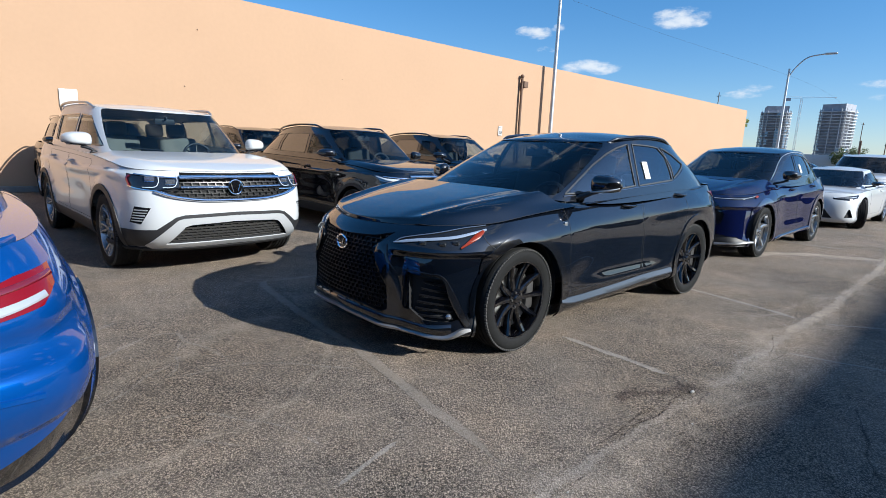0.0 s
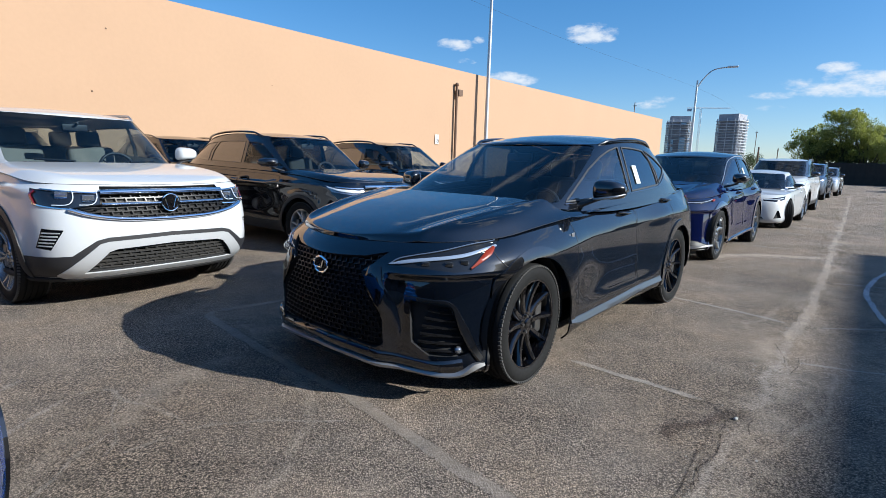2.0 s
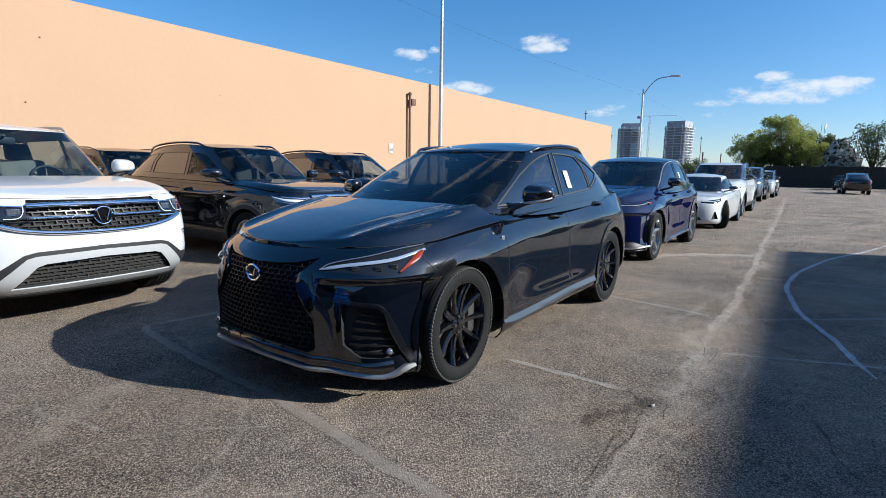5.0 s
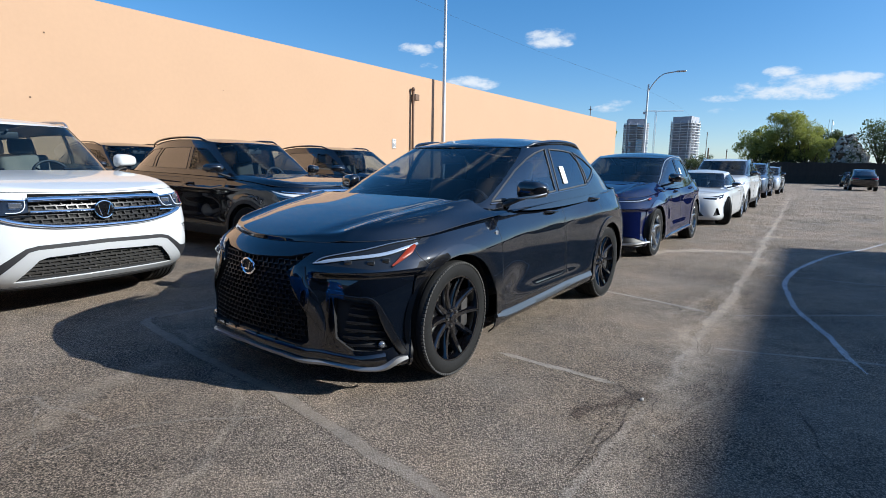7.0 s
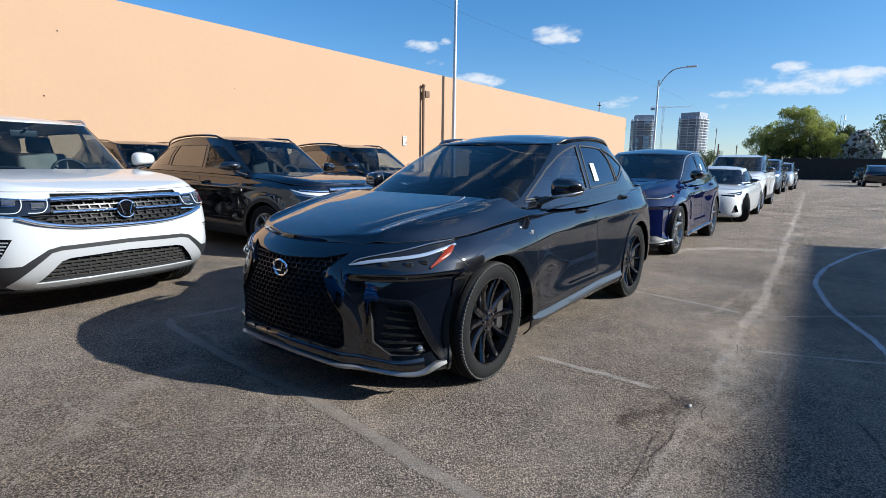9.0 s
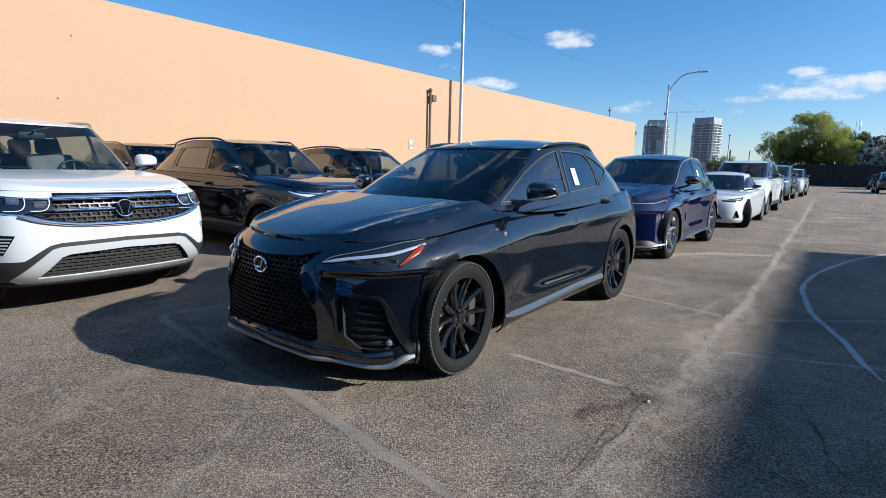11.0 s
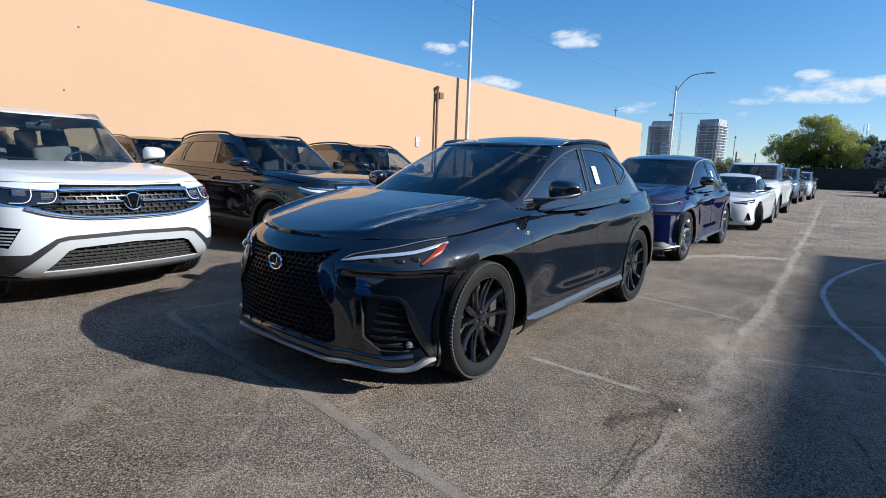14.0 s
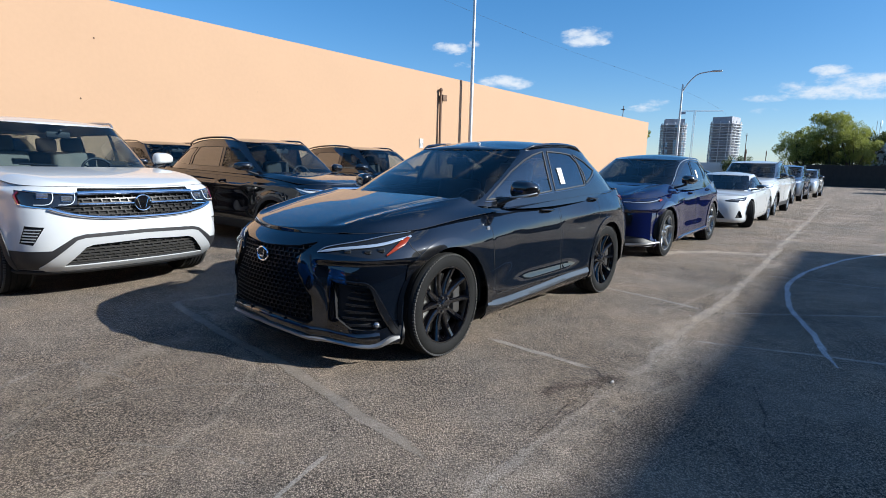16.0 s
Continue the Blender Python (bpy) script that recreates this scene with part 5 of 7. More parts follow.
def near_crossover():
    wb = 2.69
    sh = crossover_sheets(wb)
    wins = CROSSOVER_WINS
    xyz = [0, 1, 2]
    front = [("grille-c", [1, 2], 0, 3, [(0, .782), (.15, .79), (.30, .80), (.43, .832), (.37, .765), (.31, .717), (.42, .576), (.465, .47), (.475, .335), (.43, .308), (.27, .33), (0, .345)], "dark", -.05, True),
             ("headlight", xyz, 0.8, 3.9, [(2.106, .458, .767), (2.045, .51, .815), (1.908, .655, .849), (1.745, .735, .877), (1.638, .766, .894), (1.55, .797, .902), (1.666, .822, .838), (1.837, .806, .743), (1.912, .763, .741), (2.011, .647, .758), (2.072, .538, .764)], "lens", -.006, True),
             ("side_vent", xyz, 0.8, 3.6, [(2.062, .583, .59), (1.925, .75, .555), (1.87, .81, .40), (1.835, .84, .305), (1.88, .81, .285), (2.0, .68, .29), (2.06, .60, .36)], "dark", -.045, True),
             ("tail_lamp", xyz, 6.5, 10, [(-1.76, .88, 1.075), (-2.10, .83, 1.10), (-2.25, .50, 1.10), (-2.28, .0, 1.10), (-2.31, .0, 1.04), (-2.27, .5, 1.03), (-2.06, .87, 1.01)], "red_lens", .008, True)]
    c = car("crossover", "gloss black crossover with a mesh grille, parked in the aisle", sh, wb, M["black_paint"], lot(4.28, 3.04, 0, 178.7), 0.37, 0.272, 0.235, 0.81, 10, "single", "rim_black",
            doors=([(.82, 1.02), (.835, .62), (.80, .36), (-.30, .36), (-.32, 1.08)], [(-.35, 1.08), (-.33, .36), (-.80, .37), (-.87, .52), (-1.05, .78), (-1.10, 1.09)]), windows=wins, front=front, steer=2, arch=0.06, trim="plastic", tint="film_light", rear_tint="film", detail=1.5, pillar_mat="black_paint", gap=.003)
    r, low, cab, deck = c["root"], c["low"], c["cabin"], c["deck"]
    wing_mirror(c, .47, .98, 1.150, M["gloss_black"])
    roof_rails(c, 2.95, 3.0, 5.95, 0.022)
    handles(c, [(-.11, .967), (-1.015, 1.043)], M["black_paint"])
    # bright lip under the nose, rising and widening at its ends
    p, n = on(low, low.near(np.array([(2.237, 0, .263), (2.212, .269, .246), (2.158, .429, .232), (2.065, .60, .212), (1.943, .783, .207), (1.85, .853, .228), (1.79, .878, .236)]), 0, 4), 60)
    ribbon("front_lip", p, n, np.interp(np.linspace(0, 1, 60), (0, .45, .7, .85, 1), (.022, .024, .030, .040, .022)), .020, M["lip_metal"], r, "brushed silver lip", "both")
    # black splitter ledge with upright fins above the lip
    p, n = on(low, low.near(np.array([(2.236, 0, .305), (2.212, .27, .290), (2.15, .45, .272), (2.03, .68, .245), (1.90, .82, .250)]), 0, 4), 40)
    ribbon("splitter", p, n, .050, .012, M["gloss_black"], r, "gloss black splitter", "both")
    for y, z in ((.10, .322), (.25, .315), (.40, .30)):
        p, n = on(low, low.inv([(y, z - .02), (y + .012, z + .015)], [1, 2], 0, 3))
        ribbon("splitter_fin", p, n, .004, .014, M["gloss_black"], r, "", "pair")
    # sill trim
    p, n = on(low, low.near(np.array([(.93, .95, .300), (.55, .92, .290), (.10, .92, .300), (-.35, .92, .322), (-.82, .93, .335)]), 3, 7), 40)
    n = n + np.array([0, 0, .55])
    n /= np.linalg.norm(n, axis=1, keepdims=True)
    ribbon("sill_trim", p, n, np.interp(np.linspace(0, 1, 40), (0, .08, .6, 1), (.025, .055, .065, .055)), .018, M["sill_blue"], r, "satin grey-blue sill trim", "pair")
    # lamp guides in the headlamp, amber reflector, projectors
    p, n = on(low, low.near(np.array([(2.101, .462, .772), (2.02, .589, .797), (1.847, .747, .818), (1.716, .795, .842), (1.62, .815, .862)]), .8, 3.9), 40)
    ribbon("light_guide", p, n, np.interp(np.linspace(0, 1, 40), (0, .12, .5, 1), (.006, .020, .022, .014)), .005, M["guide_white"], r, "white light guide", "pair")
    p, n = on(low, low.near(np.array([(2.101, .462, .774), (2.05, .512, .806), (1.908, .655, .838), (1.745, .735, .866), (1.60, .79, .888)]), .8, 3.9), 40)
    ribbon("lamp_rim", p, n, np.interp(np.linspace(0, 1, 40), (0, .2, 1), (.004, .008, .005)), .003, M["lamp_blue"], r, "pale inner rim of the lamp", "pair")
    p, n = on(low, low.near(np.array([(1.645, .815, .853), (1.70, .812, .815), (1.76, .808, .788), (1.828, .802, .757)]), .8, 3.9), 16)
    ribbon("amber_reflector", p, n, np.interp(np.linspace(0, 1, 16), (0, .3, 1), (.018, .040, .010)), .008, M["amber"], r, "amber reflector", "pair")
    for at in ((2.0, .625, .778), (1.92, .72, .778), (1.85, .765, .785)):
        p, n = on(low, low.near(np.array([at]), .8, 3.9))
        for s in (1, -1):
            bm = bmesh.new()
            box(bm, (.05, .045, .026), Matrix.Translation((p[0][0] - .020, s * (p[0][1] - .006), p[0][2])) @ Matrix.Rotation(s * radians(35), 4, "Z"), .008)
            part("headlamp_projector", bm, M["lamp_smoke"], r)
    # woven grille
    vs, fs = [], []
    poly = np.array([(0, .775), (.15, .782), (.30, .79), (.41, .822), (.36, .765), (.300, .715), (.41, .576), (.452, .47), (.462, .345), (.42, .318), (.27, .34), (0, .355)])

    def stick(y0, z0, y1, z1, w):
        mid = np.array([((y0 + y1) / 2, (z0 + z1) / 2)])
        if not inside(poly, abs(mid) * [1, 1])[0]:
            return
        q = low.inv([(abs(y0), z0), (abs(y1), z1)], [1, 2], 0, 3)
        p, n = on(low, q)
        p[:, 1] *= np.sign([y0 or 1, y1 or 1])
        n[:, 1] *= np.sign([y0 or 1, y1 or 1])
        d = p[1] - p[0]
        s = np.cross(d, n[0])
        s = s / np.linalg.norm(s) * w
        k = len(vs)
        for a in (0, 1):
            for o, h in ((-1, -.028), (-.6, -.012), (.6, -.012), (1, -.028)):
                vs.append(p[a] + s * o + n[a] * h)
        fs.extend([(k, k + 1, k + 5, k + 4), (k + 1, k + 2, k + 6, k + 5), (k + 2, k + 3, k + 7, k + 6)])
    for i in range(19):
        z = .335 + i * .028
        for j in range(-13, 13):
            y = j * .044 + (i % 2) * .022
            stick(y, z, y + .030, z + .003, .0055)
            stick(y + .030, z + .003, y + .022, z + .028, .004)
    tagged(mesh_object("grille_mesh", vs, fs, M["grille_black"], r, "woven gloss black grille mesh"), kind="stuff")
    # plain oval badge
    p, n = on(low, low.inv([(0, .715)], [1, 2], 0, 2))
    bm = bmesh.new()
    ring = [(p[0][0] + .004, .062 * math.cos(a), p[0][2] + .046 * math.sin(a)) for a in np.linspace(0, math.tau, 29)]
    tube(bm, ring, .007, 8)
    part("badge_ring", bm, M["chrome"], r, "chrome oval badge")
    bm = bmesh.new()
    bmesh.ops.create_cone(bm, cap_ends=True, segments=28, radius1=.056, radius2=.05, depth=.012, matrix=Matrix.Translation((p[0][0] - .004, 0, p[0][2])) @ Matrix.Diagonal((1, 1, .78, 1)) @ Matrix.Rotation(radians(90), 4, "Y"))
    part("badge_plate", bm, M["gloss_black"], r)
    bm = bmesh.new()
    tube(bm, [(p[0][0] + .008, .028, p[0][2] + .03), (p[0][0] + .008, .012, p[0][2] - .016), (p[0][0] + .008, -.034, p[0][2] - .016)], .0055, 6)
    part("badge_stroke", bm, M["chrome"], r)
    # vent louvres and frame, grille blade, fog lamp, fender badge
    for k in range(6):
        z = .32 + .042 * k
        p, n = on(low, low.near(np.array([(2.05 - .02 * k, .62, z), (1.95, .74, z - .008), (1.87, .81, z - .014)]), 1, 3.6), 12)
        ribbon("vent_fin", p, n, .012, .012, M["grille_black"], r, "", "pair", lift=-.03)
    p, n = on(low, low.near(np.array([(2.08, .56, .605), (1.99, .68, .590), (1.925, .755, .570), (1.88, .81, .44), (1.835, .85, .33), (1.80, .87, .26)]), 1, 3.7), 40)
    ribbon("vent_frame", p, n, np.interp(np.linspace(0, 1, 40), (0, .4, .6, 1), (.012, .020, .05, .045)), .016, M["gloss_black"], r, "", "pair")
    p, n = on(low, low.near(np.array([(2.12, .385, .745), (2.14, .40, .66), (2.13, .465, .56), (2.115, .515, .47), (2.10, .54, .40)]), .5, 3), 30)
    ribbon("grille_blade", p, n, np.interp(np.linspace(0, 1, 30), (0, .15, .55, .8, 1), (.07, .10, .10, .06, .02)), .012, M["black_paint"], r, "", "pair")
    p, n = on(low, low.near(np.array([(1.901, .789, .314)]), 1, 3.7))
    for s in (1, -1):
        bm = bmesh.new()
        bmesh.ops.create_uvsphere(bm, u_segments=16, v_segments=8, radius=.022, matrix=Matrix.Translation((p[0][0] - .012, s * (p[0][1] - .012), p[0][2])))
        part("fog_lamp", bm, M["clear_lamp"], r)
        bm = bmesh.new()
        q, _ = on(low, low.inv([(.875, .872)], [0, 2], 3, 5))
        box(bm, (.035, .004, .038), Matrix.Translation((q[0][0], s * (q[0][1] + .002), q[0][2])), .002, 1)
        part("fender_badge", bm, M["satin"], r)
    p, n = on(low, low.near(np.array([(1.66, .822, .836), (1.655, .865, .79), (1.60, .905, .745), (1.56, .93, .72)]), 1.5, 4.2), 16)
    ribbon("bumper_seam", p, n, .005, .0012, M["dark"], r, "gap between wing and bumper", "pair")
    ring = [(-1.80 + .085 * math.cos(a), .93 + .075 * math.sin(a)) for a in np.linspace(0, math.tau, 25)[:-1]]
    p, n = on(low, low.inv(ring, [0, 2], 5.5, 9))
    ribbon("fuel_flap", p, n, .006, .0015, M["dark"], r, "round fuel flap gap", "left", closed=True)
    bm = bmesh.new()
    for s, a in ((.42, .10), (-.12, -.42)):
        tube(bm, spline([(1.11, s, 1.065), (1.07, (s + a) / 2, 1.075), (1.03, a, 1.085)], 8), .009, 6)
    part("wiper", bm, M["plastic"], r)
    q, nn = on(cab, cab.inv([(-.435, 1.266)], [0, 2], 3, 7))
    bm = bmesh.new()
    box(bm, (.085, .002, .16), Matrix.Translation(Vector(q[0]) + Vector(nn[0]) * .003) @ Vector((0, 1, 0)).rotation_difference(Vector(nn[0])).to_matrix().to_4x4())
    part("window_label", bm, M["paper"], r, "white paper label on the rear door glass")
    # satin strip along the foot of the side glass
    p, n = on(cab, cab.inv([(.72, 1.058), (.25, 1.085), (-.20, 1.118), (-.62, 1.142), (-.93, 1.168), (-1.25, 1.272)], [0, 2], 2.7, 7.9), 40)
    ribbon("belt_trim", p, n, .012, .006, M["dark_chrome"], r, "dark bright strip under the side glass", "pair")
    return c


def suv_side(sx, sy, sz):
    """Pressed forms of a boxy body: flared arches, a shoulder line over the handles, a hollow along the doors."""
    def press(p):
        x, y, z = p[:, 0] / sx, np.abs(p[:, 1]) / sy, p[:, 2] / sz
        s, out = np.sign(p[:, 1]), np.zeros_like(p)
        dy = np.zeros(len(p))
        for xw in (1.49, -1.49):
            r = np.maximum(np.hypot(x - xw, z - .38), np.abs(x - xw) * 1.12)
            dy += .022 * (1 - ramp(.50, .60, r))
        along = ramp(-2.2, -1.9, x) * (1 - ramp(1.9, 2.2, x))
        line = 1.0 + .012 * np.cos((x + 1.49) * 2.1)
        dy += along * (.016 * ramp(-.10, 0, z - line) - .034 * ramp(0, .035, z - line))
        dy -= .016 * hump(z, .72, .15) * ramp(-1.0, -.5, x) * (1 - ramp(.5, 1.0, x))
        out[:, 1] = s * dy * ramp(.6, .82, y)
        return out
    return press


def suv_sheets(sx=1.0, sy=1.0, sz=1.0, bow=1.0, lean=0.0):
    """A tall boxy sport utility body; the factors scale it."""
    wb = 2.98
    q = lambda *v: tuple(a * bow for a in v)
    low = [row(2.30, q(.03, .10, .36), .88, .93, .92, .93, .88, -2.42, (.02, .08, .30), (.27, .27, .26, .28, .28, .34, .36), wb),
           row(2.42, q(.03, .10, .36), .95, .99, .955, .99, .95, -2.52, (.02, .08, .30), (.36, .36, .36, .38, .38, .44, .46), wb),
           row(2.46, q(.03, .10, .34), .955, .99, .97, .99, .96, -2.56, (.02, .08, .30), (.52, .52, .54, .55, .56, .62, .64), wb),
           row(2.46, q(.03, .10, .33), .95, .985, .975, .985, .96, -2.58, (.02, .08, .30), (.70, .70, .76, .76, .78, .82, .84), wb),
           row(2.44, q(.03, .11, .35), .945, .98, .972, .98, .95, -2.58, (.02, .09, .32), (.88, .88, .94, .94, .96, 1.0, 1.02), wb),
           row(2.41, q(.03, .12, .37), .93, .965, .958, .965, .94, -2.55, (.02, .09, .32), (.99, 1.0, 1.06, 1.08, 1.10, 1.12, 1.14), wb),
           row(2.35, q(.03, .13, .40), .90, .93, .925, .93, .90, -2.48, (.02, .10, .34), (1.045, 1.055, 1.13, 1.18, 1.20, 1.22, 1.22), wb)]
    g0 = row(1.30, (.03, .12, .36), .80, .88, .89, .88, .80, -2.42, (.02, .08, .32), (1.17, 1.16, 1.15, 1.18, 1.19, 1.20, 1.20), wb, (.55, -.4, -1.4))
    g3 = row(.48, (.02, .07, .22), .68, .725, .74, .725 - .05 * lean, .66 - .08 * lean, -2.12 + .20 * lean, (.02, .07, .28), (1.675, 1.69, 1.73, 1.75, 1.735 - .05 * lean, 1.65 - .05 * lean, 1.62 - .05 * lean), wb, (.0, -.7, -1.5 + .08 * lean))
    edge = np.array(low[-1])
    top = np.interp(-edge[:, 0], (-2.36, -2.2, -1.95, -1.5, 0, 2.5), (1.055, 1.10, 1.145, 1.19, 1.28, 1.24))
    k = np.array([sx, sy, sz])
    deck = [q * k for q in flat_top(edge, top)]
    low, g0, g3 = np.array(low) * k, np.array(g0) * k, np.array(g3) * k
    return dict(low=Surf(low, press=suv_side(sx, sy, sz)), deck=Surf(deck, True), cabin=Surf(cabin_net(g0, g3)),
                roof=Surf(cap_of(g3, np.array((0, .012, .02, .035, .042, .045, .042, .035, .02, .01, 0)) * sz), True))


def scaled(polys, sx, sz):
    return tuple([(x * sx, z * sz) for x, z in p] for p in polys)


SUV_WINS = ([(.80, 1.25), (.50, 1.43), (.24, 1.585), (-.10, 1.61), (-.12, 1.265), (.4, 1.25)], [(-.21, 1.265), (-.18, 1.61), (-1.12, 1.605), (-1.16, 1.28)], [(-1.26, 1.285), (-1.22, 1.60), (-1.86, 1.57), (-2.02, 1.40), (-1.9, 1.31)])
SUV_DOORS = ([(.92, 1.10), (1.0, .75), (.94, .45), (-.14, .45), (-.16, 1.13)], [(-.20, 1.13), (-.18, .45), (-.98, .46), (-1.03, .60), (-1.22, .86), (-1.24, 1.15)])
SLOPED_WINS = SUV_WINS[:1] + ([(-.21, 1.265), (-.18, 1.61), (-1.0, 1.605), (-1.14, 1.45), (-1.18, 1.28)], [(-1.27, 1.285), (-1.24, 1.45), (-1.10, 1.60), (-1.50, 1.57), (-1.82, 1.44), (-1.94, 1.34), (-1.6, 1.30)])
XYZ = [0, 1, 2]


def disc_at(name, c, at, radius, depth, material, tilt=0.0):
    """A flat round piece facing forward, with both sides' copies when off the middle."""
    for s in ((1,) if abs(at[1]) < 1e-3 else (1, -1)):
        bm = bmesh.new()
        bmesh.ops.create_cone(bm, cap_ends=True, segments=26, radius1=radius, radius2=radius * .9, depth=depth, matrix=Matrix.Translation((at[0], s * at[1], at[2])) @ Matrix.Rotation(s * radians(tilt), 4, "Z") @ Matrix.Rotation(radians(90), 4, "Y"))
        part(name, bm, M[material], c["root"])


def cells(c, name, poly, y1, z0, z1, dy, dz, material, depth=-.02, thick=.010):
    """A joined field of staggered grille ribs inside an outline in front view."""
    low, vs, fs = c["low"], [], []
    poly = np.array(poly)
    segs = []
    rows = int((z1 - z0) / dz)
    for i in range(rows + 1):
        for j in range(-int(y1 / dy) - 1, int(y1 / dy) + 2):
            y, z = (j + .5 * (i % 2)) * dy, z0 + i * dz
            for a, b in (((y, z), (y + dy * .62, z)), ((y + dy * .62, z), (y + dy * .5, z + dz)), ((y + dy * .62, z), (y + dy, z + dz * .12))):
                m = np.array([(abs((a[0] + b[0]) / 2), (a[1] + b[1]) / 2)])
                if inside(poly, m)[0]:
                    segs.append((a, b))
    if not segs:
        return
    q = np.array(segs).reshape(-1, 2)
    uv = low.inv(np.abs(q) * [1, 1], [1, 2], 0, 3)
    p, n = on(low, uv)
    sg = np.where(q[:, 0] < 0, -1, 1)
    p[:, 1] *= sg
    n[:, 1] *= sg
    for i in range(0, len(p), 2):
        d = p[i + 1] - p[i]
        s = np.cross(d, n[i])
        s = s / (np.linalg.norm(s) + 1e-9) * thick
        k = len(vs)
        for a in (i, i + 1):
            for o, h in ((-.6, depth - .02), (-.5, depth), (.5, depth), (.6, depth - .02)):
                vs.append(p[a] + s * o + n[a] * h)
        fs.extend([(k, k + 1, k + 5, k + 4), (k + 1, k + 2, k + 6, k + 5), (k + 2, k + 3, k + 7, k + 6)])
    tagged(mesh_object(name, vs, fs, M[material], c["root"]), kind="stuff")


def suv_front(c, bars, trim, badge=True, k=(1.0, 1.0, 1.0), up=0.0, lamps=True):
    """Chrome grille bars, lamps and badge of the boxy body."""
    low, r, k = c["low"], c["root"], np.array(k)
    for name, pts, w in bars:
        p, n = on(low, low.near(np.array(pts) * k, 0, 3.2), 36)
        full = np.vstack([(p * (1, -1, 1))[::-1][:-1], p]) if abs(p[0][1]) < .01 else None
        for q in ([full] if full is not None else [p, p * (1, -1, 1)]):
            bm = bmesh.new()
            tube(bm, [tuple(a + np.array((.010, 0, 0))) for a in q], w, 10, .7)
            part(name, bm, M["chrome"], r, "polished chrome grille bar")
    p, n = on(low, low.near(np.array([(2.41, .55, 1.0 + up * .5), (2.35, .72, 1.005 + up * .8), (2.14, .90, 1.015 + up)]) * k, 0.5, 3.6), 24)
    ribbon("lamp_brow", p, n, .014, .006, M["chrome"], r, "", "pair", lift=.002)
    for y in (.60, .755) if lamps else ():
        z = .950 if y < .7 else .965 + up * .2
        p, n = on(low, low.inv([(y * k[1], z * k[2])], [1, 2], 0.5, 3.4))
        turn = 10 if y < .7 else 28
        for s in (1, -1):
            m = Matrix.Translation((p[0][0] + .002, s * p[0][1], p[0][2])) @ Matrix.Rotation(s * radians(turn), 4, "Z")
            bm = bmesh.new()
            box(bm, (.016, .085, .044), m, .007, 2)
            part("headlamp_projector", bm, M["projector"], r, "dark projector lens")
            bm = bmesh.new()
            box(bm, (.012, .085, .010), m @ Matrix.Translation((.004, 0, -.028)), .003, 1)
            part("lamp_bezel", bm, M["chrome"], r)
    for y in (.535, .685) if lamps else ():
        p, n = on(low, low.inv([(y * k[1], (.99 + up * .3) * k[2]), ((y + .008) * k[1], .945 * k[2]), ((y + .045) * k[1], .898 * k[2]), ((y + .13) * k[1], .893 * k[2])], [1, 2], .5, 3.4), 24)
        ribbon("light_guide", p, n, .007, .005, M["lamp_white"], r, "pale light guide", "pair", lift=.003)
    if lamps:
        p, n = on(low, low.near(np.array([(2.43, .53, .872), (2.37, .73, .872), (2.20, .88, .888), (2.10, .94, .91)]) * k, .5, 3.6), 24)
        ribbon("lamp_sill", p, n, .012, .006, M["chrome"], r, "", "pair", lift=.002)
    if lamps:
        p, n = on(low, low.near(np.array([(2.10, .925, .985 + up * .8), (2.07, .94, .945 + up * .5), (2.12, .93, .905)]) * k, 1.5, 3.8), 10)
        ribbon("amber_reflector", p, n, .02, .006, M["red_dark"], r, "dark amber reflector", "pair", lift=.002)
    else:
        p, n = on(low, low.near(np.array([(2.40, .60, .945), (2.34, .74, .95), (2.18, .90, .968), (2.02, .95, 1.0)]) * k, .5, 3.8), 20)
        ribbon("light_guide", p, n, np.interp(np.linspace(0, 1, 20), (0, .3, 1), (.018, .040, .008)), .005, M["lamp_white"], r, "pale light guide", "pair", lift=.004)
    if badge:
        p, n = on(low, low.inv([(0, .895 * k[2])], [1, 2], 0, 2))
        disc_at("badge_plate", c, (p[0][0] + .012, 0, p[0][2]), .072, .02, "gloss_black")
        bm = bmesh.new()
        tube(bm, [(p[0][0] + .024, .074 * math.cos(a), p[0][2] + .074 * math.sin(a)) for a in np.linspace(0, math.tau, 29)], .007, 8)
        part("badge_ring", bm, M["chrome"], r, "chrome badge ring")
        bm = bmesh.new()
        for pts in ([(.05, .05), (.025, -.055), (0, .0), (-.025, -.055), (-.05, .05)],):
            tube(bm, [(p[0][0] + .026, a, p[0][2] + b) for a, b in pts], .006, 6)
        part("badge_stroke", bm, M["chrome"], r)


BARS = [("grille_bar", [(2.43, 0, 1.022), (2.41, .30, 1.024), (2.39, .53, 1.028)], .032), ("grille_bar", [(2.46, .08, .905), (2.44, .30, .905), (2.42, .53, .91)], .016),
        ("grille_bar", [(2.46, 0, .765), (2.44, .35, .775), (2.40, .60, .815), (2.33, .74, .865)], .026)]


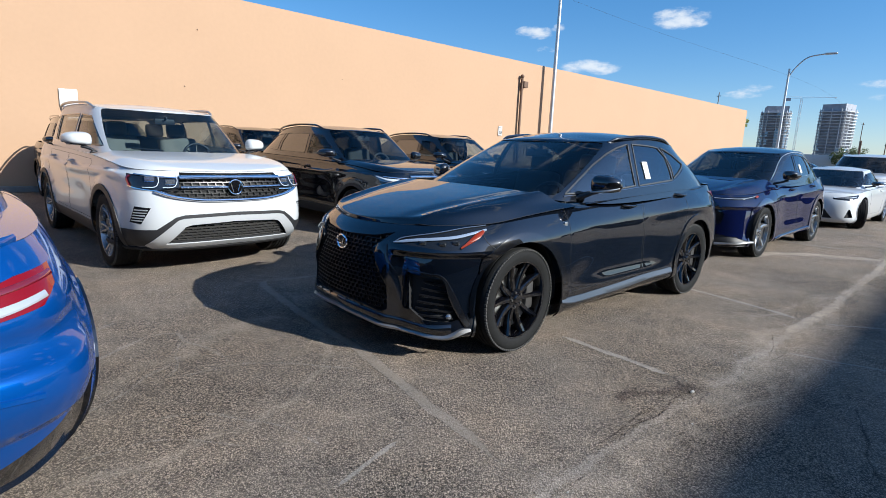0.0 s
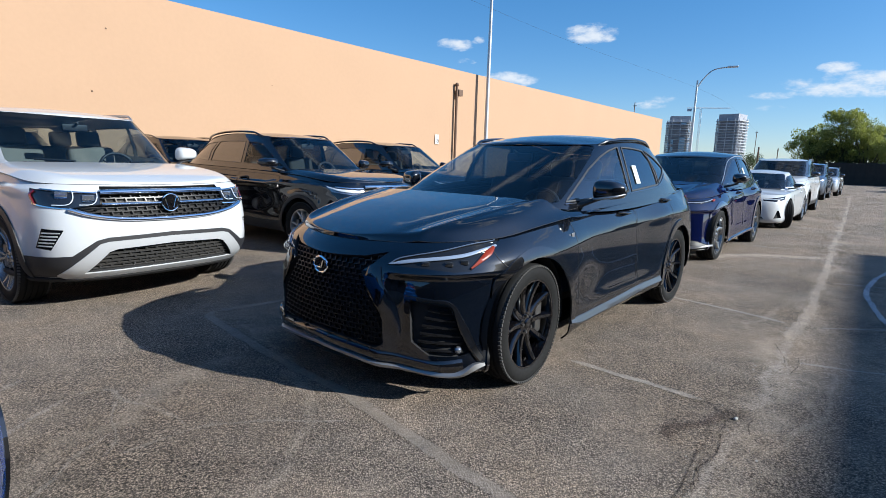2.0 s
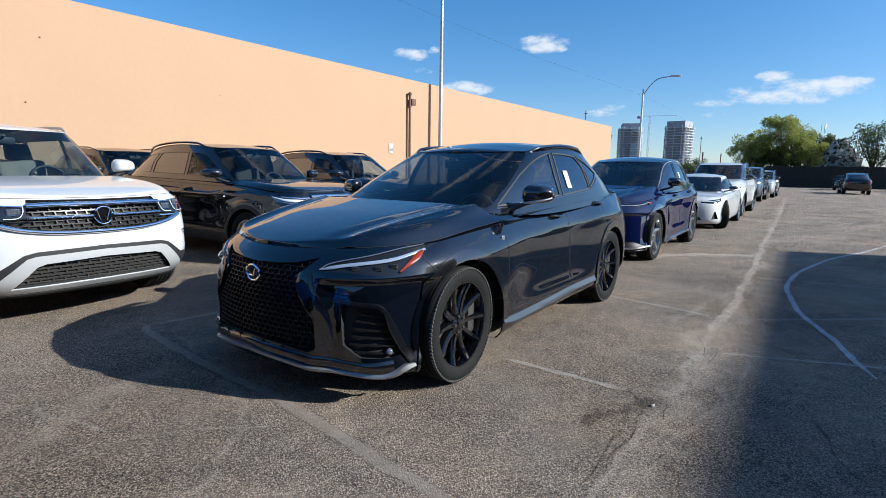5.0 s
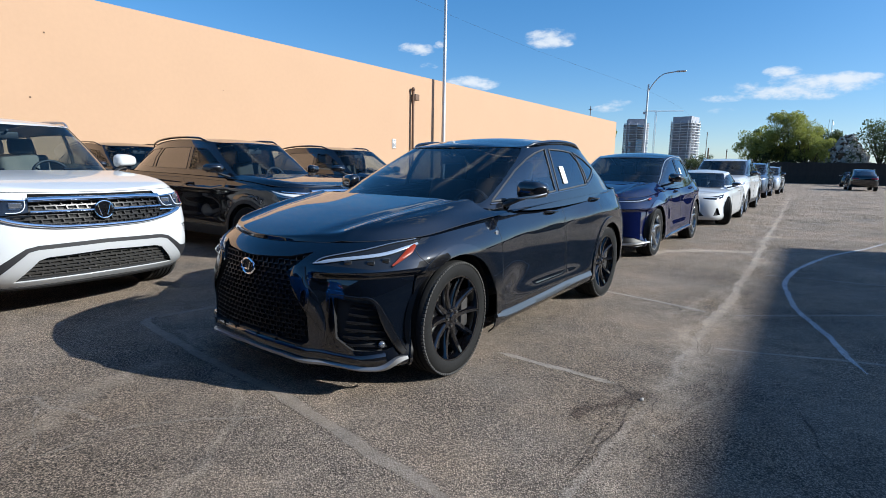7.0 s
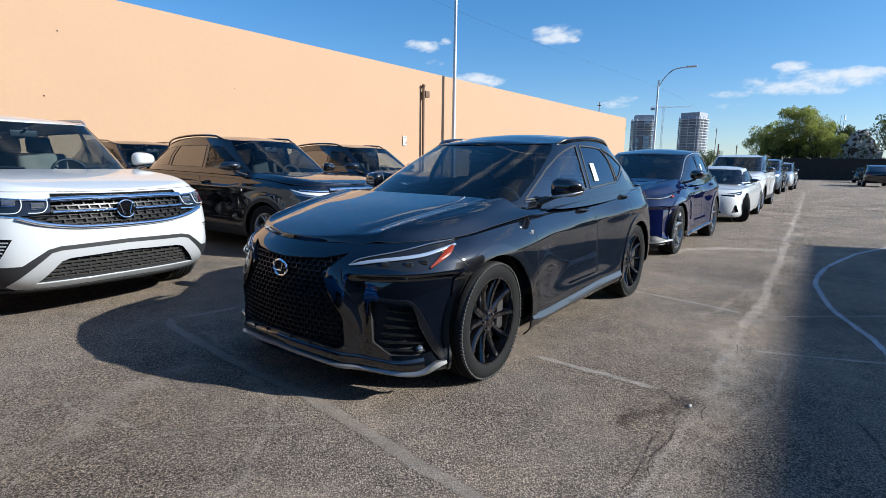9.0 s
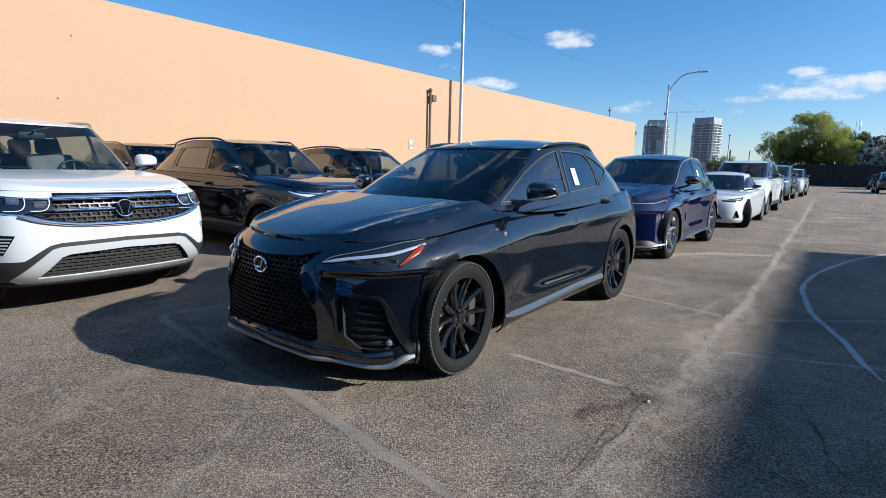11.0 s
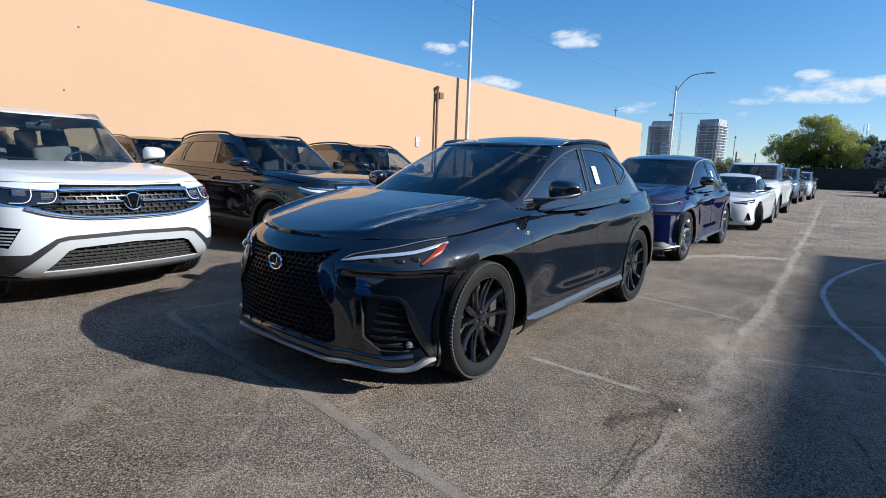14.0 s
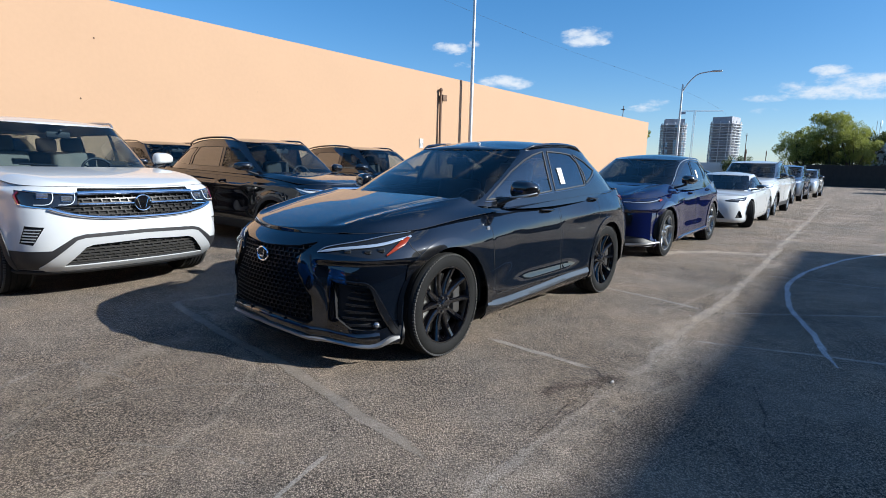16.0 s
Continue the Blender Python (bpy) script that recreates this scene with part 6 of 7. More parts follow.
def white_suv():
    sh = suv_sheets()
    grille = [(0, 1.032), (.50, 1.038), (.53, .89), (.74, .87), (.58, .795), (.35, .752), (0, .742)]
    lower = [(0, .545), (.44, .525), (.50, .505), (.65, .335), (0, .34)]
    front = [("grille-c", [1, 2], 0, 3, grille, "dark", -.045, True),
             ("headlight", XYZ, 0.6, 3.8, [(2.40, .52, 1.038), (2.34, .72, 1.06), (2.12, .92, 1.088), (2.03, .95, 1.06), (2.11, .94, .895), (2.36, .74, .862), (2.42, .53, .882)], "lamp_bowl", -.006, True),
             ("lower_grille-c", [1, 2], 0, 3, lower, "dark", -.05, True),
             ("bumper_trim-c", [1, 2], 0, 3, [(0, .605), (.50, .59), (.56, .575), (.80, .32), (.74, .285), (0, .295)], "silver_trim", .012, True),
             ("lower_bumper-c", XYZ, 0, 3.95, [(2.46, 0, .64), (2.43, .50, .625), (2.40, .58, .605), (2.33, .74, .485), (2.1, .95, .475), (1.86, .985, .48), (1.86, .985, .24), (2.3, .70, .20), (2.4, 0, .20)], "plastic", .004, True),
             ("side_vent", XYZ, 1, 3.6, [(2.33, .79, .70), (2.19, .905, .71), (2.12, .935, .55), (2.25, .865, .535)], "dark", -.03, True),
             ("sill_cladding", [0, 2], 3.2, 6.9, [(1.04, .20), (1.06, .46), (.9, .42), (-.95, .42), (-1.06, .48), (-1.04, .20)], "plastic", .008, True),
             ("tail_lamp", XYZ, 6.5, 10, [(-2.15, .96, 1.06), (-2.45, .86, 1.08), (-2.52, .5, 1.07), (-2.55, .5, .95), (-2.45, .88, .93)], "red_lens", .006, True)]
    c = car("large_suv", "white three-row suv with chrome grille bars, backed up to the wall", sh, 2.98, M["white_paint"], lot(2.135, 7.88, 0, -87.2), 0.385, 0.275, 0.245, 0.86, 5, "twin", "rim_mid", 0.06, "plastic",
            doors=SUV_DOORS, windows=SUV_WINS, front=front, pillar_mat=None, seats="beige_cloth", privacy=False)
    suv_front(c, BARS, True, up=.06)
    cells(c, "grille_ribs", [(0, 1.01), (.52, 1.012), (.52, .90), (.72, .865), (.56, .80), (.35, .765), (0, .755)], .72, .762, 1.01, .075, .037, "grille_black", -.02, .010)
    cells(c, "lower_grille_ribs", lower, .62, .345, .54, .085, .034, "rim_dark", -.022, .013)
    low, r = c["low"], c["root"]
    for k in range(5):
        z = .565 + .027 * k
        p, n = on(low, low.near(np.array([(2.31 - .45 * (.70 - z), .80 + .4 * (.70 - z), z), (2.23 - .4 * (.70 - z), .88 + .3 * (.70 - z), z), (2.19 - .4 * (.70 - z), .905 + .2 * (.70 - z), z)]), 1, 3.6), 8)
        ribbon("vent_fin", p, n, .010, .010, M["silver_trim"], r, "", "pair", lift=-.015)
    p, n = on(low, [(0, .02), (1, .02), (2, .02), (3, .02), (3.9, .02)], 40)
    ribbon("under_lip", p, n, .05, .02, M["dark"], r, "", "both")
    door_mirror(c, .80, 1.17, 1.30, M["white_paint"], (0.15, 0.28, 0.19), arm=0.0, edge="gloss_black")
    roof_rails(c, 2.9, 3.3, 7.1, 0.045, "satin")
    handles(c, [(-.02, 1.05), (-1.05, 1.07)], M["white_paint"])
    p, n = on(low, low.inv([(.85, .99), (-.2, 1.0), (-1.3, 1.02)], [0, 2], 3, 7), 30)
    bm = bmesh.new()
    for s in (1, -1):
        tube(bm, [(1.12, .25 * s, 1.215), (1.0, .55 * s, 1.23)], .012, 6)
    part("wiper", bm, M["plastic"], r)
    return c


def dark_suv(x, y, turn, paint, label, k=(.936, .93, .955), front_on=True, detail=0.75, name="suv", rim="rim_silver", rails="gloss_black"):
    sh = suv_sheets(*k, lean=1.0)
    K = np.array(k)
    wb = 2.98 * k[0]
    hl = np.array([(2.42, .54, .97), (2.36, .72, .985), (2.14, .92, 1.01), (1.94, .96, 1.03), (2.10, .945, .93), (2.36, .74, .90), (2.42, .54, .92)]) * K
    gr = np.array([(0, .98), (.50, .99), (.53, .90), (.45, .82), (0, .81)]) * K[1:]
    lo = np.array([(0, .60), (.60, .58), (.72, .40), (0, .40)]) * K[1:]
    tl = np.array([(-2.15, .96, 1.06), (-2.45, .86, 1.08), (-2.55, .42, 1.07), (-2.57, .42, .97), (-2.45, .88, .95)]) * K
    front = [("grille-c", [1, 2], 0, 3, gr, "dark", -.03, True), ("headlight", XYZ, .6, 3.9, hl, "clear_lamp", -.004, True), ("lower_grille-c", [1, 2], 0, 3, lo, "plastic", -.03, True),
             ("sill_cladding", [0, 2], 3.2, 6.9, np.array([(1.04, .20), (1.06, .46), (.9, .42), (-.95, .42), (-1.06, .48), (-1.04, .20)]) * K[[0, 2]], "plastic", .008, True),
             ("tail_lamp", XYZ, 6.3, 10, tl, "red_lens", .006, True)]
    c = car(name, label, sh, wb, paint, lot(x, y, 0, turn), 0.36, 0.25, 0.235, 0.79 * k[1] / .93, 5, "twin", rim, 0.05, "plastic",
            doors=scaled(SUV_DOORS, k[0], k[2]), windows=scaled(SLOPED_WINS, k[0], k[2]), front=front, detail=detail, group="parked cars")
    if front_on:
        suv_front(c, [(n, p, w) for n, p, w in BARS[:2]], False, True, k, lamps=False)
    door_mirror(c, .78 * k[0], 1.15 * k[1], 1.275 * k[2], M["gloss_black"], edge="gloss_black")
    roof_rails(c, 2.9, 3.3, 7.1, 0.05, rails)
    handles(c, [(-.02 * k[0], 1.05 * k[2]), (-1.05 * k[0], 1.07 * k[2])], paint)
    return c


def low_sheets(sx=1.0, sy=1.0, sz=1.0, cabin=None, wb=2.69):
    """A crossover or coupe body with a sloping nose; the factors scale it."""
    low = [row(2.17, (.05, .15, .42), .85, .87, .86, .86, .80, -2.22, (.03, .10, .35), (.17, .17, .18, .20, .22, .28, .30), wb),
           row(2.25, (.06, .18, .48), .91, .93, .89, .92, .88, -2.32, (.03, .10, .35), (.24, .24, .26, .27, .29, .36, .38), wb),
           row(2.25, (.06, .18, .50), .90, .935, .905, .935, .90, -2.37, (.03, .10, .36), (.40, .40, .42, .42, .44, .55, .56), wb),
           row(2.25, (.06, .19, .52), .89, .935, .922, .938, .90, -2.38, (.03, .11, .37), (.58, .58, .60, .60, .62, .72, .74), wb),
           row(2.22, (.06, .20, .54), .885, .93, .924, .932, .885, -2.35, (.03, .12, .38), (.75, .75, .78, .79, .82, .88, .90), wb),
           row(2.18, (.07, .23, .57), .865, .915, .907, .915, .86, -2.32, (.03, .13, .40), (.87, .87, .90, .94, .98, 1.0, 1.02), wb),
           row(2.10, (.08, .24, .60), .83, .875, .880, .875, .82, -2.26, (.03, .14, .42), (.935, .945, 1.0, 1.05, 1.09, 1.10, 1.09), wb)]
    k = np.array([sx, sy, sz])
    if cabin is None:
        g0 = row(1.20, (.05, .20, .44), .745, .825, .845, .82, .72, -2.12, (.03, .10, .40), (1.03, 1.03, 1.02, 1.06, 1.10, 1.12, 1.08), wb, (.40, -.42, -1.2))
        g3 = row(.22, (.02, .08, .24), .60, .645, .655, .63, .55, -1.78, (.02, .08, .34), (1.49, 1.50, 1.53, 1.55, 1.525, 1.48, 1.46), wb, (-.25, -.72, -1.18))
        g0, g3 = np.array(g0) * k, np.array(g3) * k
    else:
        g0, g3 = (np.array(g) for g in cabin)
    low = np.array(low) * k
    return dict(low=Surf(low), deck=Surf(cap_of(low[-1], np.array((0, .02, .04, .055, .065, .05, .04, .03, .02, .01, 0)) * sz), True), cabin=Surf(cabin_net(g0, g3)),
                roof=Surf(cap_of(g3, (0, .015, .03, .05, .056, .058, .055, .045, .03, .012, 0)), True))


def navy_crossover():
    k = (2.775 / 2.69, .985, 1.025)
    sh = crossover_sheets(2.69, k)
    wins = scaled(CROSSOVER_WINS, k[0], k[2])
    front = [("headlight", XYZ, .6, 3.9, [(2.16, .45, .90), (2.02, .66, .925), (1.75, .82, .94), (1.58, .865, .955), (1.68, .87, .89), (1.95, .76, .875), (2.15, .46, .88)], "lens", -.004, True),
             ("nose_shield-c", [1, 2], 0, 3, [(0, .87), (.42, .86), (.62, .62), (.60, .50), (.40, .46), (0, .46)], "gloss_black", -.006, True),
             ("lower_intake-c", XYZ, 0, 3.6, [(2.28, 0, .36), (2.2, .45, .36), (2.0, .80, .33), (1.75, .92, .26), (1.75, .92, .18), (2.2, 0, .15)], "plastic", -.01, True)]
    c = car("crossover", "dark navy electric crossover with silver wheels in the same row", sh, 2.775, M["navy_paint"], lot(10.15, 3.22, 0, 179), 0.37, 0.275, 0.235, 0.81, 5, "swirl", "rim_mid", 0.085, "navy_gloss",
            doors=([(.86, 1.07), (.92, .66), (.86, .36), (-.22, .36), (-.24, 1.11)], [(-.27, 1.11), (-.25, .36), (-.84, .37), (-.91, .54), (-1.1, .80), (-1.14, 1.12)]), windows=wins, front=front, detail=0.85, roof_mat=M["black_paint"], pillar_mat="black_paint", tint="film", rear_tint="film")
    low, r = c["low"], c["root"]
    p, n = on(low, low.near(np.array([(2.14, .47, .885), (1.95, .76, .905), (1.62, .86, .94)]), .6, 3.9), 24)
    ribbon("light_guide", p, n, .010, .006, M["lamp_grey"], r, "white light guide", "pair", lift=.002)
    p, n = on(low, low.near(np.array([(1.58, .875, .93), (1.66, .87, .91)]), .6, 3.9), 8)
    ribbon("amber_reflector", p, n, .03, .006, M["amber"], r, "amber reflector", "pair", lift=.003)
    p, n = on(low, low.near(np.array([(2.15, .55, .22), (2.0, .78, .235), (1.85, .88, .25), (1.72, .92, .25)]), 0, 4), 24)
    ribbon("front_lip", p, n, .03, .02, M["lip_metal"], r, "bright lip", "pair")
    p, n = on(low, low.near(np.array([(.85, .9, .25), (0, .9, .265), (-.9, .91, .31)]), 3, 7), 30)
    ribbon("sill_trim", p, n, .05, .02, M["navy_gloss"], r, "", "pair")
    g = np.array([(.745, 1.085), (.50, 1.215), (.27, 1.335), (.04, 1.435), (-.12, 1.487), (-.36, 1.524), (-.7, 1.525), (-.9, 1.512), (-1.12, 1.455), (-1.33, 1.37)]) * (k[0], k[2])
    p, n = on(c["cabin"], c["cabin"].inv(g, [0, 2], 2.8, 7.9), 50)
    ribbon("window_trim", p, n, .012, .006, M["satin"], r, "thin bright window trim", "pair")
    q, nn = on(c["cabin"], c["cabin"].inv([(-.47, 1.30)], [0, 2], 3, 7))
    bm = bmesh.new()
    box(bm, (.08, .002, .15), Matrix.Translation(Vector(q[0]) + Vector(nn[0]) * .003) @ Vector((0, 1, 0)).rotation_difference(Vector(nn[0])).to_matrix().to_4x4())
    part("window_label", bm, M["paper"], r, "white paper label on the rear door glass")
    door_mirror(c, .62, 1.08, 1.19, M["gloss_black"], (0.15, 0.22, 0.19), edge="gloss_black")
    handles(c, [(-.02, .97), (-1.0, 1.02)], M["navy_paint"])
    return c


def white_coupe():
    wb = 2.73
    g0 = row(.98, (.05, .18, .42), .70, .78, .80, .76, .62, -1.85, (.03, .12, .45), (.88, .87, .87, .90, .93, .95, .96), wb, (.22, -.4, -1.05))
    g3 = row(.10, (.02, .08, .22), .54, .575, .58, .55, .48, -1.05, (.02, .08, .28), (1.27, 1.275, 1.30, 1.315, 1.29, 1.25, 1.24), wb, (-.25, -.5, -.75))
    sh = low_sheets(1.0, .985, .835, (g0, g3), wb)
    front = [("headlight", XYZ, .6, 3.9, [(2.12, .46, .705), (1.95, .70, .765), (1.60, .85, .80), (1.72, .86, .705), (1.96, .74, .64), (2.14, .47, .665)], "lens", -.004, True),
             ("grille-c", [1, 2], 0, 3, [(0, .66), (.28, .64), (.24, .56), (.50, .24), (0, .22)], "dark", -.03, True),
             ("side_vent", XYZ, 1, 3.6, [(2.00, .77, .44), (1.96, .80, .44), (1.90, .87, .27), (2.06, .70, .25)], "dark", -.04, True)]
    c = car("coupe", "white two-door sports coupe with its front wheels turned", sh, wb, M["white_paint"], lot(16.4, 2.98, 0, 179), 0.335, 0.245, 0.24, 0.79, 10, "single", "rim_silver", 0.02, "white_paint",
            doors=([(.74, .86), (.78, .52), (.70, .30), (-.60, .30), (-.68, .6), (-.58, .92)],), windows=([(.50, .955), (.25, 1.09), (-.02, 1.20), (-.40, 1.245), (-.70, 1.19), (-.86, 1.02), (-.4, .98)],), front=front, detail=0.7, steer=24, pillar_mat=None)
    door_mirror(c, .44, 1.03, .985, M["black_paint"], (0.11, 0.22, 0.12))
    handles(c, [(-.42, .82)], M["white_paint"])
    low, r = c["low"], c["root"]
    p, n = on(low, low.near(np.array([(2.11, .48, .70), (1.95, .72, .715), (1.75, .84, .745)]), .6, 3.9), 20)
    ribbon("light_guide", p, n, .014, .006, M["lamp_white"], r, "white light guide", "pair", lift=.002)
    return c


def sedan_tail(p):
    """Pressed forms of the sedan's tail: a scoop under the lamps, a bumper shoulder with a sharp top, a slanted crease below, flared rear wings."""
    x, y, z = p[:, 0], np.abs(p[:, 1]), p[:, 2]
    s, out = np.sign(p[:, 1]), np.zeros_like(p)
    tail = ramp(-1.75, -2.05, x)
    scoop = hump(z, .705, .055) * tail
    shoulder = ramp(.665, .625, z) * ramp(.40, .56, z) * tail
    crease = ramp(.36, .33, z - .10 * y) * tail
    out[:, 0] += .030 * scoop - .030 * shoulder + .030 * crease
    out[:, 1] += s * ramp(.45, .8, y) * (-.030 * scoop + .020 * shoulder - .020 * crease)
    r = np.hypot(x + 1.375, z - .335)
    out[:, 1] += s * ramp(.6, .85, y) * .030 * (1 - ramp(.40, .56, r))
    return out


def blue_sedan():
    wb = 2.75
    low = [row(2.10, (.05, .15, .42), .85, .87, .86, .90, .84, -2.20, (.03, .10, .30), (.17, .17, .18, .20, .20, .17, .16), wb),
           row(2.18, (.06, .18, .48), .90, .91, .88, .945, .90, -2.28, (.03, .10, .30), (.26, .26, .27, .28, .29, .30, .30), wb),
           row(2.18, (.06, .18, .50), .89, .915, .87, .965, .93, -2.34, (.03, .10, .31), (.42, .42, .42, .42, .44, .48, .49), wb),
           row(2.16, (.06, .19, .52), .88, .915, .87, .965, .92, -2.34, (.03, .10, .31), (.58, .58, .60, .60, .62, .66, .67), wb),
           row(2.10, (.06, .20, .54), .87, .905, .89, .945, .88, -2.29, (.03, .10, .31), (.70, .70, .74, .77, .80, .85, .87), wb),
           row(2.02, (.07, .23, .57), .85, .885, .905, .905, .84, -2.24, (.03, .11, .33), (.78, .79, .84, .90, .93, .95, .965), wb),
           row(1.95, (.08, .24, .60), .81, .85, .885, .87, .79, -2.22, (.03, .11, .36), (.83, .84, .91, .97, 1.0, 1.005, 1.015), wb)]
    g0 = row(1.05, (.05, .20, .44), .72, .80, .82, .78, .62, -1.80, (.03, .12, .45), (.95, .95, .94, .96, .98, 1.0, 1.0), wb, (.35, -.42, -1.1))
    g3 = row(.20, (.02, .08, .24), .57, .60, .61, .58, .50, -1.10, (.02, .08, .28), (1.35, 1.355, 1.38, 1.39, 1.365, 1.32, 1.31), wb, (-.2, -.5, -.8))
    sh = dict(low=Surf(low, press=sedan_tail), deck=Surf(cap_of(low[-1], (0, .02, .04, .055, .06, .05, .035, .015, .01, .0, 0)), True), cabin=Surf(cabin_net(g0, g3)), roof=Surf(cap_of(g3, (0, .015, .03, .04, .045, .05, .045, .04, .03, .012, 0)), True))
    wins = ([(.62, 1.02), (.30, 1.18), (.0, 1.30), (-.14, 1.32), (-.16, 1.02)], [(-.24, 1.02), (-.22, 1.32), (-.6, 1.31), (-.95, 1.2), (-1.05, 1.08)])
    front = [("tail_lamp", XYZ, 6.4, 10, [(-1.95, .85, .955), (-2.12, .72, .935), (-2.22, .60, .905), (-2.28, .35, .875), (-2.31, .35, .79), (-2.25, .62, .805), (-2.13, .80, .825), (-2.02, .865, .885)], "red_lens", .005, True),
             ("rear_diffuser", XYZ, 6.2, 10, [(-2.28, .36, .20), (-2.2, .62, .27), (-2.08, .82, .36), (-1.84, .93, .44), (-1.80, .93, .13), (-2.2, .36, .12)], "gloss_black", -.012, True)]
    c = car("sedan", "bright metallic blue sedan parked nose to the wall", sh, wb, M["blue_paint"], lot(-0.48, 4.20, 0, 90), 0.335, 0.24, 0.225, 0.755, 5, "split", "rim_black", 0.02, "gloss_black",
            doors=([(.80, .95), (.86, .55), (.80, .32), (-.26, .32), (-.28, .98)], [(-.31, .98), (-.29, .32), (-.85, .33), (-.92, .5), (-1.12, .75), (-1.14, .99)]), windows=wins, front=front, pillar_mat=None)
    low, r = c["low"], c["root"]
    p, n = on(low, low.near(np.array([(-2.30, .36, .815), (-2.22, .64, .832), (-2.10, .81, .862)]), 6.4, 10), 24)
    ribbon("light_bar", p, n, np.linspace(.034, .024, 24), .006, M["lamp_grey"], r, "clear lamp strip", "pair", lift=.006)
    p, n = on(low, low.near(np.array([(-2.20, .62, .885), (-2.10, .76, .905), (-2.0, .85, .925)]), 6.4, 10), 20)
    ribbon("lamp_insert", p, n, .022, .006, M["red_dark"], r, "smoked lamp insert", "pair", lift=.005)
    p, n = on(low, low.near(np.array([(-2.36, 0, .60), (-2.28, .5, .585), (-2.20, .72, .56)]), 6.2, 10), 30)
    ribbon("bumper_crease", p, n, .02, .012, M["blue_paint"], r, "", "both")
    p, n = on(sh["deck"], [(7.3, .12), (8, .10), (9, .08), (10, .08)], 24)
    ribbon("boot_spoiler", p, n, .05, .022, M["blue_paint"], r, "", "both", lift=.004)
    return c


def box_truck(x, y, turn):
    root = new("box_truck")
    tagged(root, "white box truck parked beyond the lot", "truck")
    bm = bmesh.new()
    box(bm, (5.0, 2.3, 2.2), Matrix.Translation((0, 0, 2.0)), .04)
    part("cargo_box", bm, M["sign_white"], root)
    bm = bmesh.new()
    box(bm, (1.8, 2.1, 1.7), Matrix.Translation((3.5, 0, 1.4)), .2, 3)
    part("cab", bm, M["sign_white"], root)
    for xx in (3.3, -1.6):
        for yy in (.95, -.95):
            bm = bmesh.new()
            bmesh.ops.create_cone(bm, cap_ends=True, segments=20, radius1=.45, radius2=.45, depth=.3, matrix=Matrix.Translation((xx, yy, .45)) @ Matrix.Rotation(radians(90), 4, "X"))
            part("wheel", bm, M["rubber"], root)
    root.matrix_world = lot(x, y, 0, turn)


M["lamp_grey"] = mat("lamp_grey", (0.40, 0.42, 0.45), 0.2, 0.3, 1.0)
M["navy_gloss"] = mat("navy_gloss", (0.004, 0.006, 0.03), 0.2, 0.0, 1.0, 0.3)
near_crossover()
white_suv()
dark_suv(5.4, 8.15, -88, M["black_paint"], "black mid-size suv with roof rails, backed up to the wall")
dark_suv(8.6, 9.0, -88, M["black_paint"], "black suv parked by the wall behind the crossover", detail=.6)
dark_suv(2.4, 12.75, -88, M["brown_paint"], "dark brown suv close against the wall", detail=.55)
dark_suv(5.75, 12.75, -88, M["brown_paint"], "dark suv close against the wall behind the row", detail=.55)
navy_crossover()
white_coupe()
blue_sedan()
far = dict(detail=.5)
dark_suv(21.6, 3.1, 179, M["white_paint"], "white suv further along the row", (1, 1, 1), **far)
dark_suv(27.6, 3.4, 179, M["silver_paint"], "silver suv further along the row", **far)
dark_suv(33.5, 3.3, 179, M["slate_paint"], "slate blue suv further along the row", (1, .98, 1.02), **far)
dark_suv(40.0, 3.0, 179, M["silver_paint"], "silver suv at the end of the row", **far)
dark_suv(54.5, -2.6, 3, M["black_paint"], "black suv seen from behind across the lot", front_on=False, **far)
dark_suv(66.0, -7.6, 185, M["red_paint"], "red car parked by the far fence", (.9, .93, .86), front_on=False, **far)
dark_suv(69.0, -2.6, 180, M["black_paint"], "dark car parked by the far fence", (.9, .93, .86), front_on=False, **far)
for k, x in enumerate((34.0, 37.2, 40.6)):
    dark_suv(x, 9.2, -88, (M["white_paint"], M["grey_paint"], M["silver_paint"])[k], "parked car beyond the row", (.92, .93, .86), front_on=False, **far)
box_truck(112.0, 23.2, -80)

# far end: fence, trees, poles, towers
M["scrap_pale"] = mat("scrap_pale", (0.60, 0.58, 0.56), 0.5, 0.0, grain=0.3, scale=2)
M["scrap_dark"] = mat("scrap_dark", (0.07, 0.065, 0.06), 0.7, grain=0.3, scale=2)
M["fence"] = mat("fence", (0.026, 0.021, 0.018), 0.9, grain=0.4, scale=2)
root = new("fence")
root.matrix_world = lot(80, 6.0, 0, -90)
tagged(root, "dark slatted fence along the far end of the lot", "fence")
bm = bmesh.new()
box(bm, (.96, .06, 2.6), Matrix.Translation((.46, 0, 1.25)), .01, 1)
slat = part("fence_panel", bm, M["fence"], root, smooth=0)
for k in range(1, 60):
    o = new("fence_panel", slat.data)
    o.parent, o.matrix_local = root, Matrix.Translation((k * .93, .02 * (k % 2), .04 * ((k * 7) % 3)))
tree(83.0, 7.0, 7.3, 3.1, "leaf", 1, "broad green tree behind the far fence", 7500, .12)
tree(83.0, 3.3, 9.0, 3.1, "leaf", 2, "tall green tree behind the far fence", 8000, .14)
tree(82.0, 1.4, 7.4, 2.6, "leaf", 3, "green tree with a loose crown behind the fence", 5500, .14)
# this crown's shade comes from its darker leaf colour
tree(86.5, -0.3, 6.8, 2.6, "leaf_dark", 4, "dark shaded tree behind the fence", 6000, .12)
root = new("scrap_heap")
root.matrix_world = lot(85.0, -2.4)
tagged(root, "tall heap of pale scrap metal behind the fence", "scrap heap")
rnd = random.Random(31)
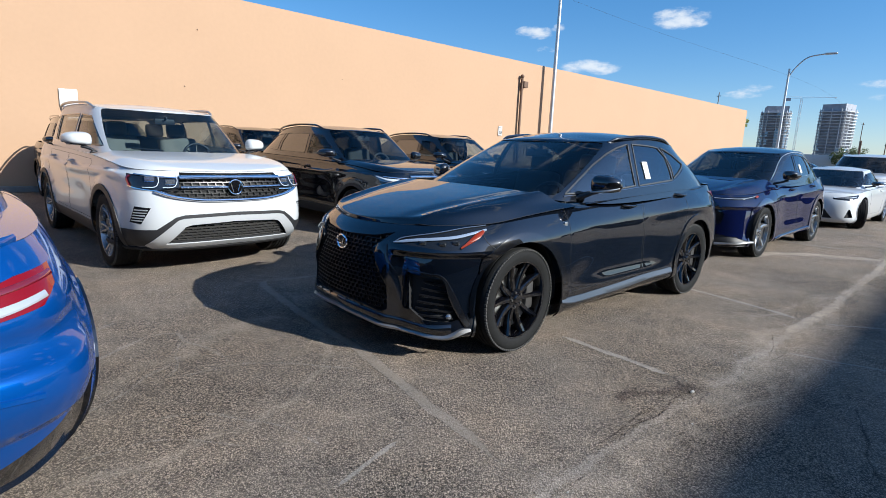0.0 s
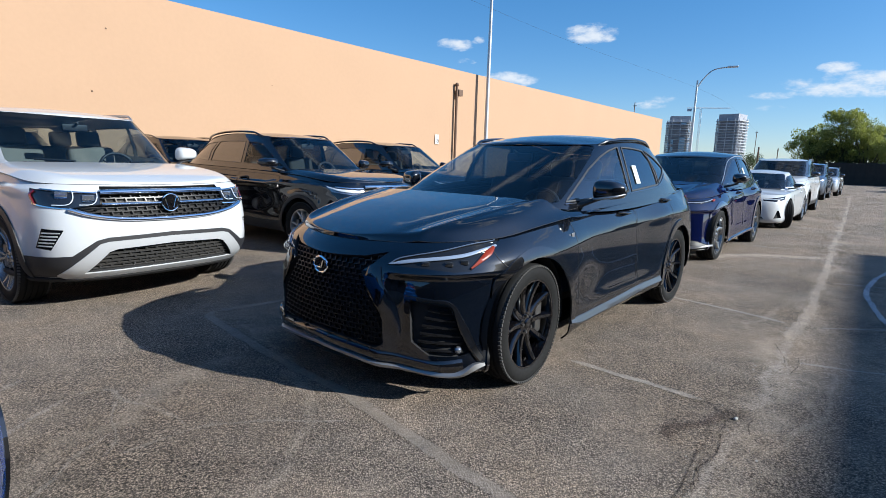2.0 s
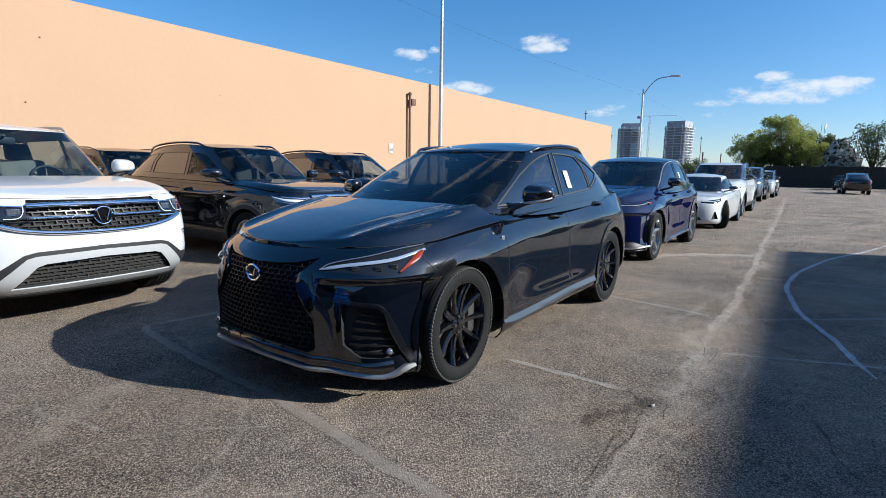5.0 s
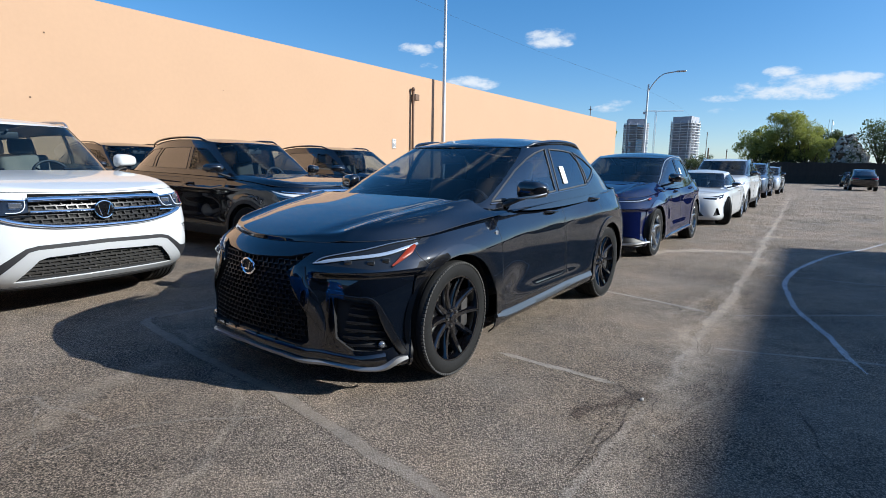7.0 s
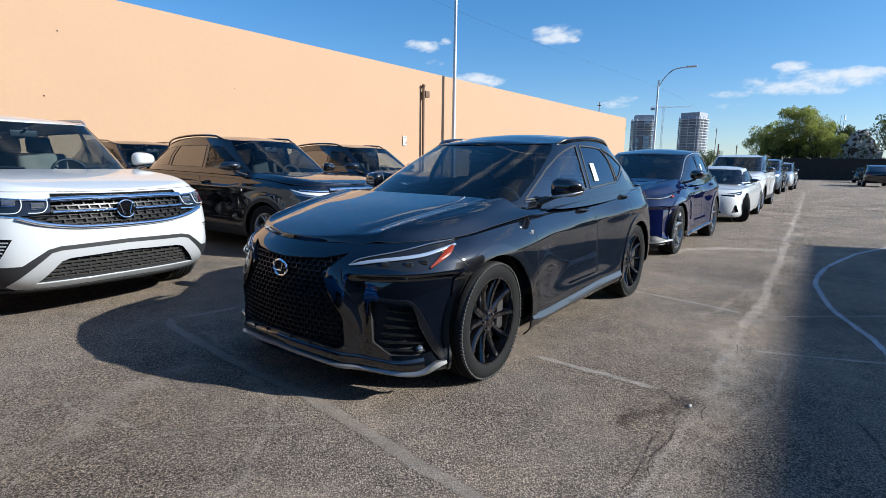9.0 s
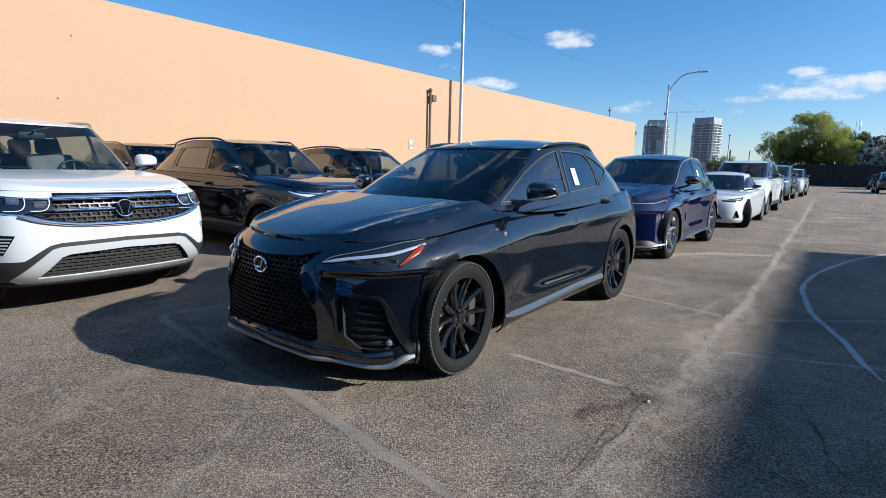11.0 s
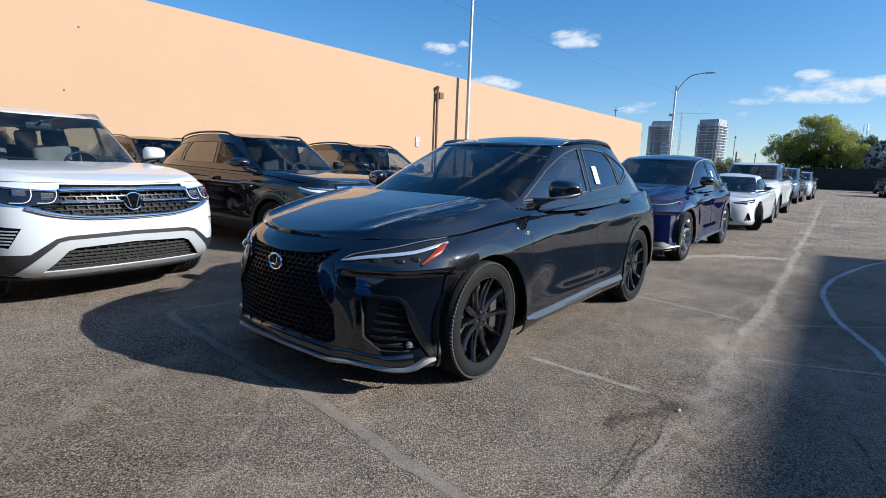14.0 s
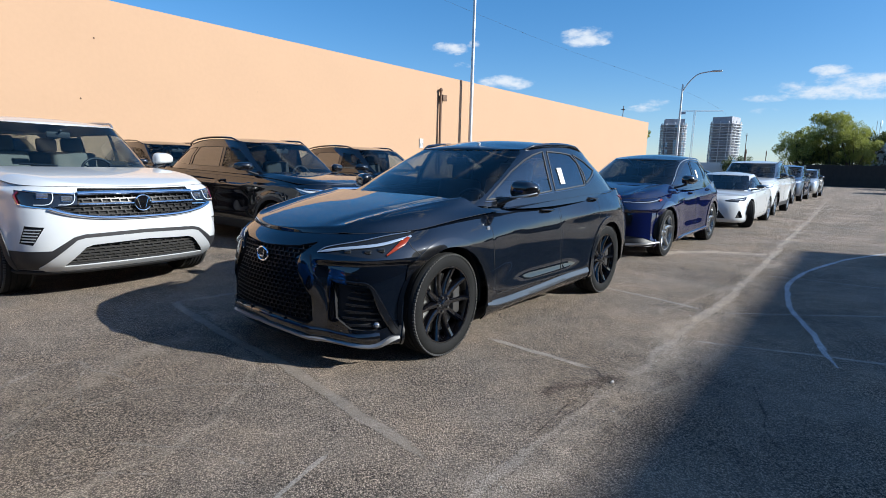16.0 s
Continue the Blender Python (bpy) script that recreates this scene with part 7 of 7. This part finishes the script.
for name, tint, count in (("scrap_pale", "scrap_pale", 900), ("scrap_dark", "scrap_dark", 180), ("scrap_rust", "rust", 160)):
    bm = bmesh.new()
    for k in range(count):
        a, h = rnd.uniform(0, math.tau), 5.9 * rnd.random() ** 1.2
        d = 4.4 * (1 - h / 6.6) * rnd.uniform(.75, 1.05)
        turn = Matrix.Rotation(rnd.uniform(0, 6), 4, "X") @ Matrix.Rotation(rnd.uniform(0, 6), 4, "Y")
        box(bm, (rnd.uniform(.2, 1.1), rnd.uniform(.08, .45), rnd.uniform(.03, .2)), Matrix.Translation((d * math.cos(a), d * math.sin(a), h)) @ turn)
    tagged(part(name, bm, M[tint], root, smooth=0), kind="stuff")
bm = bmesh.new()
bmesh.ops.create_cone(bm, cap_ends=True, segments=20, radius1=3.4, radius2=.2, depth=4.8, matrix=Matrix.Translation((0, 0, 2.4)))
part("heap_core", bm, M["scrap_dark"], root)
root = new("lattice_mast")
root.matrix_world = lot(96.0, -0.5)
tagged(root, "slim lattice mast behind the scrap heap", "mast")
bm = bmesh.new()
for a, b in ((-.3, -.3), (.3, -.3), (.3, .3), (-.3, .3)):
    tube(bm, [(a, b, 0), (a * .6, b * .6, 9.0)], .03, 5)
for k in range(12):
    s = 1 if k % 2 else -1
    tube(bm, [(-.33 * s, -.33, .75 * k), (.33 * s, -.33, .75 * k + .75)], .02, 4)
part("lattice", bm, M["galvanised"], root)
tree(82.0, -5.8, 7.8, 3.2, "leaf_dark", 6, "loose dark green tree behind the fence", 3800)
tree(83.0, -11.5, 9.5, 3.8, "leaf", 7, "broad green tree behind the fence", 6000)
tree(84.0, 4.8, 5.6, 3.4, "leaf_dark", 8, "dark shrubby tree behind the fence", 5200, .15)
tree(64.0, 22.0, 6.6, 1.8, "leaf", 9, "tree top showing over the building", 2200)
tree(110.0, 19.0, 4.2, 2.4, "leaf_dark", 10, "low dark tree on the horizon", 2200)
for x, y, h, r in ((118.7, 19.2, 9.0, .06), (69.4, 11.1, 4.0, .08), (89.5, 11.7, 4.6, .06), (56.6, 21.0, 8.0, .04)):
    root = new("utility_pole")
    root.matrix_world = lot(x, y)
    tagged(root, "slim utility pole in the distance", "utility pole")
    bm = bmesh.new()
    tube(bm, [(0, 0, 0), (0, 0, h)], r, 8)
    part("pole", bm, M["rust"], root)
    bm = bmesh.new()
    box(bm, (.07, .05 * h, .07), Matrix.Translation((0, 0, h - .35)))
    part("crossarm", bm, M["rust"], root)
tower(732, 204, 36, 32, 20, 20, (.75, .55), "high-rise under construction with partly glazed floors")
tower(688, 134, 31, 30, 19, -12, (.25, .3), "high-rise under construction with bare concrete floors")
root = new("tower_crane")
root.matrix_world = lot(716, 176, 0, -75)
tagged(root, "white tower crane between two high-rises", "crane")
M["crane_white"] = mat("crane_white", (0.70, 0.70, 0.70), 0.5)
bm = bmesh.new()
for a, b in ((-1, -1), (1, -1), (1, 1), (-1, 1)):
    tube(bm, [(a, b, 0), (a, b, 76)], .18, 5)
for k in range(15):
    tube(bm, [(-1, -1, 5 * k), (1, -1, 5 * k + 5)], .12, 4)
    tube(bm, [(1, 1, 5 * k), (-1, 1, 5 * k + 5)], .12, 4)
part("mast", bm, M["crane_white"], root)
bm = bmesh.new()
tube(bm, [(-16, 0, 75), (32, 0, 75)], .22, 5)
tube(bm, [(-16, 0, 76.6), (32, 0, 75.6)], .16, 5)
part("jib", bm, M["crane_white"], root)
bm = bmesh.new()
box(bm, (5, 2.5, 3), Matrix.Translation((-13, 0, 73.4)))
part("counterweight", bm, M["tower_core"], root)
bm = bmesh.new()
tube(bm, spline([(13, 26, 13.5), (40, 22, 11.6), (75, 17, 10.2), (118, 19.2, 8.8)], 30), .006, 4)
cable = part("overhead_cable", bm, M["sign_black"])
cable.matrix_world = LOT
tagged(cable, "thin black overhead cable", "cable")
